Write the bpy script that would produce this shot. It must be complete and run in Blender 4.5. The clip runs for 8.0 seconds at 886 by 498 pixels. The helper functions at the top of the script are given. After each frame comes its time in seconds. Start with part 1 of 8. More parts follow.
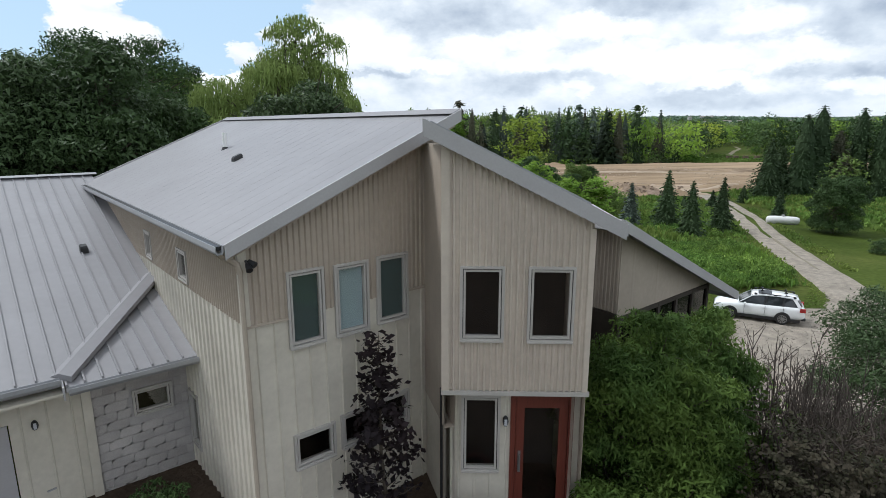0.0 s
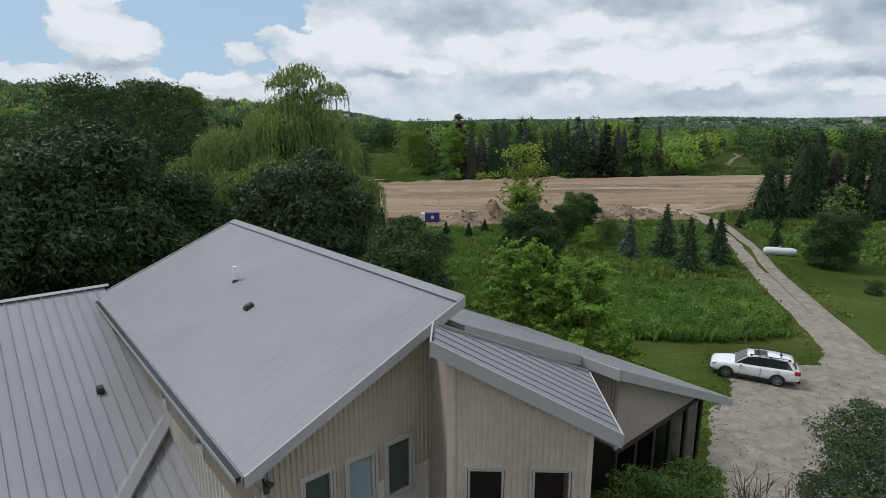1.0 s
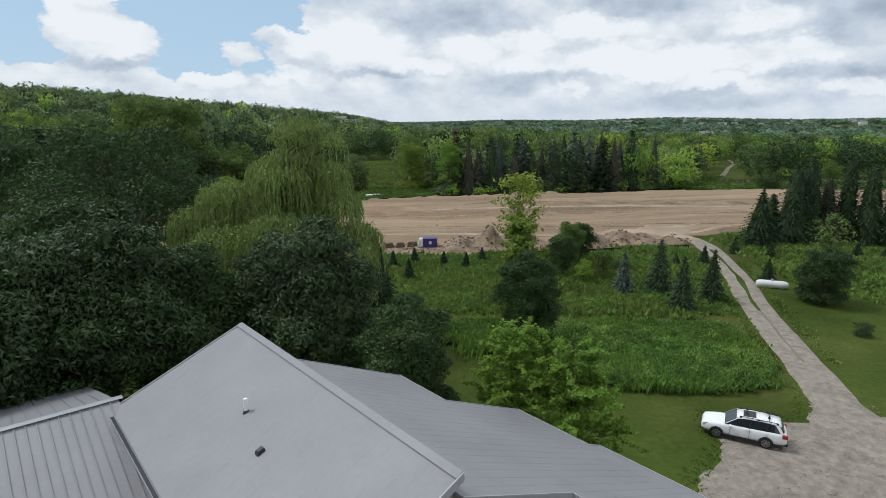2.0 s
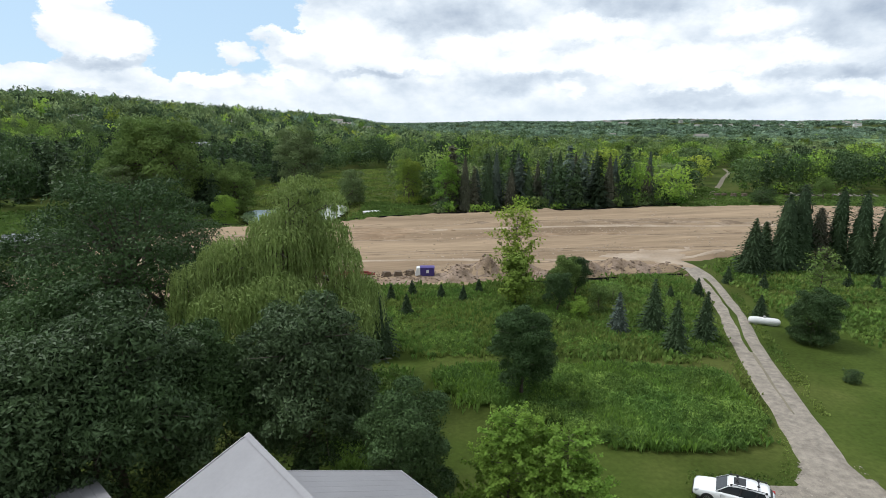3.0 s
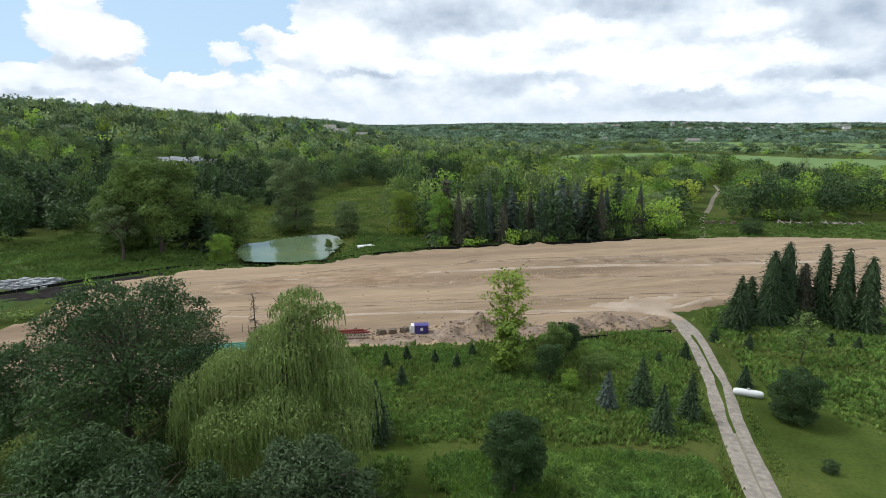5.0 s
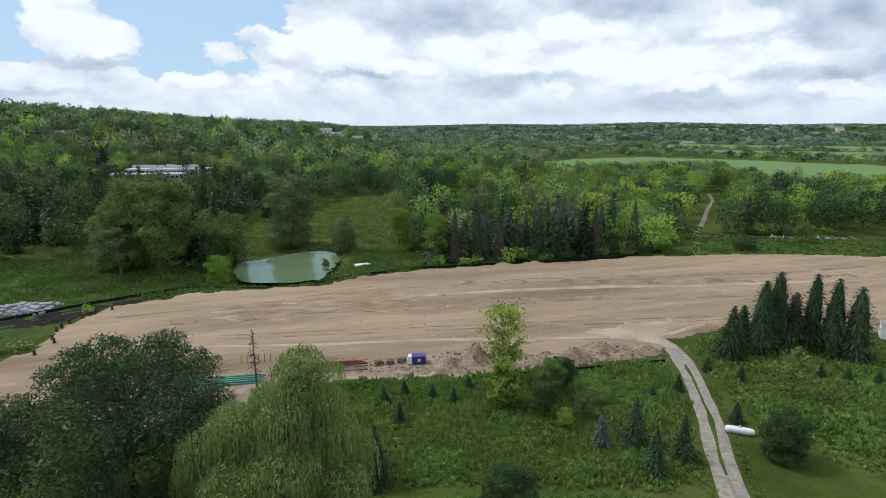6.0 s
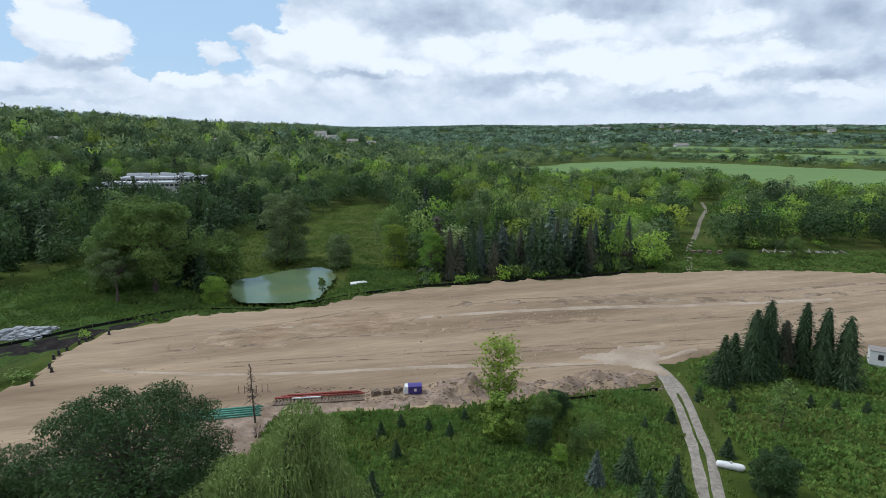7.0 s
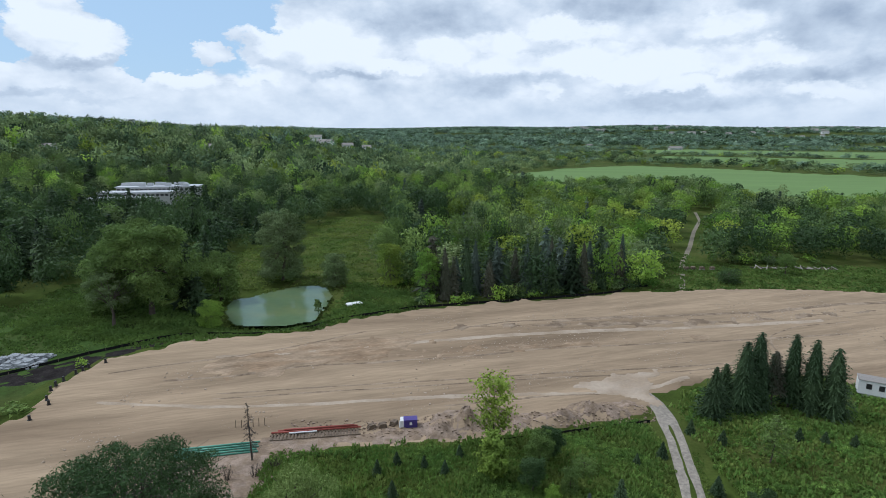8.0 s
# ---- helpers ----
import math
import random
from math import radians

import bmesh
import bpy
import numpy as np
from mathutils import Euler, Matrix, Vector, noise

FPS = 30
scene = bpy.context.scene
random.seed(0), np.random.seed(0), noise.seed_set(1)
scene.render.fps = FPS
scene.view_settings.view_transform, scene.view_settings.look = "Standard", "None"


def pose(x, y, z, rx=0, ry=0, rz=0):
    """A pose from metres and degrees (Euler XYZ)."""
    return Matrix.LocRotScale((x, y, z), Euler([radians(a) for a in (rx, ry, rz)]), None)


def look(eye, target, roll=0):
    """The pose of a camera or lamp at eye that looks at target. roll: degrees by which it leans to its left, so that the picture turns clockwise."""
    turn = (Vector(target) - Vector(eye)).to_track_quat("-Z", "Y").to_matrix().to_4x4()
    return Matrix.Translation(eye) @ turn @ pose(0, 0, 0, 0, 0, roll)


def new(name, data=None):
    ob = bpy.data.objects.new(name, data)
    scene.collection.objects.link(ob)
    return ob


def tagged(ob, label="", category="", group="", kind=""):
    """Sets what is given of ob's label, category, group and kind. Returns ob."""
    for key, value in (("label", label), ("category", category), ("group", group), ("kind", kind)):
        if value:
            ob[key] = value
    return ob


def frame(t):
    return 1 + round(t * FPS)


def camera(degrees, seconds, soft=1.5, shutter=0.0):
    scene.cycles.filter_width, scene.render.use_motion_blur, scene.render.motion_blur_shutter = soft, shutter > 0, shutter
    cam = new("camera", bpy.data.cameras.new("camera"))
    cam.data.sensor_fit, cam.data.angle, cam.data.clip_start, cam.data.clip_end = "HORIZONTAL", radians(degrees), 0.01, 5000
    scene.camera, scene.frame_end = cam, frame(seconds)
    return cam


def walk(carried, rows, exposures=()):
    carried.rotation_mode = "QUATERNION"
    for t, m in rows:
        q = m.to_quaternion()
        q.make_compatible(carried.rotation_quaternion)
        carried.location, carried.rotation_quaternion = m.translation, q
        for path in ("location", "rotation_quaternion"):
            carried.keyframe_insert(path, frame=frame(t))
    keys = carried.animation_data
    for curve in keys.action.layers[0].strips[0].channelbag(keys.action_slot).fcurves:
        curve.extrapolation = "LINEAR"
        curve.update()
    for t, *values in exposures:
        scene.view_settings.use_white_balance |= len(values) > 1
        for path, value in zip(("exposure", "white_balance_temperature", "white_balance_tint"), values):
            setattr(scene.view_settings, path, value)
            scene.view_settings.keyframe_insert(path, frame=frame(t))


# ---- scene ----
cam = camera(77.0, 8.0, soft=0.45)
PATH = [
    (0, (0.37, -0.371, 11.228), (0.312, 1.583, 10.803), 0.0),
    (0.5, (0.32, -0.257, 12.944), (0.263, 1.696, 12.519), 0.0),
    (1, (0.252, -0.125, 14.849), (0.197, 1.828, 14.424), 0.0),
    (1.5, (0.237, -0.18, 16.753), (0.186, 1.773, 16.328), 0.0),
    (3, (0.046, -0.059, 23.363), (0.014, 1.895, 22.939), 0.1),
    (3.5, (0.031, 0.136, 25.641), (0.004, 2.09, 25.217), 0.1),
    (4, (0.026, 0.162, 27.949), (0.005, 2.117, 27.526), 0.1),
    (4.5, (0.028, 0.197, 30.221), (0.013, 2.152, 29.798), 0.1),
    (6, (-0.163, 0.238, 37.916), (-0.157, 2.193, 37.494), 0.1),
    (6.5, (-0.276, 0.252, 40.362), (-0.261, 2.207, 39.939), 0.1),
    (7, (-0.293, 0.312, 43.075), (-0.269, 2.267, 42.653), 0.1),
    (7.5, (-0.261, 0.348, 45.931), (-0.228, 2.303, 45.51), 0.1),
    (8, (-0.197, 0.483, 48.841), (-0.157, 2.438, 48.421), 0.1),
]
EXPOSE = [(0, 0.04, 5900, 8), (0.5, -0.17, 5900, 8), (1, -0.40, 5900, 8), (1.5, -0.39, 5880, 8), (3, 0.04, 6000, 8), (4, 0.10, 6000, 8), (6, -0.12, 5760, 8), (8, -0.24, 5480, 8)]
walk(cam, [(t, look(eye, target, roll)) for t, eye, target, roll in PATH], EXPOSE)

# ---- light: a bright, broken overcast, the sun behind thin cloud ahead and to the left ----
SUN_DIR = Vector((-0.55, 0.15, 0.82)).normalized()
sun_data = bpy.data.lights.new("sun", "SUN")
sun_data.energy, sun_data.angle, sun_data.color = 2.5, radians(14), (1.0, 0.96, 0.9)
sun = new("sun", sun_data)
sun.matrix_world = look(tuple(SUN_DIR * 100), (0, 0, 0))


def build_world():
    world = bpy.data.worlds.new("sky")
    scene.world = world
    world.use_nodes = True
    nt = world.node_tree
    N, L = nt.nodes, nt.links
    N.clear()

    def node(kind, **kw):
        n = N.new(kind)
        for k, v in kw.items():
            if k == "op":
                n.operation = v
        return n

    def math_(op, a, b=None, c=None):
        n = node("ShaderNodeMath", op=op)
        for i, v in enumerate((a, b, c)):
            if v is None:
                continue
            if isinstance(v, (int, float)):
                n.inputs[i].default_value = v
            else:
                L.new(v, n.inputs[i])
        return n.outputs[0]

    sky = N.new("ShaderNodeTexSky")
    sky.sky_type, sky.sun_disc = "NISHITA", False
    sky.sun_elevation = math.asin(SUN_DIR.z)
    sky.sun_rotation = math.atan2(SUN_DIR.x, SUN_DIR.y)
    sky.air_density, sky.dust_density = 1.0, 0.6
    tc = N.new("ShaderNodeTexCoord")
    sep = N.new("ShaderNodeSeparateXYZ")
    L.new(tc.outputs["Generated"], sep.inputs[0])
    def noise_(vec, scale, detail, rough, dist=0.0):
        n = N.new("ShaderNodeTexNoise")
        n.inputs["Scale"].default_value, n.inputs["Detail"].default_value = scale, detail
        n.inputs["Roughness"].default_value, n.inputs["Distortion"].default_value = rough, dist
        L.new(vec, n.inputs["Vector"])
        return n.outputs["Fac"]

    def shifted(dx, dz):
        m = N.new("ShaderNodeMapping")
        m.inputs["Scale"].default_value = (1.0, 1.0, 1.7)
        m.inputs["Location"].default_value = (0.37 + dx, 0.0, 0.12 + dz)
        L.new(tc.outputs["Generated"], m.inputs[0])
        return m.outputs[0]

    def vec_(op, a, b):
        n = N.new("ShaderNodeVectorMath")
        n.operation = op
        for i, v in enumerate((a, b)):
            if isinstance(v, tuple):
                n.inputs[i].default_value = v
            else:
                L.new(v, n.inputs[i])
        return n

    # directions bent by two sizes of turbulence, so that every cloud has a billowing rim
    def bend(vec, scale, detail, amount):
        n = N.new("ShaderNodeTexNoise")
        n.inputs["Scale"].default_value, n.inputs["Detail"].default_value, n.inputs["Roughness"].default_value = scale, detail, 0.62
        L.new(shifted(0, 0), n.inputs["Vector"])
        off = vec_("SUBTRACT", n.outputs["Color"], (0.5, 0.5, 0.5)).outputs[0]
        return vec_("ADD", vec, vec_("MULTIPLY", off, (amount, amount, amount * 0.75)).outputs[0]).outputs[0]

    bent = bend(tc.outputs["Generated"], 10.0, 8, 0.10)
    bent = bend(bent, 34.0, 5, 0.03)

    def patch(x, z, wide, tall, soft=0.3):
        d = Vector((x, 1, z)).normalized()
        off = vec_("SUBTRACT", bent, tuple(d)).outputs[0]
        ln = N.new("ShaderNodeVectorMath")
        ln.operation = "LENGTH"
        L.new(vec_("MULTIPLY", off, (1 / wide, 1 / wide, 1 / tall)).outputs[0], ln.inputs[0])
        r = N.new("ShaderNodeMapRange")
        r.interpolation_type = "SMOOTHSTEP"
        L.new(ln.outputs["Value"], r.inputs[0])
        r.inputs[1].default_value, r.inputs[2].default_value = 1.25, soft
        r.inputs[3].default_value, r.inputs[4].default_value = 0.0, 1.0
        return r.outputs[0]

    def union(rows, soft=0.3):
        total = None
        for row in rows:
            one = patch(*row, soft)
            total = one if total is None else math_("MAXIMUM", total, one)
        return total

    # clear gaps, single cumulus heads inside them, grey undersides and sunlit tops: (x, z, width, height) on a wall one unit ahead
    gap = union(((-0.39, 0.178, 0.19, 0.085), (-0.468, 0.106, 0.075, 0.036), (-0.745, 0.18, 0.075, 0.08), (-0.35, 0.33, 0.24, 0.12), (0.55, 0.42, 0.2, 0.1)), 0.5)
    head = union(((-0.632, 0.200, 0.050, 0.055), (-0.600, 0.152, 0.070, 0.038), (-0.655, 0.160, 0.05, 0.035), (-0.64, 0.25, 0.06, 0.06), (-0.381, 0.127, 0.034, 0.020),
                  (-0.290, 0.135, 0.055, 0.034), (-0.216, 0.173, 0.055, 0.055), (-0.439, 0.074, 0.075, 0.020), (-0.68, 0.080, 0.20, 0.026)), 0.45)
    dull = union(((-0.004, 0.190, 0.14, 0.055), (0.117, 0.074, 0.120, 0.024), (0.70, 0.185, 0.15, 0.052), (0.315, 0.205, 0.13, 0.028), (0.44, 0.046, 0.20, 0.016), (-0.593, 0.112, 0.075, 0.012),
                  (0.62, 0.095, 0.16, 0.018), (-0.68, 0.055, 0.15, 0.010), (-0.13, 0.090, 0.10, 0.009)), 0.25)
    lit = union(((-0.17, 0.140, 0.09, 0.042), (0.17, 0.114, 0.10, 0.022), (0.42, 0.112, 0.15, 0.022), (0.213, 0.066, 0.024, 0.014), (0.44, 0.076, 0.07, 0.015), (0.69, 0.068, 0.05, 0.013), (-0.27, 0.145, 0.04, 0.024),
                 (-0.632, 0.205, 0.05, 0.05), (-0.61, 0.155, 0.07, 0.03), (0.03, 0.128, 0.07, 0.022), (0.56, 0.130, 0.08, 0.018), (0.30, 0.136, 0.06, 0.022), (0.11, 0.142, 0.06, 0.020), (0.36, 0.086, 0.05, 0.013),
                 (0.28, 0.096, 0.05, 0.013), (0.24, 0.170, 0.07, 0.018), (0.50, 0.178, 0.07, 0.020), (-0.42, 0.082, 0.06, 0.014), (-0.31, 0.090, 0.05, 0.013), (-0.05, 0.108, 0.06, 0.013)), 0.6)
    low, above = noise_(shifted(0, 0), 13.0, 4, 0.5), noise_(shifted(0.006, 0.045), 13.0, 4, 0.5)
    fine = noise_(shifted(0, 0), 46.0, 7, 0.62)
    cover = math_("ADD", math_("MULTIPLY", noise_(shifted(0, 0), 5.0, 6, 0.55), 0.5), 0.44)
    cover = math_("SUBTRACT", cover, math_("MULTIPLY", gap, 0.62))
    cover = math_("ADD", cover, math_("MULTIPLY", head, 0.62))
    cover = math_("ADD", cover, math_("MULTIPLY", math_("SUBTRACT", fine, 0.5), 0.22))
    mask = N.new("ShaderNodeMapRange")
    mask.interpolation_type = "SMOOTHSTEP"
    L.new(cover, mask.inputs[0])
    mask.inputs[1].default_value, mask.inputs[2].default_value = 0.30, 0.50
    shade = math_("ADD", math_("MULTIPLY", math_("SUBTRACT", low, above), 0.8), 0.67)
    shade = math_("ADD", shade, math_("MULTIPLY", math_("SUBTRACT", fine, 0.5), 0.27))
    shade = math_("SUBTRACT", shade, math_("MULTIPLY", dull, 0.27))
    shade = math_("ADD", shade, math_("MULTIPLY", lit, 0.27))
    ramp = N.new("ShaderNodeValToRGB")
    L.new(shade, ramp.inputs[0])
    e = ramp.color_ramp.elements
    e[0].position, e[0].color = 0.12, (0.45, 0.505, 0.585, 1)
    e[1].position, e[1].color = 0.88, (1.09, 1.07, 1.03, 1)
    mid = e.new(0.50)
    mid.color = (0.745, 0.785, 0.825, 1)
    # milky air towards the horizon
    haze = N.new("ShaderNodeMapRange")
    L.new(sep.outputs[2], haze.inputs[0])
    for i, value in enumerate((0.0, 0.075, 0.65, 0.0)):
        haze.inputs[1 + i].default_value = value
    tone = N.new("ShaderNodeMix")
    tone.data_type = "RGBA"
    L.new(haze.outputs[0], tone.inputs["Factor"])
    L.new(ramp.outputs[0], tone.inputs["A"])
    tone.inputs["B"].default_value = (0.80, 0.845, 0.885, 1)
    skyc = N.new("ShaderNodeVectorMath")
    skyc.operation = "SCALE"
    L.new(sky.outputs[0], skyc.inputs[0])
    skyc.inputs["Scale"].default_value = 0.10
    mix = N.new("ShaderNodeMix")
    mix.data_type = "RGBA"
    L.new(mask.outputs[0], mix.inputs["Factor"])
    veil = N.new("ShaderNodeMix")
    veil.data_type = "RGBA"
    veil.inputs["Factor"].default_value = 0.75
    L.new(skyc.outputs[0], veil.inputs["A"])
    veil.inputs["B"].default_value = (0.63, 0.80, 0.95, 1)
    L.new(veil.outputs["Result"], mix.inputs["A"])
    L.new(tone.outputs["Result"], mix.inputs["B"])
    bg = N.new("ShaderNodeBackground")
    L.new(mix.outputs["Result"], bg.inputs[0])
    bg.inputs[1].default_value = 1.0
    out = N.new("ShaderNodeOutputWorld")
    L.new(bg.outputs[0], out.inputs[0])


build_world()


# ---- materials ----
def mat(name, color, rough=0.7, metal=0.0, var=0.12, scale=3.0, fine=30.0, bump=0.0, bump_scale=20.0, second=None, second_at=0.55,
        second_scale=0.4, stretch=None, island=0.0, obj_random=0.0, translucent=0.0, spec=0.5, tree_tone=0.0):
    """Principled surface: base colour varied at two scales, an optional second colour in patches, bump relief."""
    m = bpy.data.materials.new(name)
    m.use_nodes = True
    nt = m.node_tree
    N, L = nt.nodes, nt.links
    b = N["Principled BSDF"]
    b.inputs["Roughness"].default_value = rough
    b.inputs["Metallic"].default_value = metal
    b.inputs["Specular IOR Level"].default_value = spec
    geo = N.new("ShaderNodeNewGeometry")
    vec = geo.outputs["Position"]
    if stretch:
        mp = N.new("ShaderNodeMapping")
        mp.vector_type = "TEXTURE"
        mp.inputs["Rotation"].default_value = (0, 0, radians(stretch[0]))
        mp.inputs["Scale"].default_value = tuple(1 / v for v in stretch[1])
        L.new(vec, mp.inputs[0])
        vec_s = mp.outputs[0]
    else:
        vec_s = vec

    def noise_(v, s, d=4, r=0.55):
        n = N.new("ShaderNodeTexNoise")
        n.inputs["Scale"].default_value, n.inputs["Detail"].default_value, n.inputs["Roughness"].default_value = s, d, r
        L.new(v, n.inputs["Vector"])
        return n.outputs["Fac"]

    def mixc(fac, a, bcol, blend="MIX"):
        n = N.new("ShaderNodeMix")
        n.data_type, n.blend_type = "RGBA", blend
        for sock, v in (("Factor", fac), ("A", a), ("B", bcol)):
            if isinstance(v, (int, float)):
                n.inputs[sock].default_value = v
            elif isinstance(v, tuple):
                n.inputs[sock].default_value = (*v, 1)
            else:
                L.new(v, n.inputs[sock])
        return n.outputs["Result"]

    def rng(v, a, bb, lo, hi):
        n = N.new("ShaderNodeMapRange")
        L.new(v, n.inputs[0])
        for i, x in enumerate((a, bb, lo, hi)):
            n.inputs[1 + i].default_value = x
        return n.outputs[0]

    col = color
    if second:
        f = rng(noise_(vec_s, second_scale, 5), second_at - 0.08, second_at + 0.08, 0, 1)
        col = mixc(f, color, second)
    if var:
        hs = N.new("ShaderNodeHueSaturation")
        val = rng(noise_(vec_s, scale), 0.3, 0.7, 1 - var, 1 + var)
        val2 = rng(noise_(vec_s, fine, 3), 0.3, 0.7, 1 - var * 0.6, 1 + var * 0.6)
        mul = N.new("ShaderNodeMath")
        mul.operation = "MULTIPLY"
        L.new(val, mul.inputs[0]), L.new(val2, mul.inputs[1])
        out = mul.outputs[0]
        for amount, src in ((island, geo.outputs["Random Per Island"]), (obj_random, None)):
            if amount:
                if src is None:
                    oi = N.new("ShaderNodeObjectInfo")
                    src = oi.outputs["Random"]
                m2 = N.new("ShaderNodeMath")
                m2.operation = "MULTIPLY"
                L.new(out, m2.inputs[0])
                L.new(rng(src, 0, 1, 1 - amount, 1 + amount), m2.inputs[1])
                out = m2.outputs[0]
        if tree_tone:
            at = N.new("ShaderNodeAttribute")
            at.attribute_name = "tone"
            m3 = N.new("ShaderNodeMath")
            m3.operation = "MULTIPLY"
            L.new(out, m3.inputs[0])
            L.new(rng(at.outputs["Fac"], -1, 1, 1 - tree_tone, 1 + tree_tone), m3.inputs[1])
            out = m3.outputs[0]
            L.new(rng(at.outputs["Fac"], -1, 1, 0.515, 0.485), hs.inputs["Hue"])
        L.new(out, hs.inputs["Value"])
        if isinstance(col, tuple):
            hs.inputs["Color"].default_value = (*col, 1)
        else:
            L.new(col, hs.inputs["Color"])
        col = hs.outputs[0]
    if isinstance(col, tuple):
        b.inputs["Base Color"].default_value = (*col, 1)
    else:
        L.new(col, b.inputs["Base Color"])
    if bump:
        bn = N.new("ShaderNodeBump")
        bn.inputs["Strength"].default_value, bn.inputs["Distance"].default_value = 1.0, bump
        L.new(noise_(vec, bump_scale, 5), bn.inputs["Height"])
        L.new(bn.outputs[0], b.inputs["Normal"])
    if translucent:
        tr = N.new("ShaderNodeBsdfTranslucent")
        if isinstance(col, tuple):
            tr.inputs[0].default_value = (*col, 1)
        else:
            L.new(col, tr.inputs[0])
        mx = N.new("ShaderNodeMixShader")
        mx.inputs[0].default_value = translucent
        L.new(b.outputs[0], mx.inputs[1]), L.new(tr.outputs[0], mx.inputs[2])
        L.new(mx.outputs[0], N["Material Output"].inputs[0])
    return m


def leaf_mat(name, color, second=None, island=0.18, scale=0.11, rough=0.7, tr=0.3, spec=0.15):
    return mat(name, color, rough, var=0.22, scale=scale, fine=1.5, second=second, second_at=0.52, second_scale=scale * 0.7, island=island, translucent=tr, spec=spec, tree_tone=0.55)


M_ROOF = mat("painted_steel_roof", (0.250, 0.245, 0.257), 0.5, metal=0.0, spec=0.3, var=0.05, scale=0.5, fine=6, second=(0.235, 0.230, 0.241), second_scale=0.3, obj_random=0.004)
M_FASCIA = mat("grey_fascia", (0.40, 0.39, 0.40), 0.5, var=0.05, scale=1.0)
M_GUTTER = mat("gutter_metal", (0.31, 0.315, 0.33), 0.4, metal=0.2, var=0.06)
M_CREAM = mat("cream_steel_siding", (0.58, 0.54, 0.465), 0.5, var=0.08, scale=0.8, fine=8, second=(0.53, 0.49, 0.42), second_scale=0.6)
M_TAUPE = mat("taupe_steel_siding", (0.405, 0.345, 0.285), 0.55, var=0.08, scale=0.8, fine=8, second=(0.375, 0.318, 0.262), second_scale=0.5)
M_BAY = mat("greige_corrugated_siding", (0.53, 0.465, 0.395), 0.5, var=0.09, scale=0.8, fine=8)
M_TRIM = mat("window_trim", (0.43, 0.405, 0.38), 0.5, var=0.05)
M_PORCH_TRIM_SHADE = mat("dark_porch_timber_and_shade", (0.035, 0.027, 0.022), 0.7, var=0.2)
M_STONE = mat("split_face_block", (0.40, 0.375, 0.365), 0.9, var=0.12, scale=2.5, fine=40, bump=0.006, bump_scale=30, obj_random=0.08)
M_MORTAR = mat("mortar", (0.385, 0.365, 0.36), 0.95, var=0.08)
M_DOOR = mat("stained_red_door", (0.13, 0.030, 0.019), 0.5, var=0.15, scale=4, stretch=(0, (8, 8, 0.6)))
M_BLACK = mat("black_metal", (0.018, 0.018, 0.02), 0.4, var=0.1)
M_ROOM_SHADE = mat("painted_room_shade", (0.058, 0.058, 0.060), 0.9, var=0.15)
M_PVC = mat("white_pipe", (0.75, 0.75, 0.74), 0.45, var=0.04)
M_BLIND = mat("pale_blind", (0.66, 0.82, 0.86), 0.8, var=0.05)
M_BLIND_DARK = mat("grey_green_blind", (0.12, 0.185, 0.18), 0.8, var=0.05)
M_WHITE = mat("white_paint", (0.663, 0.663, 0.654), 0.4, var=0.04)
M_CARPAINT = mat("white_car_paint", (0.80, 0.81, 0.82), 0.18, var=0.02, spec=0.6)
M_TYRE = mat("tyre_rubber", (0.02, 0.02, 0.02), 0.85, var=0.1)
M_RIM = mat("alloy_rim", (0.35, 0.35, 0.36), 0.35, metal=0.8, var=0.05)
M_LAMP_RED = mat("red_lamp_lens", (0.35, 0.02, 0.02), 0.2, var=0.05)
M_LAMP_CLEAR = mat("clear_lamp_lens", (0.45, 0.47, 0.5), 0.12, var=0.05)
M_PURPLE = mat("purple_paint", (0.055, 0.035, 0.19), 0.5, var=0.1)
M_REDPIPE = mat("red_coated_pipe", (0.24, 0.05, 0.035), 0.6, var=0.2)
M_GREENPIPE = mat("green_pvc_pipe", (0.10, 0.27, 0.19), 0.5, var=0.12, obj_random=0.2)
M_WOOD = mat("weathered_timber", (0.13, 0.095, 0.065), 0.85, var=0.25, scale=1.5, bump=0.01)
M_CLAY = mat("terracotta_red_glaze", (0.22, 0.05, 0.035), 0.5, var=0.1)
M_FABRIC = mat("black_silt_fabric", (0.012, 0.012, 0.013), 0.8, spec=0.1, var=0.25, scale=0.4)
M_BARK = mat("tree_bark", (0.075, 0.06, 0.045), 0.9, var=0.25, scale=2.0, bump=0.02, bump_scale=10)
M_LOG = mat("pale_dead_wood", (0.27, 0.245, 0.215), 0.9, var=0.25, scale=1.5)
M_BARE = mat("bare_twigs", (0.048, 0.037, 0.030), 0.9, var=0.2, scale=2)

L_OAK = leaf_mat("oak_leaves", (0.043, 0.080, 0.025), (0.064, 0.108, 0.036), tr=0.2, rough=0.55, spec=0.16)
L_DARK = leaf_mat("dark_glossy_leaves", (0.046, 0.078, 0.028), (0.074, 0.112, 0.048), tr=0.2, rough=0.5, spec=0.18)
L_WILLOW = leaf_mat("willow_leaves", (0.225, 0.295, 0.090), (0.185, 0.255, 0.072), tr=0.3, island=0.18)
L_BRIGHT = leaf_mat("fresh_green_leaves", (0.225, 0.345, 0.055), (0.160, 0.285, 0.045), tr=0.45)
L_MID = leaf_mat("mid_green_leaves", (0.116, 0.180, 0.047), (0.150, 0.218, 0.056), tr=0.28)
L_BUSH = leaf_mat("shrub_leaves", (0.118, 0.180, 0.040), (0.060, 0.106, 0.026), tr=0.35, scale=0.9)
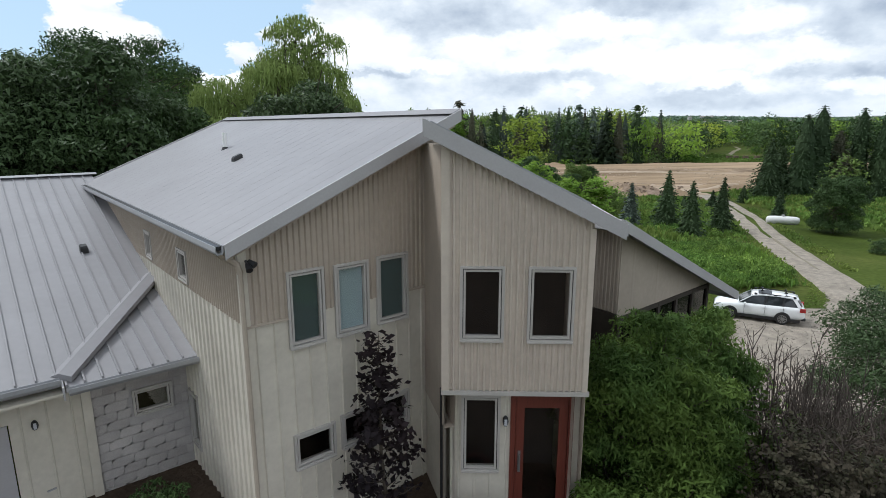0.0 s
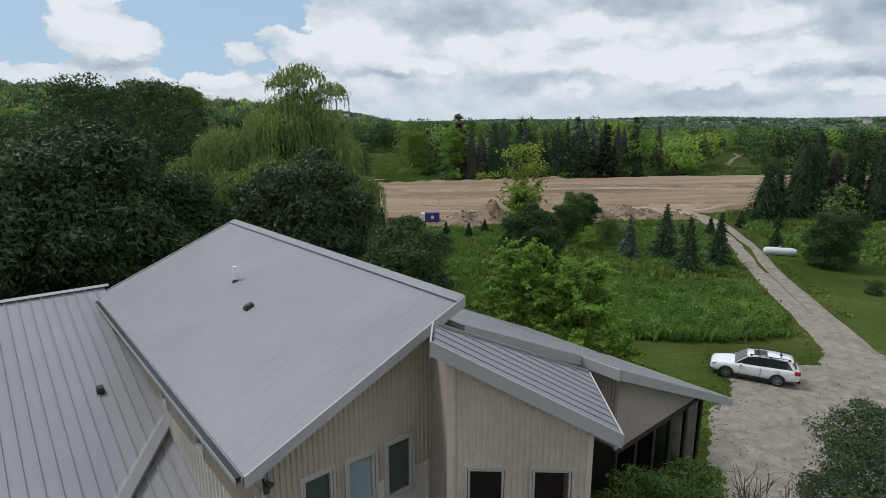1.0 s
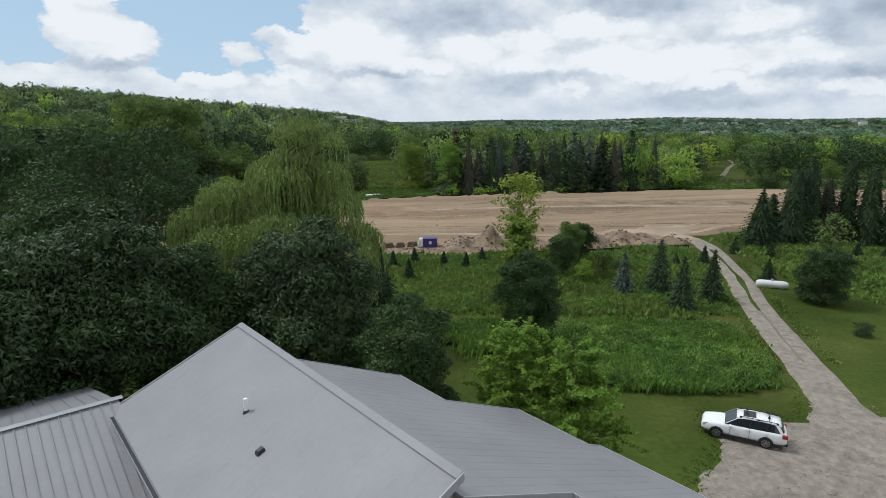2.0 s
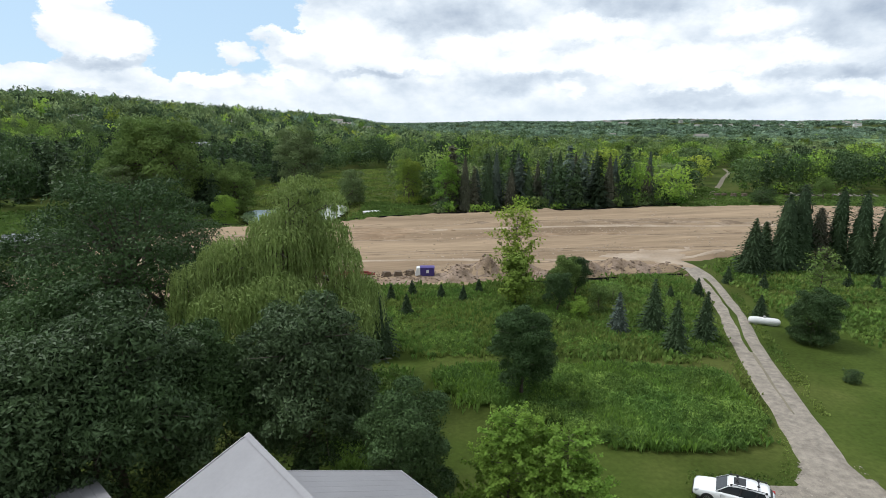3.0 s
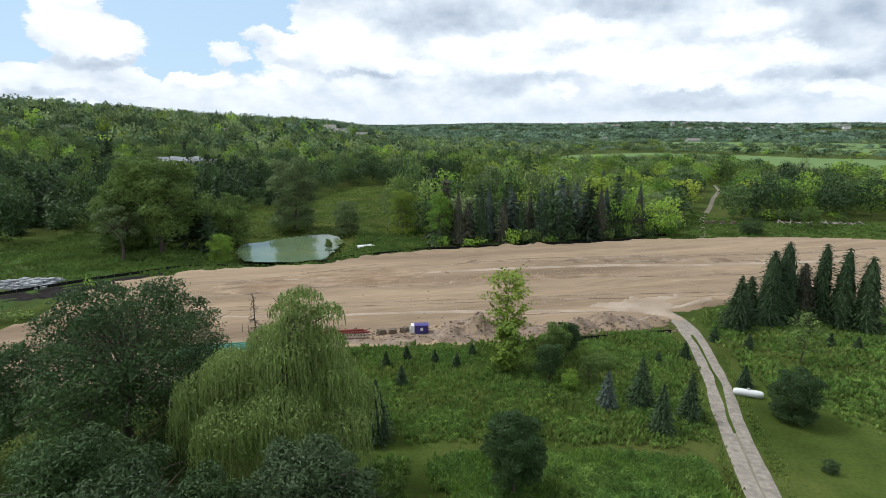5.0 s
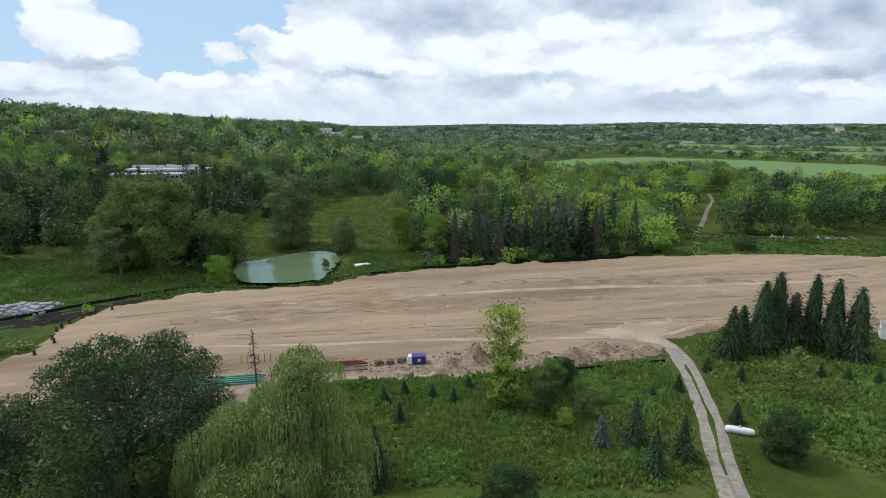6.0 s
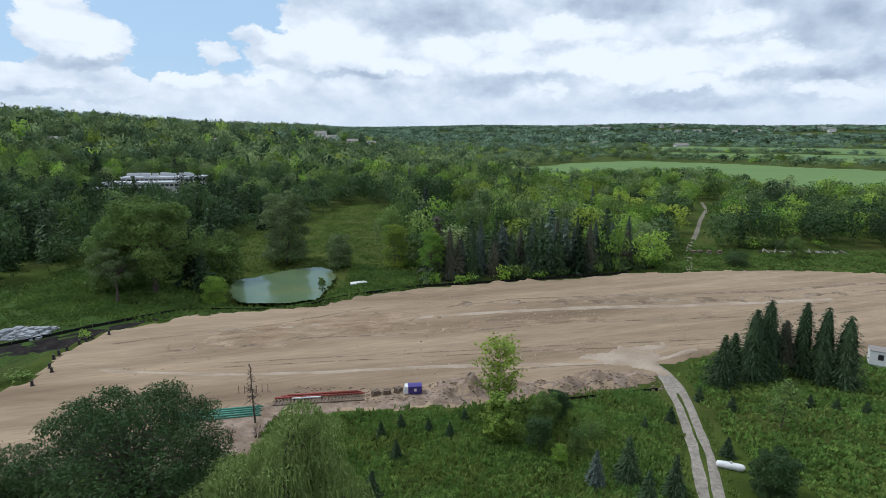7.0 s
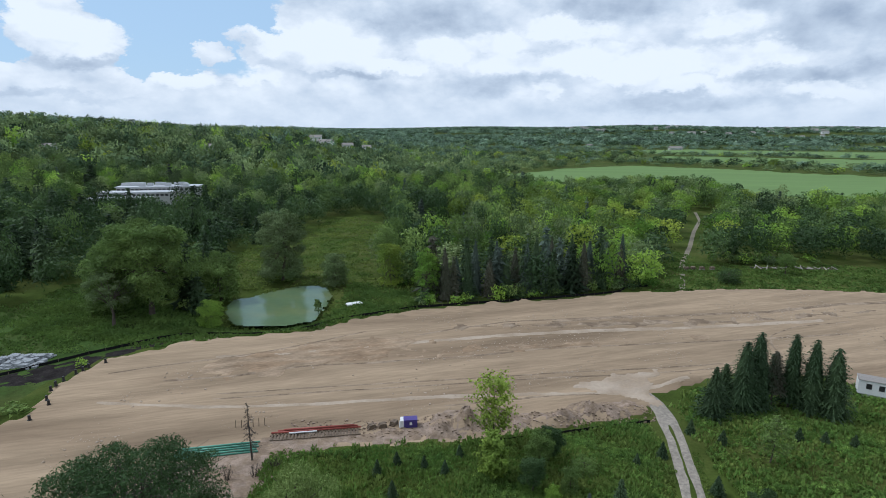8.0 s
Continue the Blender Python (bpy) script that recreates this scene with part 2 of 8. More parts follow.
L_PURPLE = leaf_mat("dark_purple_leaves", (0.018, 0.014, 0.017), (0.026, 0.018, 0.020), tr=0.1, scale=1.0)
L_CONIFER = leaf_mat("spruce_needles", (0.034, 0.058, 0.025), (0.048, 0.076, 0.032), tr=0.08, rough=0.7)
L_BLUE = leaf_mat("blue_spruce_needles", (0.082, 0.106, 0.086), (0.056, 0.080, 0.058), tr=0.08, rough=0.7)
L_BROWN = leaf_mat("thin_dying_conifer_needles", (0.078, 0.078, 0.052), (0.060, 0.066, 0.042), tr=0.08, rough=0.7)
L_BANK = leaf_mat("bank_grass_blades", (0.120, 0.185, 0.042), (0.090, 0.150, 0.034), tr=0.3, scale=0.12)
L_DRY = leaf_mat("withered_leaves", (0.052, 0.040, 0.029), (0.038, 0.040, 0.022), tr=0.2, scale=0.8)
L_YELLOW = leaf_mat("yellow_green_leaves", (0.209, 0.275, 0.040), (0.165, 0.242, 0.040), tr=0.3)
L_GREY = leaf_mat("grey_green_leaves", (0.150, 0.200, 0.082), (0.120, 0.172, 0.064), tr=0.25)
L_WEED = leaf_mat("meadow_weeds", (0.150, 0.240, 0.050), (0.108, 0.196, 0.040), tr=0.3, scale=0.18)
L_GRASS = leaf_mat("tall_grass", (0.182, 0.235, 0.056), (0.124, 0.194, 0.044), tr=0.3, scale=0.12)

M_GROUND = mat("grassland", (0.051, 0.074, 0.014), 0.95, spec=0.05, var=0.28, scale=0.12, fine=2.5, second=(0.064, 0.076, 0.019), second_scale=0.06, second_at=0.53, bump=0.05, bump_scale=3)
M_MULCH = mat("bark_mulch", (0.065, 0.048, 0.036), 0.95, spec=0.05, var=0.3, scale=1.0, fine=12, bump=0.04, bump_scale=9)
# distant foliage: air haze painted into bluer leaf colours
L_SLOPE_HAZE = leaf_mat("hazed_slope_leaves", (0.145, 0.208, 0.086), (0.172, 0.236, 0.100), tr=0.3)
L_SLOPE_DARK_HAZE = leaf_mat("hazed_dark_slope_leaves", (0.058, 0.100, 0.048), (0.078, 0.124, 0.058), tr=0.2)
L_HILL_HAZE = leaf_mat("hazed_far_leaves", (0.140, 0.212, 0.146), (0.160, 0.230, 0.146), tr=0.3, island=0.08)
M_FIELD = mat("crop_field", (0.132, 0.200, 0.072), 0.95, spec=0.05, var=0.08, scale=0.01, fine=0.2, stretch=(-12, (0.2, 3.0, 1)))
M_DIRT = mat("graded_tan_soil", (0.292, 0.218, 0.145), 0.95, spec=0.05, var=0.20, scale=0.22, fine=1.7, second=(0.215, 0.157, 0.104), second_scale=0.07, second_at=0.56,
             stretch=(14, (0.12, 1.0, 1.0)), bump=0.06, bump_scale=2.0)
M_RUT_AND_SHADE = mat("compacted_soil_and_bench_shade", (0.165, 0.122, 0.085), 0.95, spec=0.05, var=0.18, scale=0.4, fine=2.0, second=(0.27, 0.208, 0.150), second_scale=0.25, second_at=0.5)
M_PALE = mat("dry_pale_soil", (0.37, 0.30, 0.23), 0.95, spec=0.05, var=0.12, scale=0.4, fine=2.0, second=(0.285, 0.222, 0.160), second_scale=0.2, second_at=0.5)
M_RUBBLE = mat("rubble_soil", (0.262, 0.200, 0.155), 0.95, spec=0.05, var=0.22, scale=0.8, fine=4.0, second=(0.21, 0.155, 0.11), second_scale=0.6, second_at=0.5, bump=0.15, bump_scale=2.5)
M_GRAVEL = mat("crushed_limestone", (0.255, 0.222, 0.182), 0.95, var=0.28, scale=1.8, fine=22.0, second=(0.210, 0.182, 0.149), second_scale=0.7, second_at=0.53, bump=0.03, bump_scale=14)
M_LEA = mat("dark_green_meadow", (0.040, 0.070, 0.016), 0.95, spec=0.05, var=0.3, scale=0.15, fine=1.5, second=(0.058, 0.076, 0.020), second_scale=0.07, second_at=0.52, bump=0.08, bump_scale=2)
M_ROUGH = mat("loose_orange_soil", (0.232, 0.163, 0.105), 0.95, spec=0.05, var=0.28, scale=0.5, fine=3.0, second=(0.275, 0.205, 0.140), second_scale=0.35, second_at=0.5, stretch=(14, (0.35, 1.0, 1.0)), bump=0.12, bump_scale=1.6)
M_TRACK = mat("worn_track", (0.175, 0.152, 0.108), 0.95, var=0.2, scale=0.4, fine=3)
M_MUD = mat("dark_wet_soil", (0.024, 0.021, 0.020), 0.95, spec=0.03, var=0.4, scale=0.5, fine=2.5, bump=0.1, bump_scale=2)
M_ROCK = mat("grey_riprap", (0.25, 0.26, 0.27), 0.9, var=0.25, scale=0.8, fine=3, bump=0.1, bump_scale=2)
M_WATER = mat("green_pond_water", (0.10, 0.145, 0.075), 0.10, var=0.08, scale=0.08, fine=0.5, second=(0.125, 0.155, 0.07), second_scale=0.06, bump=0.003, bump_scale=2.0, spec=0.16)
M_BLOCKROOF = mat("far_white_roofing", (0.47, 0.48, 0.50), 0.6, var=0.06)
M_FARWALL = mat("far_grey_wall", (0.40, 0.40, 0.39), 0.8, var=0.08)
M_FARROOF = mat("far_shingle_roof", (0.22, 0.20, 0.18), 0.8, var=0.1)


def glass_mat(name, tint, rough=0.03):
    m = bpy.data.materials.new(name)
    m.use_nodes = True
    nt = m.node_tree
    N, L = nt.nodes, nt.links
    N.remove(N["Principled BSDF"])
    tr = N.new("ShaderNodeBsdfTransparent")
    tr.inputs[0].default_value = (*tint, 1)
    gl = N.new("ShaderNodeBsdfGlossy")
    gl.inputs["Roughness"].default_value = rough
    lw = N.new("ShaderNodeLayerWeight")
    lw.inputs[0].default_value = 0.5
    pw = N.new("ShaderNodeMath")
    pw.operation, pw.inputs[1].default_value = "POWER", 4.0
    L.new(lw.outputs["Facing"], pw.inputs[0])
    fr = N.new("ShaderNodeMath")
    fr.operation, fr.inputs[1].default_value, fr.inputs[2].default_value = "MULTIPLY_ADD", 0.85, 0.05
    L.new(pw.outputs[0], fr.inputs[0])
    mx = N.new("ShaderNodeMixShader")
    L.new(fr.outputs[0], mx.inputs[0]), L.new(tr.outputs[0], mx.inputs[1]), L.new(gl.outputs[0], mx.inputs[2])
    L.new(mx.outputs[0], N["Material Output"].inputs[0])
    return m


M_GLASS = glass_mat("window_glass", (0.80, 0.80, 0.80))
M_SCREEN = glass_mat("porch_screen_glass", (0.25, 0.26, 0.28), 0.1)


# ---- mesh helpers ----
class Geo:
    """Vertices and faces gathered for one mesh."""

    def __init__(self):
        self.v, self.f, self.m = [], [], []

    def add(self, verts, faces, mi=0):
        o = len(self.v)
        self.v += [tuple(p) for p in verts]
        self.f += [tuple(i + o for i in face) for face in faces]
        self.m += [mi] * len(faces)
        return self

    def box(self, x0, y0, z0, x1, y1, z1, at=None, mi=0):
        vs = [Vector(p) for p in ((x0, y0, z0), (x1, y0, z0), (x1, y1, z0), (x0, y1, z0), (x0, y0, z1), (x1, y0, z1), (x1, y1, z1), (x0, y1, z1))]
        if at is not None:
            vs = [at @ p for p in vs]
        return self.add(vs, [(3, 2, 1, 0), (4, 5, 6, 7), (0, 1, 5, 4), (1, 2, 6, 5), (2, 3, 7, 6), (3, 0, 4, 7)], mi)

    def prism(self, ring, offset, mi=0):
        """A closed ring of points and its copy, moved by offset, joined to a solid."""
        n, off = len(ring), Vector(offset)
        lo = [Vector(p) for p in ring]
        hi = [p + off for p in lo]
        return self.add(lo + hi, [tuple(reversed(range(n))), tuple(range(n, 2 * n))] + [(i, (i + 1) % n, n + (i + 1) % n, n + i) for i in range(n)], mi)

    def tube(self, p0, p1, r0, r1=None, n=7, mi=0, caps=True):
        r1 = r0 if r1 is None else r1
        p0, p1 = Vector(p0), Vector(p1)
        d = (p1 - p0).normalized()
        a = d.orthogonal().normalized()
        b = d.cross(a)
        vs = []
        for p, r in ((p0, r0), (p1, r1)):
            vs += [p + (a * math.cos(k * math.tau / n) + b * math.sin(k * math.tau / n)) * r for k in range(n)]
        fs = [(k, (k + 1) % n, n + (k + 1) % n, n + k) for k in range(n)]
        if caps:
            fs += [tuple(reversed(range(n))), tuple(range(n, 2 * n))]
        return self.add(vs, fs, mi)

    def loft(self, rings, mi=0, closed=True, caps=True):
        n = len(rings[0])
        vs = [p for r in rings for p in r]
        fs = []
        for k in range(len(rings) - 1):
            for i in range(n if closed else n - 1):
                j = (i + 1) % n
                fs.append((k * n + i, k * n + j, (k + 1) * n + j, (k + 1) * n + i))
        if caps and closed:
            fs += [tuple(reversed(range(n))), tuple(range((len(rings) - 1) * n, len(rings) * n))]
        return self.add(vs, fs, mi)

    def mesh(self, name, mats, smooth=False):
        me = bpy.data.meshes.new(name)
        me.from_pydata(self.v, [], self.f)
        for m in mats if isinstance(mats, (list, tuple)) else [mats]:
            me.materials.append(m)
        if any(self.m):
            me.polygons.foreach_set("material_index", self.m)
        if smooth:
            me.polygons.foreach_set("use_smooth", [True] * len(me.polygons))
        me.update()
        return me


def thing(name, label, category, at=None, group="", kind=""):
    ob = new(name)
    ob.empty_display_size = 0.2
    if at is not None:
        ob.matrix_world = at
    return tagged(ob, label, category, group, kind)


def part(name, geo, material, parent=None, label="", smooth=False):
    ob = new(name, geo.mesh(name, material, smooth))
    if parent is not None:
        ob.parent = parent
    return tagged(ob, label)


def solo(name, geo, material, label, category, kind="", group="", smooth=False, at=None):
    ob = new(name, geo.mesh(name, material, smooth))
    if at is not None:
        ob.matrix_world = at
    return tagged(ob, label, category, group, kind)


def mesh_np(name, verts, quads, mats, index=None, tone=None):
    """A mesh of equal-sided faces from arrays; tone: how light each face's plant is by nature, -1 to 1."""
    side = quads.shape[1]
    me = bpy.data.meshes.new(name)
    n, k = len(verts), len(quads)
    me.vertices.add(n)
    me.vertices.foreach_set("co", np.ascontiguousarray(verts, np.float32).ravel())
    me.loops.add(k * side)
    me.loops.foreach_set("vertex_index", np.ascontiguousarray(quads, np.int32).ravel())
    me.polygons.add(k)
    me.polygons.foreach_set("loop_start", np.arange(0, k * side, side, dtype=np.int32))
    for m in mats:
        me.materials.append(m)
    if index is not None:
        me.polygons.foreach_set("material_index", np.ascontiguousarray(index, np.int32))
    me.update(calc_edges=True)
    if tone is not None:
        me.attributes.new("tone", "FLOAT", "FACE").data.foreach_set("value", np.ascontiguousarray(tone, np.float32))
    return me


def smooth_np(t):
    t = np.clip(t, 0, 1)
    return t * t * (3 - 2 * t)


def inside(x, y, poly):
    """Even-odd test of arrays of points against a polygon."""
    x, y = np.asarray(x, float), np.asarray(y, float)
    hit = np.zeros(x.shape, bool)
    n = len(poly)
    for i in range(n):
        (x0, y0), (x1, y1) = poly[i], poly[(i + 1) % n]
        if y0 == y1:
            continue
        cross = ((y0 > y) != (y1 > y)) & (x < (x1 - x0) * (y - y0) / (y1 - y0) + x0)
        hit ^= cross
    return hit


def ripple(x, y, seed=0.0):
    """Cheap smooth noise, about -1 to 1."""
    return (np.sin(x * 1.0 + 1.7 * np.sin(y * 0.63 + seed) + seed) + np.sin(y * 1.13 + 1.3 * np.sin(x * 0.71 - seed)) + np.sin(0.57 * (x + y) + 2.1 * seed)) / 3


# ---- the land ----
HO = Vector((-3.06, 7.51))
HB, HA = Vector((math.cos(radians(42)), math.sin(radians(42)))), Vector((-math.sin(radians(42)), math.cos(radians(42))))


def H(u, v, z=0.0):
    """From the house's own axes (u across the ridge, v along it) to the world."""
    p = HO + HB * u + HA * v
    return Vector((p.x, p.y, z))


def height(x, y):
    """Ground level: a knoll under the house, a flat valley floor, a long hill to the left and far hills."""
    x, y = np.asarray(x, float), np.asarray(y, float)
    u = (x - HO.x) * HB.x + (y - HO.y) * HB.y
    v = (x - HO.x) * HA.x + (y - HO.y) * HA.y
    z = 0.45 + 3.5 * smooth_np((15.5 - u) / 9) * smooth_np((27 - v) / 14)
    r = np.hypot(x, y) + 1e-6
    az = np.degrees(np.arctan2(x, np.maximum(y, 1e-6)))
    left = smooth_np((-1 - az) / 12)
    crest = (35 + 18 * smooth_np((-18 - az) / 20)) * (1 + 0.05 * ripple(x / 130, y / 130, 2.0))
    z = z + left * crest * smooth_np((r - 400) / (480 + 650 * smooth_np((22 + az) / 16)))
    z = z + 40 * smooth_np((r - 1700) / 1900) * (1 - 0.9 * left) * (1 + 0.30 * ripple(x / 330, y / 420, 0.6))
    z = z + smooth_np((r - 60) / 150) * (0.5 + 0.5 * ripple(x / 35, y / 35, 1.0))
    z = z + (17 * np.exp(-((az - 21) / 7) ** 2) + 7 * np.exp(-((az - 5) / 5) ** 2) + 9 * np.exp(-((az - 36) / 4) ** 2)) * smooth_np((r - 2300) / 1100)
    pond = np.hypot((x + 44) / 20, (y - 152) / 23)
    z = z - 1.6 * smooth_np((1.15 - pond) / 0.35)
    return z


def hz(x, y):
    return float(height(x, y))


def build_ground():
    radii = list(np.arange(0, 70, 1.0))
    r = 70.0
    while r < 4900:
        radii.append(r)
        r *= 1.045
    radii.append(4900.0)
    seg = 220
    ang = np.linspace(0, math.tau, seg, endpoint=False)
    verts = [(0.0, 10.0, 0.0)]
    R, Aa = np.meshgrid(np.array(radii[1:]), ang, indexing="ij")
    X, Y = R * np.sin(Aa), 10 + R * np.cos(Aa)
    Z = height(X, Y)
    verts = np.stack([X.ravel(), Y.ravel(), Z.ravel()], 1)
    n = len(radii) - 1
    q = []
    for i in range(n - 1):
        a = np.arange(seg)
        b = (a + 1) % seg
        q.append(np.stack([i * seg + a, (i + 1) * seg + a, (i + 1) * seg + b, i * seg + b], 1))
    q = np.concatenate(q)[:, ::-1]
    hub = len(verts)
    verts = np.concatenate([verts, [[0, 10, hz(0, 10)]]])
    a = np.arange(0, seg, 2)
    q = np.concatenate([q, np.stack([np.full(len(a), hub), a, a + 1, (a + 2) % seg], 1)[:, ::-1]])
    me = mesh_np("ground", verts, q, [M_GROUND])
    me.polygons.foreach_set("use_smooth", [True] * len(me.polygons))
    tagged(new("ground", me), "rolling green grassland around the house and valley", "ground", kind="structure")


def drape(name, poly, step, lift, material, label, category, relief=None, jag=0.5):
    """A sheet laid over the land inside a polygon, its rim sunk a little and made uneven."""
    px, py = np.array([p[0] for p in poly]), np.array([p[1] for p in poly])
    xs = np.arange(px.min() - step, px.max() + 2 * step, step)
    ys = np.arange(py.min() - step, py.max() + 2 * step, step)
    X, Y = np.meshgrid(xs, ys, indexing="ij")
    jx = X + jag * ripple(X * 0.9, Y * 0.9, 3.0) + 0.4 * jag * ripple(X * 3.1, Y * 3.1, 5.0)
    jy = Y + jag * ripple(Y * 0.9, X * 0.9, 4.0) + 0.4 * jag * ripple(Y * 3.1, X * 3.1, 1.0)
    keep = inside(jx, jy, poly)
    Z = height(X, Y) + lift
    if relief is not None:
        Z = Z + relief(X, Y)
    cells = keep[:-1, :-1] & keep[1:, :-1] & keep[1:, 1:] & keep[:-1, 1:]
    # rim vertices go down into the ground
    full = np.zeros_like(keep, int)
    full[:-1, :-1] += cells
    full[1:, :-1] += cells
    full[1:, 1:] += cells
    full[:-1, 1:] += cells
    rim = full < 4
    Z = np.where(rim, height(X, Y) - 0.03, Z)
    idx = np.arange(X.size).reshape(X.shape)
    i, j = np.nonzero(cells)
    q = np.stack([idx[i, j], idx[i + 1, j], idx[i + 1, j + 1], idx[i, j + 1]], 1)
    used, inv = np.unique(q, return_inverse=True)
    v = np.stack([X.ravel(), Y.ravel(), Z.ravel()], 1)[used]
    me = mesh_np(name, v, inv.reshape(q.shape), [material])
    me.polygons.foreach_set("use_smooth", [True] * len(me.polygons))
    return tagged(new(name, me), label, category, kind="structure")


def ribbon(name, line, half, lift, material, label, category, rows=7, ragged=0.12):
    """A track along a line of (x, y, half width factor)."""
    pts = []
    for (x0, y0), (x1, y1) in zip(line, line[1:]):
        d = math.hypot(x1 - x0, y1 - y0)
        k = max(2, int(d / 0.6))
        pts += [(x0 + (x1 - x0) * i / k, y0 + (y1 - y0) * i / k) for i in range(k)]
    pts.append(line[-1])
    P = np.array(pts)
    for _ in range(20):
        P[1:-1] = (P[:-2] + 2 * P[1:-1] + P[2:]) / 4
    T = np.gradient(P, axis=0)
    T /= np.linalg.norm(T, axis=1)[:, None]
    Nn = np.stack([T[:, 1], -T[:, 0]], 1)
    s = np.linspace(-1, 1, rows)
    rng = np.random.default_rng(5)
    edge = 1 + ragged * rng.standard_normal((len(P), 2))
    for _ in range(4):
        edge[1:-1] = (edge[:-2] + edge[1:-1] + edge[2:]) / 3
    wide = np.where(s < 0, edge[:, :1], edge[:, 1:]) * s[None, :] * half
    X = P[:, :1] + Nn[:, :1] * wide
    Y = P[:, 1:] + Nn[:, 1:] * wide
    Z = height(X, Y) + np.where(np.abs(s) > 0.99, -0.02, lift)[None, :] + 0.01 * ripple(X * 2, Y * 2)
    Z[0] = height(X[0], Y[0]) - 0.03
    Z[-1] = height(X[-1], Y[-1]) - 0.03
    idx = np.arange(X.size).reshape(X.shape)
    q = np.stack([idx[:-1, :-1].ravel(), idx[:-1, 1:].ravel(), idx[1:, 1:].ravel(), idx[1:, :-1].ravel()], 1)[:, ::-1]
    me = mesh_np(name, np.stack([X.ravel(), Y.ravel(), Z.ravel()], 1), q, [material])
    me.polygons.foreach_set("use_smooth", [True] * len(me.polygons))
    return tagged(new(name, me), label, category, kind="structure")


DIRT_NEAR = [(-100, 34), (-80, 44), (-58, 57), (-38, 68.5), (-25, 76.5), (-14, 78), (-6, 79), (6, 80), (15, 82.5), (26, 84.5), (35, 87), (38, 89), (42, 95), (45, 96), (50, 99), (61, 103), (72, 102.5), (80, 100.5), (83, 94), (110, 88), (160, 84)]
DIRT_FAR = [(180, 150), (136, 158), (101, 162), (85, 162), (70, 160), (57, 160), (38, 154), (15, 149), (-4, 145), (-18, 138), (-28, 130), (-46, 125), (-60, 122), (-61, 118), (-69, 113), (-72, 105), (-72, 98), (-71, 89), (-72, 86), (-80, 76), (-110, 60)]
DIRT = DIRT_NEAR + DIRT_FAR
POND = [(-58, 151), (-54, 139), (-49, 135), (-42, 134), (-34, 136), (-30, 139), (-30, 151), (-29, 161), (-34, 172), (-40, 173), (-47, 169), (-52, 163), (-56, 159), (-59, 157)]
MEADOW = [(-49, 125), (-62, 142), (-68, 175), (-73, 198), (-77, 222), (-58, 252), (-56, 297), (-40, 311), (-24, 282), (-19, 245), (-22, 189), (-19, 175), (-5, 168), (-4, 146), (-28, 130)]
LEFT_MEADOW = [(-160, 120), (-160, 150), (-114, 150), (-113, 172), (-99, 163), (-62, 142), (-49, 125), (-62, 119), (-73, 111), (-73, 100), (-74, 89), (-140, 80)]
CLEARING = [(66, 158), (74, 178), (82, 192), (96, 214), (101, 212), (92, 196), (112, 190), (142, 191), (190, 185), (190, 150), (101, 160)]
TRAIL = [(74, 158), (80, 171), (90, 194), (106, 223), (126, 262), (145, 296), (157, 327)]
FIELD_A = [(87, 632), (173, 727), (271, 774), (390, 677), (470, 580), (600, 600), (600, 400), (330, 310), (266, 319), (205, 345), (213, 395), (200, 439), (153, 452), (114, 430), (79, 425)]
FIELD_B = [(303, 922), (416, 1041), (562, 981), (760, 900), (1000, 900), (900, 660), (557, 678), (502, 776), (372, 842)]
FIELD_C = [(383, 1287), (599, 1390), (793, 1262), (1100, 1190), (1100, 920), (745, 910), (612, 1067), (376, 1112)]
FIELD_D = [(1150, 1580), (1700, 1660), (1800, 1560), (1454, 1400), (1125, 1400)]
ROUGH_BEND = [(-50.5, 107.8), (-49.9, 103.8), (-37.7, 100.6), (-23.5, 105.5), (-8.0, 111.4), (4.5, 122.8), (-16.8, 124.6), (-35.9, 117.4)]
BENCH_SHADE_BAND = [(2.0, 131.1), (33.4, 133.5), (70.7, 135.9), (124.7, 144.3), (120.9, 139.6), (67.8, 130.1), (32.0, 127.5), (3.2, 125.7)]
ROUGH_MIDDLE = [(-9.4, 115.0), (17.3, 119.8), (48.2, 122.8), (77.3, 126.8), (74.8, 122.4), (46.5, 118.0), (16.5, 114.0), (-7.8, 109.1)]
OPEN = [DIRT, POND, MEADOW, LEFT_MEADOW, CLEARING, FIELD_A, FIELD_B, FIELD_C, FIELD_D]


def mound(X, Y, x, y, rx, ry, h):
    return h * np.exp(-(((X - x) / rx) ** 2 + ((Y - y) / ry) ** 2))


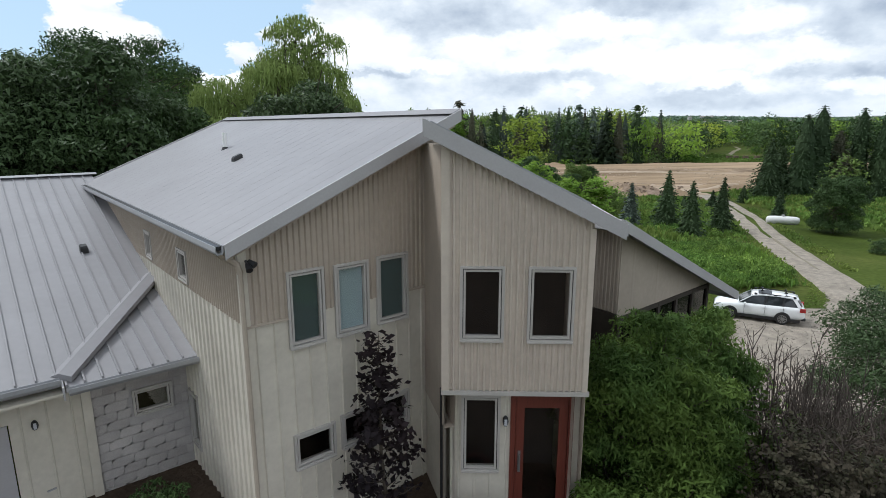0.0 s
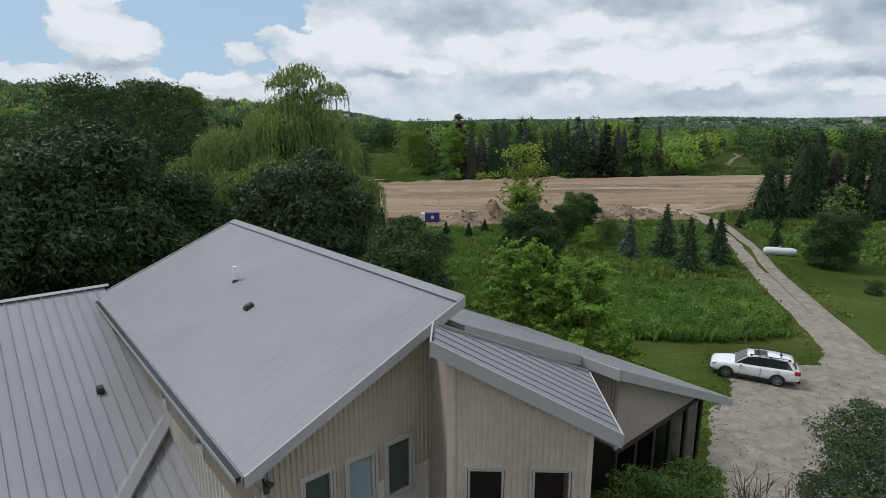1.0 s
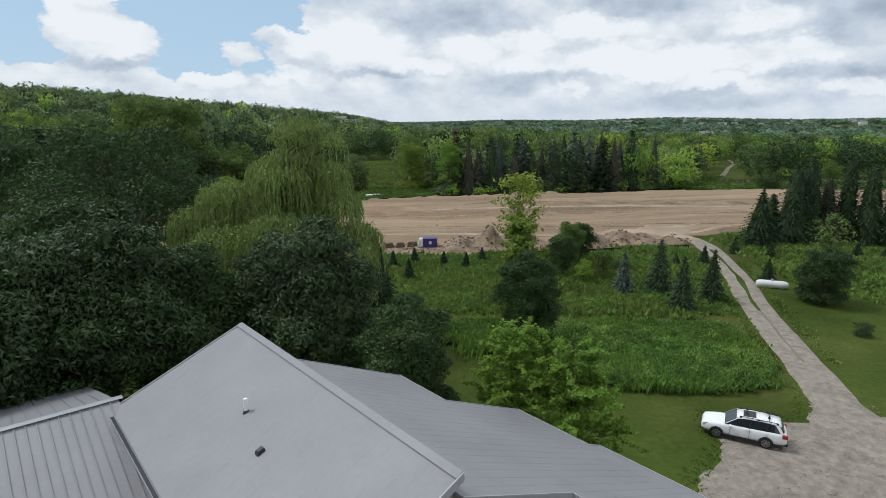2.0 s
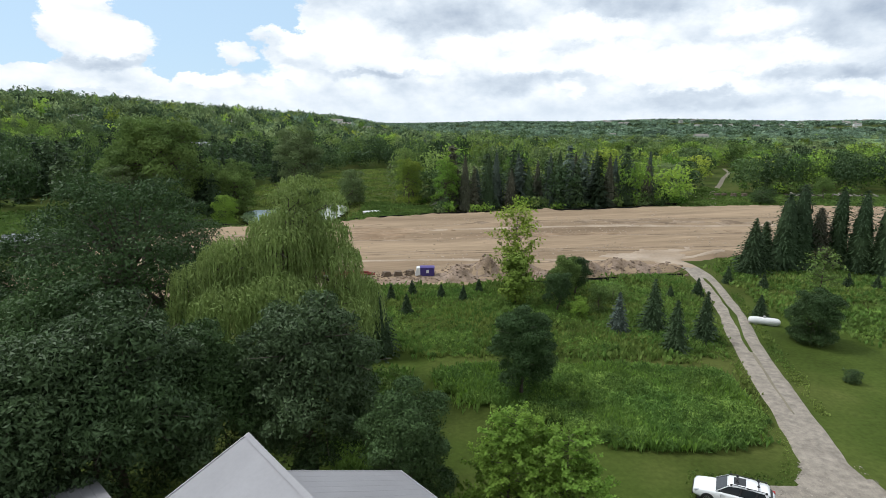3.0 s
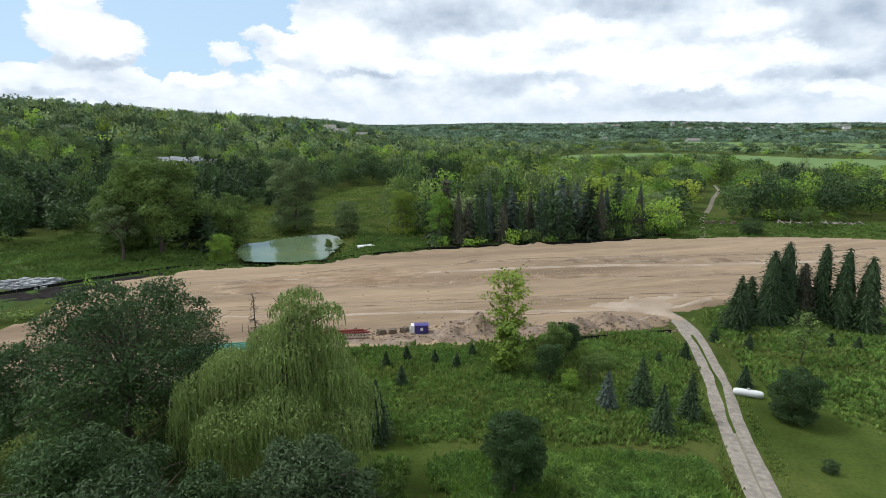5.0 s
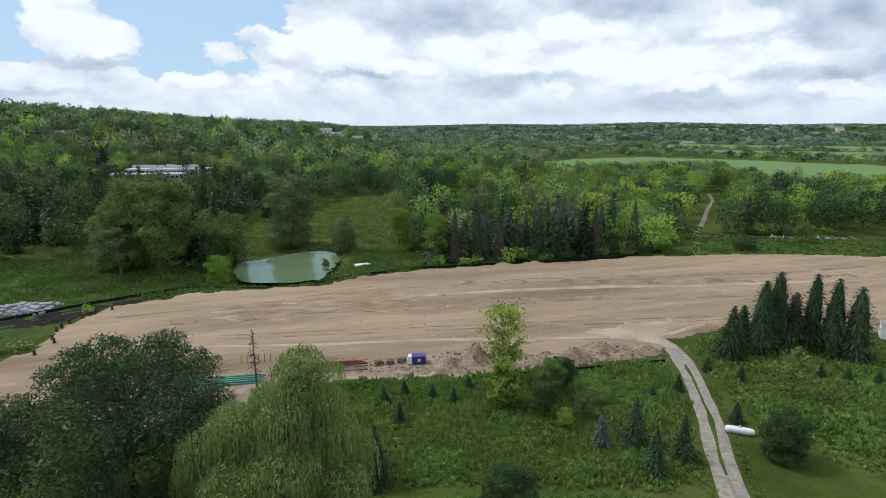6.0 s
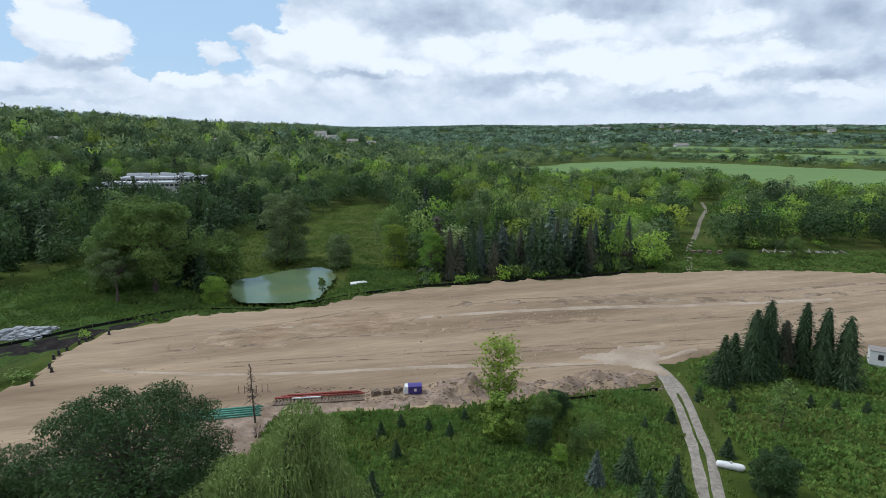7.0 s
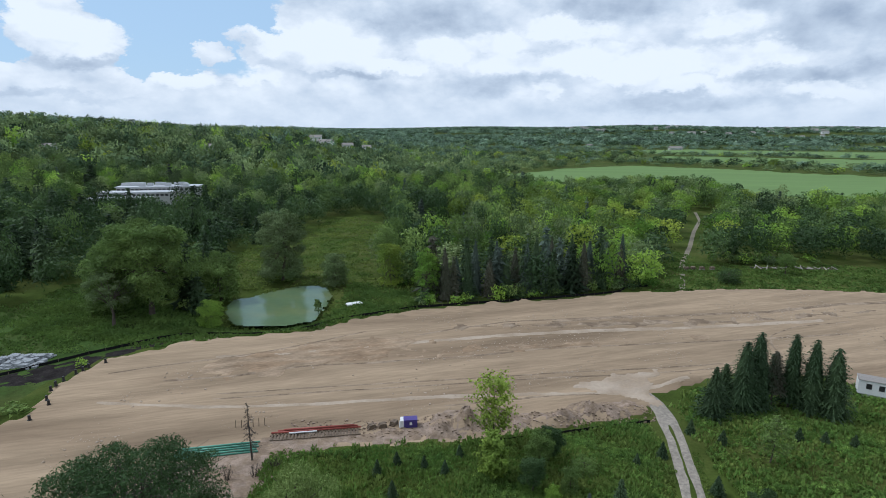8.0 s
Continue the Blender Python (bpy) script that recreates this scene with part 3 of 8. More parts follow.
def dirt_relief(X, Y):
    # graded benches that run with the road, rubble berms at both rims
    across = Y - 0.27 * X
    z = 0.08 + 0.35 * smooth_np((across - 92) / 4) + 0.45 * smooth_np((across - 112) / 5) + 0.05 * ripple(X * 0.05, across * 0.55, 1.0)
    rng = np.random.default_rng(11)
    for k in range(46):
        x = 0 + 38 * rng.random()
        y = 81.5 + 0.11 * (x + 6) + 4.5 * rng.random() + (0.06 * max(0, x - 10))
        z = z + mound(X, Y, x, y, 1.0 + 1.6 * rng.random(), 0.8 + rng.random(), 0.25 + 0.6 * rng.random())
    for k in range(26):
        t = k / 26
        x, y = -30 + 130 * t, 131 + 33 * min(1, t * 1.5)
        z = z + mound(X, Y, x + 3 * rng.random(), y - 1.5 * rng.random(), 2.2, 1.2, 0.3 + 0.7 * rng.random())
    z = z + mound(X, Y, 4, 87, 5, 2.6, 1.3) + mound(X, Y, 49, 101, 6, 2.0, 0.9)
    z = z + mound(X, Y, -22, 106, 16, 2.5, 0.7) + mound(X, Y, 5, 110, 14, 1.4, 0.45) + mound(X, Y, 38, 115, 18, 1.5, 0.5) + mound(X, Y, 20, 128, 20, 2.0, 0.4)
    z = z + 0.09 * ripple(X * 1.9, Y * 2.3, 4.0) * smooth_np((98 - across) / 8) + 0.02 * ripple(X * 0.3, across * 2.3, 2.0)
    return z


build_ground()
drape("dirt_road_bed", DIRT, 1.0, 0.05, M_DIRT, "wide graded strip of bare tan soil with rutted benches", "dirt", dirt_relief, 0.9)
drape("lea", LEFT_MEADOW, 1.5, 0.05, M_LEA, "dark green meadow beyond the ditch", "grass", None, 1.5)
drape("rubble_bank", [(-42, 60), (-30, 63), (-20.5, 70), (-20, 76.5), (-14, 78.6), (-6, 79.5), (6, 80.5), (15, 83), (26, 85), (35, 87.4), (38, 90), (36, 94), (26, 91.5), (16, 89.5), (8, 90), (2, 89), (-4, 85.5), (-14, 84), (-26, 83), (-36, 77), (-42, 73)], 0.7, 0.09, M_RUBBLE,
      "bank of loose stony rubble at the rim of the graded soil", "rubble", dirt_relief, 1.2)
drape("crop_field", FIELD_A, 14.0, 1.2, M_FIELD, "smooth pale green crop field beyond the woods", "field", None, 6)
drape("crop_field", FIELD_B, 24.0, 2.0, M_FIELD, "far pale green crop field between tree lines", "field", None, 8)
drape("crop_field", FIELD_C, 40.0, 3.0, M_FIELD, "far pale green crop field between tree lines", "field", None, 10)
drape("crop_field", FIELD_D, 40.0, 3.0, M_FIELD, "far pale green crop field between tree lines", "field", None, 10)
ROAD = [(33, 101), (36.5, 99.6), (38.6, 97.9), (40.0, 94.7), (40.2, 89.8), (39.2, 83.2), (38.2, 78), (36.7, 72.5), (35.2, 66.7), (32.4, 58.7), (30.1, 50), (27.9, 41.5), (26.2, 35.5), (25.6, 33)]
ribbon("gravel_drive", ROAD, 1.6, 0.10, M_GRAVEL, "pale crushed-stone driveway with two worn wheel tracks", "road", 11, 0.10)
drape("gravel_yard", [(16.3, 33.6), (22.3, 33.2), (24.2, 36), (26, 40), (29.4, 40), (28.4, 36), (28.5, 33), (31, 27), (29, 20), (20, 13), (12, 10.5), (9.7, 14), (9.6, 20), (11, 23), (13, 27), (15, 29)], 0.4, 0.05, M_GRAVEL,
      "gravel parking yard of crushed pale stone", "gravel", lambda X, Y: 0.012 * ripple(X * 3, Y * 3, 2.0), 0.3)
drape("drive_apron", [(26, 97.5), (33, 95), (37, 92), (39.0, 89.5), (42.0, 91), (41.5, 96), (43, 101), (50, 107), (36, 104), (28, 101)], 0.5, 0.14, M_PALE, "pale trampled soil where the drive meets the graded strip", "soil", dirt_relief, 1.0)
ribbon("grass_median", [(39.4, 85), (38.2, 78), (36.7, 72.5), (35.2, 66.7), (32.4, 58.7), (31.3, 54.5)], 0.36, 0.122, M_GROUND, "strip of grass between the wheel tracks", "grass", 7, 0.8)
ribbon("track_middle", [(31.6, 55.5), (30.1, 50), (27.9, 41.5)], 0.24, 0.110, M_TRACK, "worn earthy strip between the wheel tracks", "track", 7, 0.9)
# unseen outer stretch is added so the panes mirror dark ground
drape("mulch_bed", [(-9.5, 3.5), (-8.6, 9.6), (-4.2, 13.0), (0.0, 13.5), (5.5, 12.5), (9.3, 13.4), (11.8, 11.8), (13, 6), (8, -12), (-8, -12)], 0.5, 0.04, M_MULCH, "dark bark mulch at the house front, run on unseen for window reflections", "mulch", None, 0.3)
ribbon("field_trail", TRAIL, 0.95, 0.06, M_TRACK, "worn two-wheel earth trail leading into the woods", "trail")
def rounded(poly, times=2):
    """Cuts the corners of a polygon."""
    for _ in range(times):
        poly = [p for (ax, ay), (bx, by) in zip(poly, poly[1:] + poly[:1]) for p in ((ax * 0.75 + bx * 0.25, ay * 0.75 + by * 0.25), (ax * 0.25 + bx * 0.75, ay * 0.25 + by * 0.75))]
    return poly


pond = drape("pond_water", rounded(POND), 0.7, 0.0, M_WATER, "still green pond reflecting pale cloud", "water", None, 0.5)
for v in pond.data.vertices:
    v.co.z = 0.1
drape("wet_ditch", [(-100, 92), (-88, 105), (-80, 111), (-75, 115.5), (-68, 121), (-61, 126), (-60, 122), (-69, 113.5), (-72.5, 106), (-75, 100), (-82, 99), (-98, 84)], 0.9, 0.10, M_MUD, "dark wet ditch lined with black fabric", "ditch", lambda X, Y: 0.12 * ripple(X * 1.1, Y * 1.3, 1.0) + 0.08 * ripple(X * 2.9, Y * 2.5, 4.0), 0.9)

# two patches of rough soil, and the upper bench's shadow painted as a dark band
for name_, label_, poly in (
        ("rough_soil", "unlevelled darker soil heaped at the bend of the strip", ROUGH_BEND),
        ("rough_soil", "dark band painted as the upper bench's shadow", BENCH_SHADE_BAND),
        ("rough_soil", "band of stony loose soil along the middle bench", ROUGH_MIDDLE)):
    drape(name_, poly, 0.8, 0.12, M_RUT_AND_SHADE if poly is BENCH_SHADE_BAND else M_ROUGH, label_, "soil", lambda X, Y: dirt_relief(X, Y) + 0.05 * ripple(X * 0.9, Y * 1.7, 3.0) + 0.03 * ripple(X * 2.7, Y * 4.3, 1.0), 2.4)

# ruts, wheel marks and pale graded streaks that run with the strip;
# their contrast also paints in the benches' weak light and shade
for half, mtl, line in (
        (0.5, M_RUT_AND_SHADE, [(-52, 101), (-38, 103.5), (-20, 108), (-2, 111), (14, 114), (30, 117.5), (48, 119), (69, 121), (100, 125)]),
        (0.3, M_RUT_AND_SHADE, [(-40, 96), (-18, 99), (4, 101.5), (24, 104), (42, 106), (62, 109), (90, 112)]),
        (0.3, M_RUT_AND_SHADE, [(-40, 94), (-18, 97), (4, 99.5), (24, 102), (42, 104), (62, 107), (90, 110)]),
        (0.9, M_RUT_AND_SHADE, [(30, 133), (48, 136), (66, 137.5), (90, 140), (112, 146), (140, 149)]),
        (0.5, M_RUT_AND_SHADE, [(-4, 124), (8, 129), (19, 133.5), (34, 135), (52, 137.5)]),
        (0.7, M_PALE, [(-60, 93), (-40, 91), (-20, 92), (0, 94.5), (18, 96), (30, 96), (40, 97.5), (50, 101)]),
        (1.1, M_PALE, [(-46, 112), (-28, 114), (-8, 119), (12, 123), (34, 126), (60, 129), (100, 134)]),
        (0.35, M_RUT_AND_SHADE, [(36, 97), (30, 95.5), (22, 95.3), (12, 93.5), (2, 91.5)]),
        (0.3, M_RUT_AND_SHADE, [(84, 103), (78, 108), (76, 116), (80, 124), (90, 130), (106, 133)]),
        (0.4, M_RUT_AND_SHADE, [(-64, 104), (-55, 108), (-42, 112), (-30, 118), (-16, 127)])):
    strip = ribbon("wheel_rut", line, half, 0.0, mtl, "wheel rut pressed into the graded soil", "rut", 5, 0.45)
    co = np.empty(len(strip.data.vertices) * 3, np.float32)
    strip.data.vertices.foreach_get("co", co)
    co = co.reshape(-1, 3)
    deep = dirt_relief(co[:, 0].astype(float), co[:, 1].astype(float))
    rim = np.tile(np.array([0, 1, 1, 1, 0]), len(co) // 5)
    co[:, 2] = height(co[:, 0], co[:, 1]) + 0.05 + deep + np.where(rim == 1, 0.05, -0.06)
    strip.data.vertices.foreach_set("co", co.ravel())


# ---- the house ----
def roof_main(u):
    return 9.53 + 0.435 * u


def roof_low(u):
    return 10.98 - 0.442 * (u - 4.5)


def wing_z(v):
    return 6.88 + 0.304 * (v - 3.2)


def bay_z(x):
    return 11.30 - 0.505 * (x + 0.15)


def wall_panel(name, P, Q, z0, z1, pitch, depth, material, parent, openings=(), label="", thick=0.18, flat=0.5):
    """A ribbed steel wall from plan point P to Q, its outside to the right of that way. z1: a number or a function of the way along.
    openings: (s0, s1, za, zb) cut right through."""
    P, Q = Vector((P[0], P[1])), Vector((Q[0], Q[1]))
    d = Q - P
    ln = d.length
    d = d / ln
    out = Vector((d.y, -d.x))
    top = z1 if callable(z1) else (lambda s: z1)
    bot = z0 if callable(z0) else (lambda s: z0)
    n = max(1, round(ln / pitch))
    p = ln / n
    stops = {0.0: 0.0, ln: 0.0}
    for i in range(n):
        a = i * p
        for f, o in ((flat * 0.5, 0.0), (0.5 - 0.5 * (1 - flat) * 0.35, depth), (0.5 + 0.5 * (1 - flat) * 0.35, depth), (1 - flat * 0.5, 0.0)):
            stops[round(a + f * p, 5)] = o
    keys = sorted(stops)

    def prof(s):
        for a, b in zip(keys, keys[1:]):
            if a <= s <= b:
                return stops[a] + (stops[b] - stops[a]) * (s - a) / max(1e-9, b - a)
        return 0.0

    extra = [x for o in openings for x in o[:2] if 0 < x < ln]
    ss = sorted(set(keys) | set(extra))
    g = Geo()
    for a, b in zip(ss, ss[1:]):
        if b - a < 1e-4:
            continue
        mid = (a + b) / 2
        cuts = sorted((o[2], o[3]) for o in openings if o[0] <= mid <= o[1])
        spans, lo = [], None
        for za, zb in cuts:
            spans.append((lo, za))
            lo = zb
        spans.append((lo, None))
        for lo_, hi_ in spans:
            if (lo_ is None and hi_ is not None and hi_ - bot(mid) < 0.005) or (lo_ is not None and hi_ is None and top(mid) - lo_ < 0.005):
                continue
            def pt(s, o, end):
                q = P + d * s + out * o
                z = (bot(s) if lo_ is None else lo_) if end == 0 else (top(s) if hi_ is None else hi_)
                return (q.x, q.y, z)
            oa, ob = prof(a), prof(b)
            g.add([pt(a, oa, 0), pt(b, ob, 0), pt(b, ob, 1), pt(a, oa, 1)], [(0, 1, 2, 3)])
            g.add([pt(a, -thick, 0), pt(b, -thick, 0), pt(b, -thick, 1), pt(a, -thick, 1)], [(3, 2, 1, 0)])
            # caps at the lower and upper ends
            g.add([pt(a, -thick, 0), pt(b, -thick, 0), pt(b, ob, 0), pt(a, oa, 0)], [(0, 1, 2, 3)])
            g.add([pt(a, -thick, 1), pt(b, -thick, 1), pt(b, ob, 1), pt(a, oa, 1)], [(3, 2, 1, 0)])
        for o in openings:
            for s in o[:2]:
                if abs(s - a) < 1e-6:
                    q0, q1 = P + d * s, P + d * s - out * thick
                    g.add([(q0.x, q0.y, o[2]), (q1.x, q1.y, o[2]), (q1.x, q1.y, o[3]), (q0.x, q0.y, o[3])], [(0, 1, 2, 3)])
    return part(name, g, material, parent, label)


def wall_frame(P, Q):
    """Pose with x along the wall from P to Q, y inwards, z up."""
    P, Q = Vector((P[0], P[1], 0)), Vector((Q[0], Q[1], 0))
    x = (Q - P).normalized()
    y = Vector((-x.y, x.x, 0))
    m = Matrix((x, y, Vector((0, 0, 1)))).transposed().to_4x4()
    return Matrix.Translation(P) @ m


def ring_frame(g, m, s0, s1, z0, z1, w, y0, y1):
    for a in ((s0, z1 - w, s1, z1), (s0, z0, s1, z0 + w), (s0, z0 + w, s0 + w, z1 - w), (s1 - w, z0 + w, s1, z1 - w)):
        g.box(a[0], y0, a[1], a[2], y1, a[3], m)
    return g


def window(parent, P, Q, s0, s1, z0, z1, blind=None, label="", deep=0.045, sill=True):
    m = wall_frame(P, Q)
    w = thing("window", "", "")
    w.parent = parent
    tagged(w, label)
    g = Geo()
    ring_frame(g, m, s0 - 0.03, s1 + 0.03, z0 - 0.03, z1 + 0.03, 0.045, -0.055, 0.0)
    part("outer_trim", g, M_TRIM, w)
    part("gasket", ring_frame(Geo(), m, s0 + 0.012, s1 - 0.012, z0 + 0.012, z1 - 0.012, 0.018, -0.012, 0.03), M_BLACK, w)
    g = Geo()
    ring_frame(g, m, s0 + 0.03, s1 - 0.03, z0 + 0.03, z1 - 0.03, 0.036, -0.04, 0.05)
    part("window_frame", g, M_TRIM, w)
    g = Geo()
    g.box(s0 + 0.04, 0.015, z0 + 0.04, s1 - 0.04, 0.027, z1 - 0.04, m)
    part("pane", g, M_GLASS, w).visible_shadow = False
    if sill:
        g = Geo()
        g.box(s0 - 0.02, -0.075, z0 - 0.045, s1 + 0.02, 0.0, z0 - 0.012, m)
        part("window_sill", g, M_TRIM, w)
    if blind:
        g = Geo()
        g.box(s0 + 0.035, deep, z0 + 0.035, s1 - 0.035, deep + 0.012, z1 - 0.035, m)
        part("blind", g, blind, w)
    return w


def panels(name, parent, fn, s0, s1, width, trange, material, thick=0.05, seam=0.035, seam_w=0.035):
    """Standing-seam roofing: one sheet a piece, each with its raised seam. fn(s, t, lift): a point of the roof; trange(s): its ends."""
    deck = part(name, Geo(), material, parent)
    n = max(1, round((s1 - s0) / width))
    w = (s1 - s0) / n
    under = Geo()
    for i in range(n):
        a, b = s0 + i * w, s0 + (i + 1) * w
        (a0, a1), (b0, b1) = trange(a), trange(b)
        if max(a1 - a0, b1 - b0) < 0.05:
            continue
        g = Geo()
        ring = [fn(a, a0, 0), fn(b, b0, 0), fn(b, b1, 0), fn(a, a1, 0)]
        low = [fn(a, a0, -0.02), fn(b, b0, -0.02), fn(b, b1, -0.02), fn(a, a1, -0.02)]
        g.add(low + ring, [(3, 2, 1, 0), (4, 5, 6, 7), (0, 1, 5, 4), (1, 2, 6, 5), (2, 3, 7, 6), (3, 0, 4, 7)])
        c = a + seam_w
        c0, c1 = trange(min(c, b))
        ring = [fn(a, a0, 0.0), fn(c, c0, 0.0), fn(c, c1, 0.0), fn(a, a1, 0.0)]
        hi = [fn(a, a0, seam), fn(c, c0, seam), fn(c, c1, seam), fn(a, a1, seam)]
        g.add(ring + hi, [(4, 5, 6, 7), (0, 1, 5, 4), (1, 2, 6, 5), (2, 3, 7, 6), (3, 0, 4, 7)])
        part("roof_panel", g, material, deck)
        low2 = [fn(a, a0, -0.021), fn(b, b0, -0.021), fn(b, b1, -0.021), fn(a, a1, -0.021)]
        lo3 = [fn(a, a0, -thick), fn(b, b0, -thick), fn(b, b1, -thick), fn(a, a1, -thick)]
        under.add(lo3 + low2, [(3, 2, 1, 0), (4, 5, 6, 7), (0, 1, 5, 4), (2, 3, 7, 6)])
    deck.data = under.mesh(name, M_FASCIA)
    return deck


def beam(a, b, up, out, drop, thick):
    """A board from a to b, hanging down by drop, thick towards out."""
    a, b, o = Vector(a), Vector(b), Vector(out).normalized() * thick
    dn = Vector((0, 0, -drop))
    g = Geo()
    r = [a + Vector((0, 0, up)), b + Vector((0, 0, up)), b + dn, a + dn]
    return g.prism(r, o)


def build_house():
    house = thing("house", "two-storey house in cream and taupe steel siding, pale metal roofs", "house")
    B3, A3 = Vector((HB.x, HB.y, 0)), Vector((HA.x, HA.y, 0))
    base = 3.4

    # main roof
    panels("main_roof", house, lambda s, t, l: H(t, s, roof_main(t) + l), 0.0, 12.4, 0.41, lambda s: (0.0, 4.56), M_ROOF, 0.10, 0.0015, 0.03)
    part("ridge_cap", Geo().prism([H(4.40, -0.02, roof_main(4.40) + 0.05), H(4.60, -0.02, roof_main(4.6) + 0.06), H(4.66, -0.02, roof_main(4.6) - 0.16), H(4.55, -0.02, roof_main(4.55) - 0.05)], A3 * 12.44), M_ROOF, house)
    part("gable_fascia", beam(H(-0.02, -0.03, roof_main(-0.02)), H(4.6, -0.03, roof_main(4.6)), 0.045, -A3, 0.18, 0.03), M_FASCIA, house)
    part("gable_fascia", beam(H(-0.02, 12.43, roof_main(-0.02)), H(4.6, 12.43, roof_main(4.6)), 0.045, A3, 0.24, 0.03), M_FASCIA, house)
    part("soffit", Geo().prism([H(0.0, 0.0, roof_main(0.0) - 0.23), H(4.5, 0.0, roof_main(4.5) - 0.23), H(4.5, 0.3, roof_main(4.5) - 0.23), H(0.0, 0.3, roof_main(0.0) - 0.23)], (0, 0, 0.02)), M_TAUPE, house)
    # eave gutter: a K-shaped trough
    prof = [(0.0, 0.03), (-0.02, -0.10), (-0.10, -0.11), (-0.135, -0.06), (-0.13, 0.02), (-0.118, 0.02), (-0.118, -0.05), (-0.09, -0.09), (-0.03, -0.085), (-0.012, 0.03)]
    part("gutter", Geo().loft([[H(-0.02 + x, v, roof_main(0) - 0.01 + z) for x, z in prof] for v in (-0.02, 12.3)]), M_GUTTER, house, "pale metal eave gutter")
    part("gutter_litter", Geo().loft([[H(-0.02 + x, v, roof_main(0) - 0.01 + z) for x, z in ((-0.014, 0.012), (-0.03, -0.05), (-0.09, -0.05), (-0.116, 0.012))] for v in (0.05, 12.25)]), M_BLACK, house, "dark strip along the inside of the gutter")
    g = Geo()
    g.tube(H(-0.08, 0.12, 9.42), H(0.20, 0.16, 9.20), 0.05)
    g.tube(H(0.20, 0.16, 9.22), H(0.24, 0.14, 9.05), 0.05)
    g.tube(H(0.24, 0.14, 9.08), H(0.24, 0.14, 3.6), 0.04)
    part("downspout", g, M_TAUPE, house, "taupe round downspout at the corner")
    flood = thing("flood_lamp", "", "")
    flood.parent = house
    part("bracket", Geo().tube(H(0.36, 0.20, 9.22), H(0.33, 0.02, 9.20), 0.025), M_BLACK, flood)
    part("head", Geo().tube(H(0.33, 0.06, 9.20), H(0.32, -0.05, 9.12), 0.035, 0.055, 12), M_BLACK, flood, "black flood lamp head")
    part("head", Geo().tube(H(0.36, 0.08, 9.24), H(0.42, -0.02, 9.18), 0.035, 0.055, 12), M_BLACK, flood, "black flood lamp head")

    # gable end wall (faces -v)
    P, Q = H(0.3, 0.22), H(3.95, 0.22)
    up_tops = lambda s: roof_main(0.3 + s) - 0.12
    wins = [(1.02, 1.64, 7.62, 8.90), (1.90, 2.54, 7.62, 8.88), (2.77, 3.43, 7.66, 8.90)]
    lows = [(0.99, 1.74, 5.36, 5.97), (1.92, 2.60, 5.40, 6.03), (2.76, 3.42, 5.45, 6.08)]
    op = [(a - 0.3, b - 0.3, c, d) for a, b, c, d in wins]
    opl = [(a - 0.3, b - 0.3, c, d) for a, b, c, d in lows]
    # the upper taupe sheet drops to the window sills at the left and to mid-height elsewhere
    wall_panel("upper_siding", P, Q, 8.15, up_tops, 0.105, 0.034, M_TAUPE, house, [(a, b, max(c, 8.15), d) for a, b, c, d in op], "taupe corrugated upper siding")
    wall_panel("lower_siding", P, Q, base, 8.15, 0.30, 0.034, M_CREAM, house, [(a, b, c, 8.15) for a, b, c, d in op] + opl, "cream board-ribbed lower siding", flat=0.86)
    part("siding_trim", Geo().box(0.0, -0.045, 8.12, 0.72, -0.001, 8.16, wall_frame(P, Q)), M_TAUPE, house)
    part("siding_trim", Geo().box(3.13, -0.045, 8.14, 3.65, -0.001, 8.19, wall_frame(P, Q)), M_TAUPE, house)
    for k, (a, b, c, d) in enumerate(wins):
        window(house, P, Q, a - 0.3, b - 0.3, c, d, (M_BLIND_DARK, M_BLIND, M_BLIND_DARK)[k], ("window with a dark green-grey blind", "window with a pale blue blind drawn", "window with a dark screen")[k])
    for a, b, c, d in lows:
        window(house, P, Q, a - 0.3, b - 0.3, c, d, None, "low awning window with dark glass")
    part("corner_trim", Geo().box(-0.07, -0.035, base, 0.06, 0.05, 9.40, wall_frame(P, Q)), M_CREAM, house)

    # eave side wall (faces -u), from the far end to the near corner
    P, Q = H(0.3, 12.2), H(0.3, 0.22)
    sw = lambda v: 12.2 - v
    up = [(sw(6.28), sw(5.80), 8.26, 8.86), (sw(3.66), sw(3.10), 8.26, 8.86)]
    low_w = [(sw(3.86), sw(3.30), 4.52, 5.72)]
    wall_panel("upper_siding", P, Q, 8.15, 9.60, 0.105, 0.034, M_TAUPE, house, up, "taupe corrugated upper siding")
    wall_panel("lower_siding", P, Q, base, 8.15, 0.24, 0.03, M_CREAM, house, low_w, "cream ribbed lower siding", flat=0.6)
    for a, b, c, d in up:
        window(house, P, Q, a, b, c, d, None, "small square window in the upper wall", sill=False)
    for a, b, c, d in low_w:
        window(house, P, Q, a, b, c, d, None, "tall narrow side window", sill=False)
    # far and inner walls that close the block
    wall_panel("end_wall", H(10.2, 10.0), H(0.3, 12.2), base - 1.5, 8.4, 0.31, 0.02, M_TAUPE, house)
    wall_panel("end_wall", H(4.45, 12.2), H(0.3, 12.2), 8.3, lambda s: roof_main(4.45 - s) - 0.1, 0.31, 0.02, M_TAUPE, house)
    wall_panel("clerestory_wall", H(4.5, 0.3), H(4.5, 12.2), 9.8, 11.38, 0.105, 0.02, M_TAUPE, house)
    # inner wall and floor coloured dark to paint the gloom of unlit rooms
    part("inner_wall", Geo().box(3.9, 0.35, base, 4.1, 12.0, 10.6, wall_frame(H(0, 0), H(1, 0))), M_ROOM_SHADE, house)
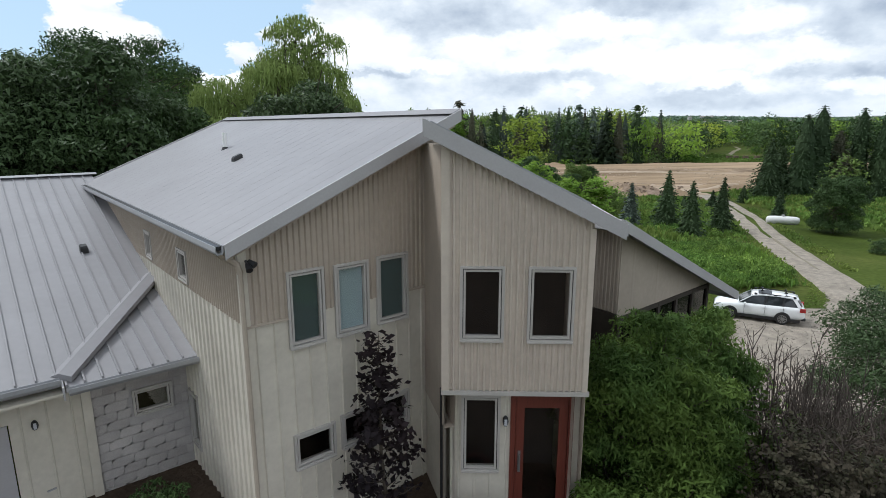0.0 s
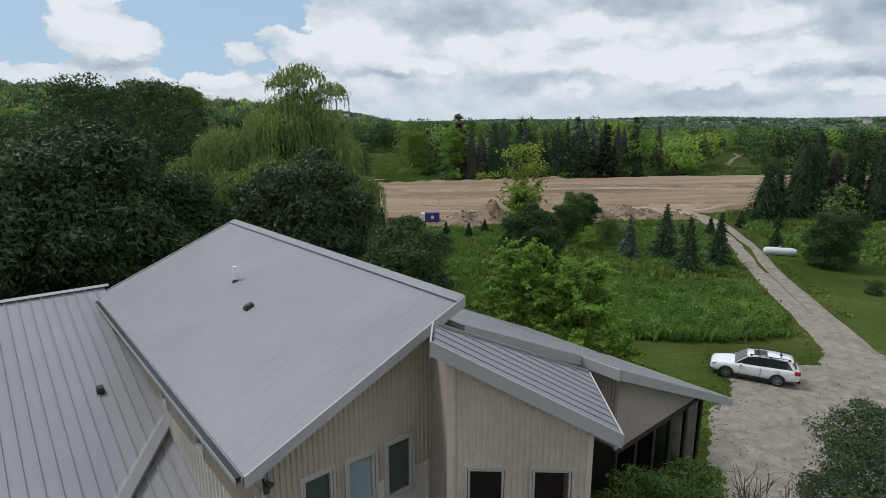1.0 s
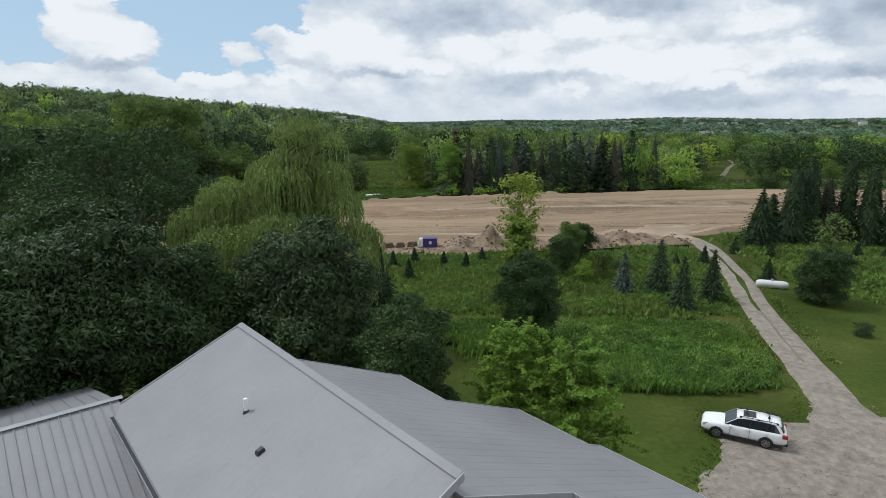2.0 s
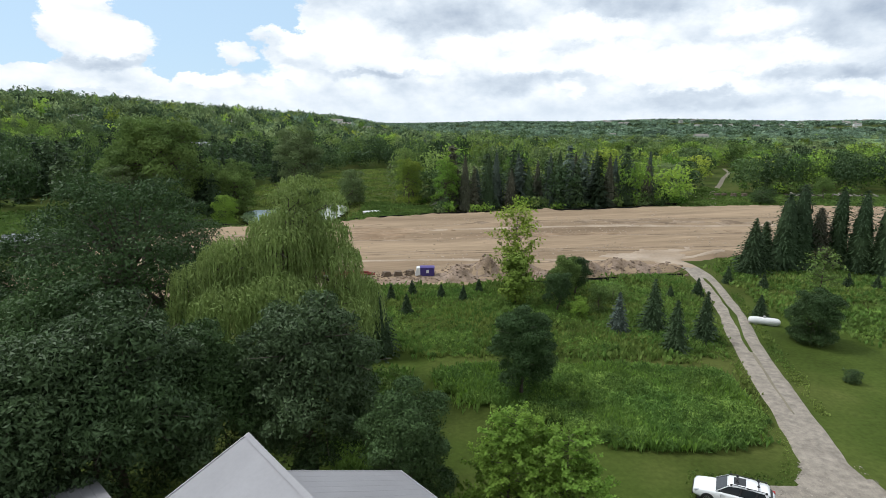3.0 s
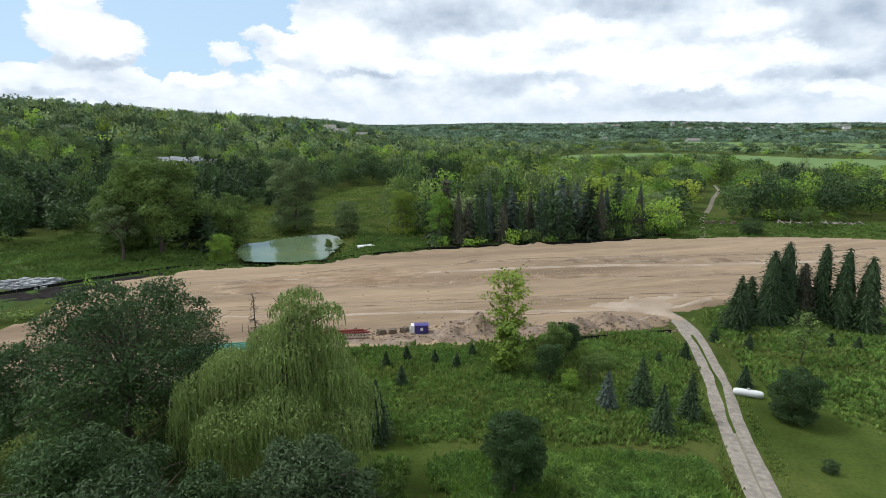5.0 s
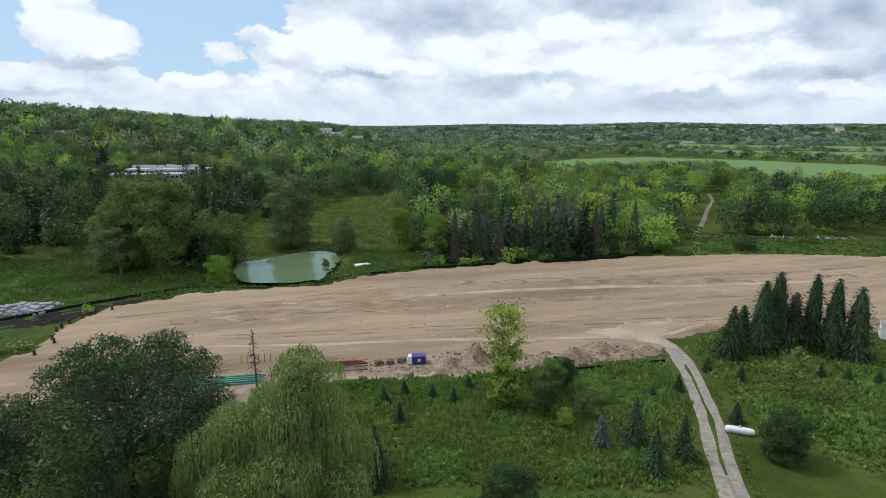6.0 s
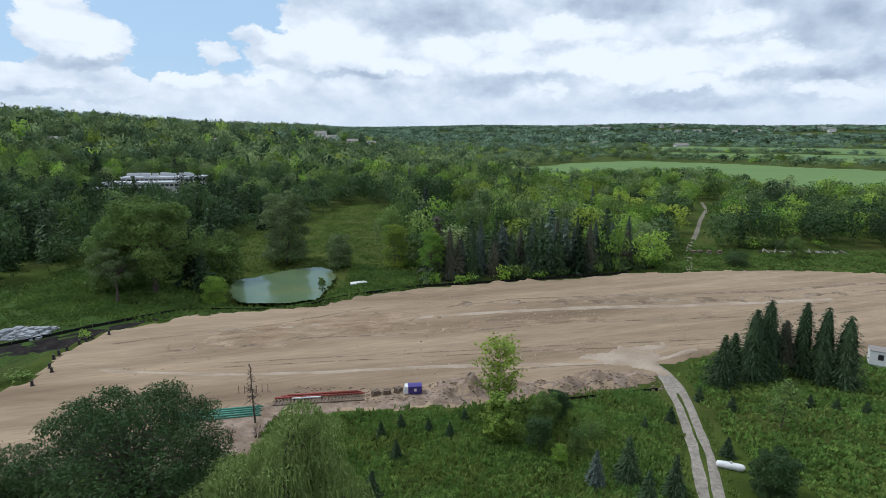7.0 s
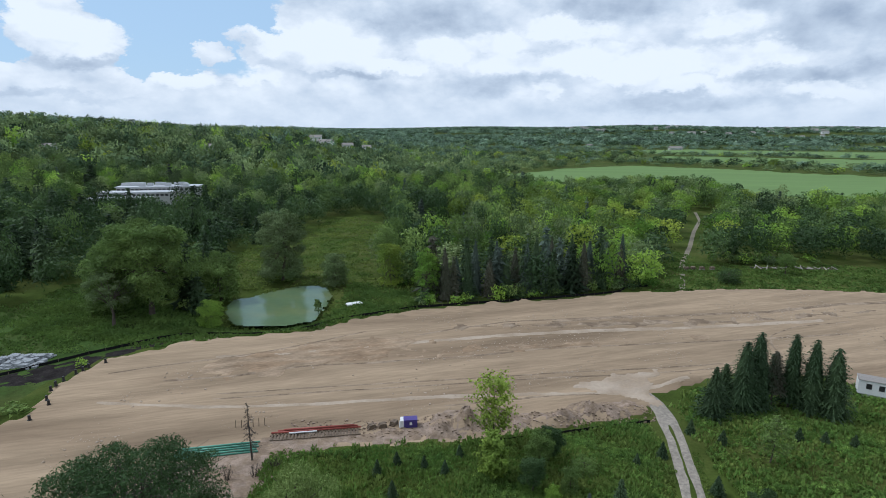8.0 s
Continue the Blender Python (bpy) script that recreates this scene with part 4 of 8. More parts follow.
    part("inner_floor", Geo().box(0.45, 0.4, 6.40, 9.9, 10.0, 6.62, wall_frame(H(0, 0), H(1, 0))), M_ROOM_SHADE, house)
    part("plinth", Geo().box(0.32, 0.24, 2.6, 10.1, 10.0, base + 0.02, wall_frame(H(0, 0), H(1, 0))), M_MORTAR, house)

    # bay, turned to face the approach
    BL, BR, IN = Vector((0.12, 8.82)), Vector((2.62, 8.82)), Vector((-0.31, 10.28))
    w2 = [(0.30, 1.00, 7.63, 8.91), (1.46, 2.20, 7.62, 8.91)]
    wall_panel("bay_siding", BL, BR, 6.64, lambda s: bay_z(0.12 + s) - 0.18, 0.107, 0.042, M_BAY, house, w2, "greige corrugated siding of the bay", flat=0.45)
    for k, (a, b, c, d) in enumerate(w2):
        window(house, BL, BR, a, b, c, d, None, "tall window with dark reflecting glass")
    part("corner_trim", Geo().box(-0.05, -0.04, 6.62, 0.09, 0.04, 10.92, wall_frame(BL, BR)), M_BAY, house)
    part("corner_trim", Geo().box(2.44, -0.04, 6.62, 2.53, 0.04, 9.6, wall_frame(BL, BR)), M_BAY, house)
    wall_panel("bay_side", IN, BL, 5.9, 10.95, 0.8, 0.004, M_TAUPE, house, (), "flat taupe side of the bay", flat=0.9)
    wall_panel("bay_side", IN + Vector((0.02, 0.0)), BL + Vector((0.02, 0.1)), base, 6.6, 0.8, 0.004, M_CREAM, house, flat=0.9)
    wall_panel("bay_side", BR, Vector((2.62, 10.9)), base, 9.6, 0.107, 0.024, M_TAUPE, house)
    part("bay_floor", Geo().prism([(0.12, 8.80, 6.58), (2.62, 8.80, 6.58), (2.62, 12.0, 6.58), (0.12, 12.0, 6.58)], (0, 0, 0.08)), M_CREAM, house)
    part("drip_trim", Geo().box(-0.06, -0.06, 6.58, 2.56, 0.0, 6.66, wall_frame(BL, BR)), M_TRIM, house)
    # entry below the bay
    EL, ER = Vector((0.22, 9.10)), Vector((2.62, 9.10))
    wall_panel("entry_wall", EL, ER, base, 6.6, 0.30, 0.012, M_CREAM, house, [(0.24, 0.90, 4.90, 6.40), (1.18, 2.22, 4.05, 6.38)], "cream entry wall", flat=0.85)
    window(house, EL, ER, 0.24, 0.90, 4.90, 6.40, None, "narrow entry window with dark glass")
    part("drain_pipe", Geo().tube((0.06, 9.0, base), (0.06, 9.0, 6.6), 0.028), M_BLACK, house, "thin dark drain pipe beside the entry")
    door = thing("door", "", "")
    door.parent = house
    tagged(door, "red-stained front door with a tall glass light")
    m = wall_frame(EL, ER)
    part("door_frame", ring_frame(Geo(), m, 1.12, 2.28, 4.0, 6.44, 0.09, -0.04, 0.08), M_DOOR, door)
    part("door_leaf", ring_frame(Geo(), m, 1.22, 2.18, 4.06, 6.34, 0.16, -0.005, 0.045), M_DOOR, door)
    part("pane", Geo().box(1.37, 0.012, 4.21, 2.03, 0.024, 6.19, m), M_GLASS, door).visible_shadow = False
    g = Geo()
    g.tube(m @ Vector((1.30, -0.06, 4.9)), m @ Vector((1.30, -0.06, 5.25)), 0.016)
    g.box(1.275, -0.02, 4.86, 1.325, -0.004, 5.30, m)
    part("handle", g, M_RIM, door, "brushed metal pull handle")
    part("kick_plate", Geo().box(1.24, -0.014, 4.08, 1.90, -0.007, 4.22, m), M_WHITE, door, "white kick plate")
    lamp = thing("wall_lamp", "", "")
    lamp.parent = house
    g = Geo()
    g.loft([[m @ Vector((1.03 + 0.055 * math.cos(k * math.tau / 10) * f, -0.02 - 0.05 * f2, 5.92 + 0.11 * math.sin(k * math.tau / 10) * f)) for k in range(10)] for f, f2 in ((1, 0), (1, 0.6), (0.7, 1.3))])
    part("lamp_body", g, M_BLACK, lamp, "oval black lamp body")
    part("lamp_lens", Geo().box(1.005, -0.095, 5.86, 1.055, -0.075, 5.98, m), M_LAMP_CLEAR, lamp)
    # dark sheets behind door and bay panes stand in for unlit rooms
    part("entry_backing", Geo().box(-0.2, 1.6, base, 2.6, 1.7, 6.58, m), M_ROOM_SHADE, house)
    part("bay_backing", Geo().box(0.2, 1.3, 6.7, 2.4, 1.4, 9.4, wall_frame(BL, BR)), M_ROOM_SHADE, house)

    # bay roof
    panels("bay_roof", house, lambda s, t, l: Vector((t, s, bay_z(t) + l)), 8.66, 11.15, 0.27,
           lambda s: (max(-0.16, (s - 9.60) / 0.50), 3.08), M_ROOF, 0.10, 0.022)
    part("bay_fascia", beam((-0.19, 8.64, bay_z(-0.19)), (3.10, 8.64, bay_z(3.10)), 0.05, (0, -1, 0), 0.22, 0.03), M_FASCIA, house)
    part("bay_fascia", beam((-0.19, 8.61, bay_z(-0.19)), (-0.19, 9.60, bay_z(-0.19)), 0.05, (-1, 0, 0), 0.24, 0.03), M_FASCIA, house)
    part("bay_fascia", beam((3.09, 8.61, bay_z(3.09)), (3.09, 11.15, bay_z(3.09)), 0.03, (1, 0, 0), 0.16, 0.03), M_FASCIA, house)
    part("bay_flashing", beam((-0.13, 9.57, bay_z(-0.13)), (3.09, 11.17, bay_z(3.09)), 0.06, (-0.45, 0.9, 0), 0.16, 0.04), M_GUTTER, house)

    # low rear roof in three steps, and the porch
    flow = lambda s, t, l: H(t, s, roof_low(t) + l)
    panels("rear_roof", house, flow, 7.35, 10.3, 0.42, lambda s: (4.62, 10.45), M_ROOF, 0.12, 0.003, 0.05)
    panels("rear_roof", house, flow, 3.57, 7.35, 0.42, lambda s: (4.62, 14.82), M_ROOF, 0.12, 0.003, 0.05)
    panels("rear_roof", house, flow, 0.0, 3.57, 0.42, lambda s: (4.62, 15.6), M_ROOF, 0.12, 0.003, 0.05)
    panels("porch_roof", house, flow, -1.15, 0.0, 0.40, lambda s: (8.72, 15.6), M_ROOF, 0.12, 0.003, 0.05)
    for a, b, out in ((H(8.70, -1.17), H(15.62, -1.17), -A3), (H(4.6, -0.02), H(8.72, -0.02), -A3), (H(10.45, 10.32), H(4.62, 10.32), A3), (H(14.84, 7.37), H(10.45, 7.37), A3), (H(15.6, 3.59), H(14.8, 3.59), A3)):
        za, zb = [roof_low((Vector((p.x, p.y)) - HO).dot(HB)) for p in (a, b)]
        part("fascia", beam((a.x, a.y, za), (b.x, b.y, zb), 0.03, out, 0.24, 0.03), M_FASCIA, house)
    for u, v0, v1 in ((15.62, -1.2, 3.6), (14.84, 3.57, 7.4), (10.47, 7.35, 10.35)):
        part("fascia", beam(H(u, v0, roof_low(u)), H(u, v1, roof_low(u)), 0.03, B3, 0.24, 0.03), M_FASCIA, house)
    part("fascia", beam(H(8.70, -1.17, roof_low(8.7)), H(8.70, 0.0, roof_low(8.7)), 0.03, -B3, 0.26, 0.03), M_FASCIA, house)
    low_top = lambda u0: (lambda s: roof_low(u0 + s) - 0.13)
    wall_panel("porch_gable", H(9.35, -0.75), H(14.3, -0.75), 6.48, low_top(9.35), 1.2, 0.004, M_TAUPE, house, (), "flat taupe panel over the porch screens", flat=0.9)
    wall_panel("porch_side", H(9.35, 2.6), H(9.35, -0.75), 6.62, roof_low(9.35) - 0.13, 0.107, 0.02, M_TAUPE, house)
    wall_panel("house_front", H(3.95, 0.24), H(9.35, 0.24), base - 1.2, low_top(3.95), 0.31, 0.02, M_TAUPE, house)
    wall_panel("rear_wall", H(14.4, 7.0), H(10.1, 7.0), 1.0, lambda s: roof_low(14.4 - s) - 0.13, 0.31, 0.02, M_TAUPE, house)
    wall_panel("rear_wall", H(10.15, 7.0), H(10.15, 10.0), 1.6, roof_low(10.15) - 0.13, 0.31, 0.02, M_TAUPE, house)
    wall_panel("rear_wall", H(14.35, -0.6), H(14.35, 7.0), 0.6, 3.7, 0.31, 0.02, M_PORCH_TRIM_SHADE, house)
    # screened porch: dark posts, rails and panes
    for k in range(6):
        u = 9.40 + k * 0.98
        part("post", Geo().box(u - 0.055, -0.80, 1.0, u + 0.055, -0.68, 6.50, wall_frame(H(0, 0), H(1, 0))), M_PORCH_TRIM_SHADE, house)
    for k in range(5):
        v = -0.2 + k * 1.5
        part("post", Geo().box(14.25, v - 0.055, 0.7, 14.37, v + 0.055, roof_low(14.3) - 0.12, wall_frame(H(0, 0), H(1, 0))), M_PORCH_TRIM_SHADE, house)
    fr = wall_frame(H(0, 0), H(1, 0))
    part("rail", Geo().box(9.35, -0.79, 3.55, 14.35, -0.69, 3.72, fr), M_PORCH_TRIM_SHADE, house)
    part("rail", Geo().box(9.35, -0.79, 6.40, 14.35, -0.69, 6.52, fr), M_PORCH_TRIM_SHADE, house)
    part("base_board", Geo().box(9.35, -0.77, 1.2, 14.35, -0.72, 3.55, fr), M_PORCH_TRIM_SHADE, house)
    for k in range(5):
        u = 9.455 + k * 0.98
        part("screen_pane", Geo().box(u, -0.745, 3.72, u + 0.87, -0.735, 6.40, fr), M_SCREEN, house)
    part("screen_pane", Geo().box(14.30, -0.7, 3.72, 14.31, 6.9, roof_low(14.3) - 0.14, fr), M_SCREEN, house)
    part("porch_floor", Geo().box(9.35, -0.7, 3.40, 14.3, 7.0, 3.55, fr), M_PORCH_TRIM_SHADE, house)
    # near-black sheet painted as the shade inside the porch's open side
    part("porch_recess", Geo().box(9.30, -0.7, 2.2, 9.36, 2.6, 6.60, fr), M_PORCH_TRIM_SHADE, house)

    # roof vents
    pipe = thing("vent_pipe", "", "")
    pipe.parent = house
    z = roof_main(2.65)
    part("pipe", Geo().tube(H(2.65, 7.24, z - 0.05), H(2.65, 7.24, z + 0.42), 0.06, n=12), M_PVC, pipe, "white plastic vent pipe")
    part("pipe_boot", Geo().tube(H(2.65, 7.24, z - 0.06), H(2.65, 7.24, z + 0.05), 0.12, 0.065, n=12), M_BLACK, pipe)
    g = Geo()
    z = roof_main(2.21)
    g.loft([[H(2.21 + a * f, 5.24 + b * f, z + dz + 0.43 * a * f) for a, b in ((-0.11, -0.09), (0.11, -0.09), (0.11, 0.09), (-0.11, 0.09))] for f, dz in ((1.0, -0.02), (0.95, 0.07), (0.7, 0.11))])
    part("roof_vent", g, M_BLACK, house, "small black roof vent box")
    g = Geo()
    z = wing_z(7.72)
    g.loft([[H(-0.81 + a * f, 7.72 + b * f, z + dz + 0.3 * b * f) for a, b in ((-0.09, -0.09), (0.09, -0.09), (0.09, 0.09), (-0.09, 0.09))] for f, dz in ((1.0, -0.02), (0.95, 0.12), (0.75, 0.17))])
    part("roof_vent", g, M_BLACK, house, "small black roof vent box")

    # single-storey wing
    panels("wing_roof", house, lambda s, t, l: H(s, t, wing_z(t) + l), -16.0, 0.28, 0.29,
           lambda s: (3.25 + max(0.0, (s + 1.93)) * 1.30, 12.7), M_ROOF, 0.10, 0.045, 0.025)
    panels("wing_return_roof", house, lambda s, t, l: H(s, t, 6.78 + 0.26 * (t - 3.05) + l), -1.93, 0.28, 0.29,
           lambda s: (3.02, 3.10 + max(0.02, (s + 1.93)) * 1.32), M_ROOF, 0.10, 0.05, 0.03)
    a, b = H(-1.98, 3.22, 6.92), H(0.28, 6.20, 7.80)
    d = (b - a).normalized()
    side = d.cross(Vector((0, 0, 1))).normalized()
    part("hip_cap", Geo().prism([a - side * 0.17 + Vector((0, 0, 0.0)), a - side * 0.02 + Vector((0, 0, 0.06)), a + side * 0.20 + Vector((0, 0, 0.0)), a + side * 0.20 - Vector((0, 0, 0.10)), a - side * 0.17 - Vector((0, 0, 0.05))], b - a), M_ROOF, house, "folded metal cap over the roof junction")
    panels("wing_back_roof", house, lambda s, t, l: H(s, t, 9.77 - 0.304 * (t - 12.7) + l), -16.0, 0.2, 0.40, lambda s: (12.7, 21.5), M_ROOF, 0.10, 0.05, 0.03)
    part("wing_ridge_cap", Geo().prism([H(-16, 12.55, 9.80), H(-16, 12.7, 9.85), H(-16, 12.85, 9.80), H(-16, 12.7, 9.76)], B3 * 16.4), M_GUTTER, house)
    gut = [(0.0, 0.03), (-0.02, -0.10), (-0.10, -0.11), (-0.14, -0.05), (-0.135, 0.03), (-0.12, 0.03), (-0.12, -0.045), (-0.09, -0.085), (-0.03, -0.08), (-0.012, 0.03)]
    part("gutter", Geo().loft([[H(u, 3.24 + y, wing_z(3.24) - 0.02 + z) for y, z in gut] for u in (-1.97, -16.0)]), M_GUTTER, house)
    part("gutter", Geo().loft([[H(u, 3.01 + y, 6.75 + z) for y, z in gut] for u in (0.28, -1.90)]), M_GUTTER, house)
    part("rake_trim", beam(H(-1.95, 3.0, 6.76), H(-1.95, 3.35, 6.90), 0.02, -B3, 0.22, 0.03), M_FASCIA, house)
    part("wing_soffit", Geo().box(-16.0, 3.1, 6.60, 0.25, 4.0, 6.64, fr), M_CREAM, house)
    # wing walls: siding to the left of a block panel
    wall_panel("wing_siding", H(-16.0, 3.97), H(-1.62, 3.97), base, 6.66, 0.40, 0.018, M_CREAM, house, [(12.15, 13.20, base + 0.1, 5.95)], "cream wide-ribbed siding of the wing", flat=0.9)
    part("door_leaf", Geo().box(12.17, 0.02, base + 0.1, 13.18, 0.07, 5.93, wall_frame(H(-16.0, 3.97), H(-1.62, 3.97))), M_FASCIA, house, "plain grey side door")
    part("pilaster", Geo().box(-1.66, 3.86, base, -1.50, 4.05, 6.66, fr), M_CREAM, house)
    lamp2 = thing("wall_lamp", "", "")
    lamp2.parent = house
    m2 = wall_frame(H(-16.0, 3.97), H(-1.62, 3.97))
    g = Geo()
    g.loft([[m2 @ Vector((13.58 + 0.06 * math.cos(k * math.tau / 10) * f, -0.02 - 0.05 * f2, 5.83 + 0.10 * math.sin(k * math.tau / 10) * f)) for k in range(10)] for f, f2 in ((1, 0), (1, 0.6), (0.7, 1.3))])
    part("lamp_body", g, M_BLACK, lamp2, "oval black lamp body")
    part("lamp_lens", Geo().box(13.555, -0.095, 5.77, 13.605, -0.075, 5.89, m2), M_LAMP_CLEAR, lamp2)
    g = Geo()
    g.tube(m2 @ Vector((13.60, -0.05, 4.43)), m2 @ Vector((13.75, -0.05, 4.45)), 0.02)
    part("hose_tap", g, M_RIM, house)
    # block wall with its window
    blocks = part("block_wall", Geo().box(-1.52, 3.93, base, -0.77, 4.11, 6.66, fr).box(-0.08, 3.93, base, 0.28, 4.11, 6.66, fr).box(-0.77, 3.93, base, -0.08, 4.11, 5.48, fr).box(-0.77, 3.93, 5.98, -0.08, 4.11, 6.66, fr), M_MORTAR, house)
    window(house, H(-1.52, 3.93), H(0.28, 3.93), 0.75, 1.44, 5.48, 5.98, None, "wide low window in the block wall")
    rng = random.Random(4)
    made = {}
    for row in range(16):
        z0 = base + 0.02 + row * 0.2032
        x = -1.50 - (0.2 if row % 2 else 0.0)
        while x < 0.27:
            a, b = max(x, -1.50), min(x + 0.398, 0.275)
            x += 0.406
            if b - a < 0.06 or (z0 + 0.195 > 5.42 and z0 < 6.04 and b > -0.84 and a < -0.01):
                if z0 + 0.195 > 5.42 and z0 < 6.04 and b > -0.84 and a < -0.01:
                    for c, e in ((a, min(b, -0.84)), (max(a, -0.01), b)):
                        if e - c > 0.05:
                            key = round(e - c, 2)
                            if key not in made:
                                made[key] = block_mesh(key, rng)
                            o = new("block", made[key])
                            o.parent = blocks
                            o.matrix_world = fr @ Matrix.Translation((c, 3.93, z0))
                continue
            key = (round(b - a, 2), rng.randrange(3))
            if key not in made:
                made[key] = block_mesh(key[0], rng)
            o = new("block", made[key])
            o.parent = blocks
            o.matrix_world = fr @ Matrix.Translation((a, 3.93, z0))
    return house


def block_mesh(w, rng):
    """One split-face block: its face broken unevenly, proud of the joint."""
    g = Geo()
    n, k = 5, 3
    grid = [[(w * i / n, -0.008 - (0.004 * rng.random() + 0.002 if 0 < i < n and 0 < j < k else 0), 0.199 * j / k) for i in range(n + 1)] for j in range(k + 1)]
    vs = [p for r in grid for p in r]
    fs = [(j * (n + 1) + i, j * (n + 1) + i + 1, (j + 1) * (n + 1) + i + 1, (j + 1) * (n + 1) + i) for j in range(k) for i in range(n)]
    g.add(vs, fs)
    g.box(0, -0.008, 0, w, 0.0, 0.199)
    return g.mesh("block", M_STONE)


build_house()


# ---- trees and plants ----
def leaf_quads(pos, nrm, size, rng, long=1.5, loose=0.6, droop=0.0):
    """Pointed leaf sprays (rhombi) at pos, facing about along nrm. Returns vertices (4 per leaf)."""
    n = len(pos)
    nr = nrm + loose * rng.standard_normal((n, 3))
    nr /= np.linalg.norm(nr, axis=1)[:, None] + 1e-9
    t = rng.standard_normal((n, 3)) + np.array([0, 0, -droop])
    t -= (t * nr).sum(1)[:, None] * nr
    t /= np.linalg.norm(t, axis=1)[:, None] + 1e-9
    b = np.cross(nr, t)
    s = (size * (0.65 + 0.7 * rng.random(n)))[:, None]
    v = np.stack([pos - t * s * long * 0.5, pos + b * s * 0.5 + t * s * 0.1, pos + t * s * long * 0.5, pos - b * s * 0.5 + t * s * 0.1], 1)
    return v.reshape(-1, 3)


def blob_leaves(blobs, n, size, rng, fill=0.35, under=0.25, long=1.5, loose=0.55, droop=0.0):
    """Leaves in the outer shells of ellipsoid clumps (x, y, z, rx, ry, rz); the undersides are thinner."""
    B = np.array(blobs, float)
    w = B[:, 3] * B[:, 4] + B[:, 3] * B[:, 5]
    pick = rng.choice(len(B), n, p=w / w.sum())
    d = rng.standard_normal((n, 3))
    d /= np.linalg.norm(d, axis=1)[:, None]
    flip = (d[:, 2] < 0) & (rng.random(n) > under)
    d[flip, 2] *= -1
    rad = 1 - fill * rng.random(n) ** 1.6
    rad *= 1 + 0.10 * rng.standard_normal(n)
    pos = B[pick, :3] + d * B[pick, 3:] * rad[:, None]
    nrm = d / B[pick, 3:]
    nrm /= np.linalg.norm(nrm, axis=1)[:, None]
    return leaf_quads(pos, nrm, np.full(n, size), rng, long, loose, droop)


def quad_mesh(name, v, material, index=None):
    q = np.arange(len(v)).reshape(-1, 4)
    return mesh_np(name, v, q, material if isinstance(material, list) else [material], index)


def limbs(geo, base, top, r0, tips, rng, n=7):
    """A tapered, slightly bent trunk from base to top, with a forking limb to each tip."""
    base, top = Vector(base), Vector(top)
    pts = [base + (top - base) * f + Vector((rng.normal(0, 0.03), rng.normal(0, 0.03), 0)) * (top - base).length * (f * (1 - f) * 4) for f in (0, 0.25, 0.5, 0.75, 1)]
    for i in range(4):
        geo.tube(pts[i], pts[i + 1], r0 * (1 - 0.19 * i) * (1.25 if i == 0 else 1), r0 * (1 - 0.19 * (i + 1)), n, caps=False)
    for tip in tips:
        tip = Vector(tip)
        f = 0.45 + 0.5 * rng.random()
        s = base + (top - base) * f
        mid = (s + tip) / 2 + Vector((0, 0, 0.12 * (tip - s).length))
        ra = r0 * (1.05 - 0.75 * f) * 0.7
        geo.tube(s, mid, ra, ra * 0.65, 6, caps=False)
        geo.tube(mid, tip, ra * 0.65, ra * 0.2, 5, caps=False)
        for _ in range(2):
            e = tip + Vector((rng.normal(0, 1), rng.normal(0, 1), 0.5 * rng.normal(0, 1))) * (tip - s).length * 0.22
            geo.tube(mid.lerp(tip, 0.5), e, ra * 0.3, ra * 0.1, 4, caps=False)


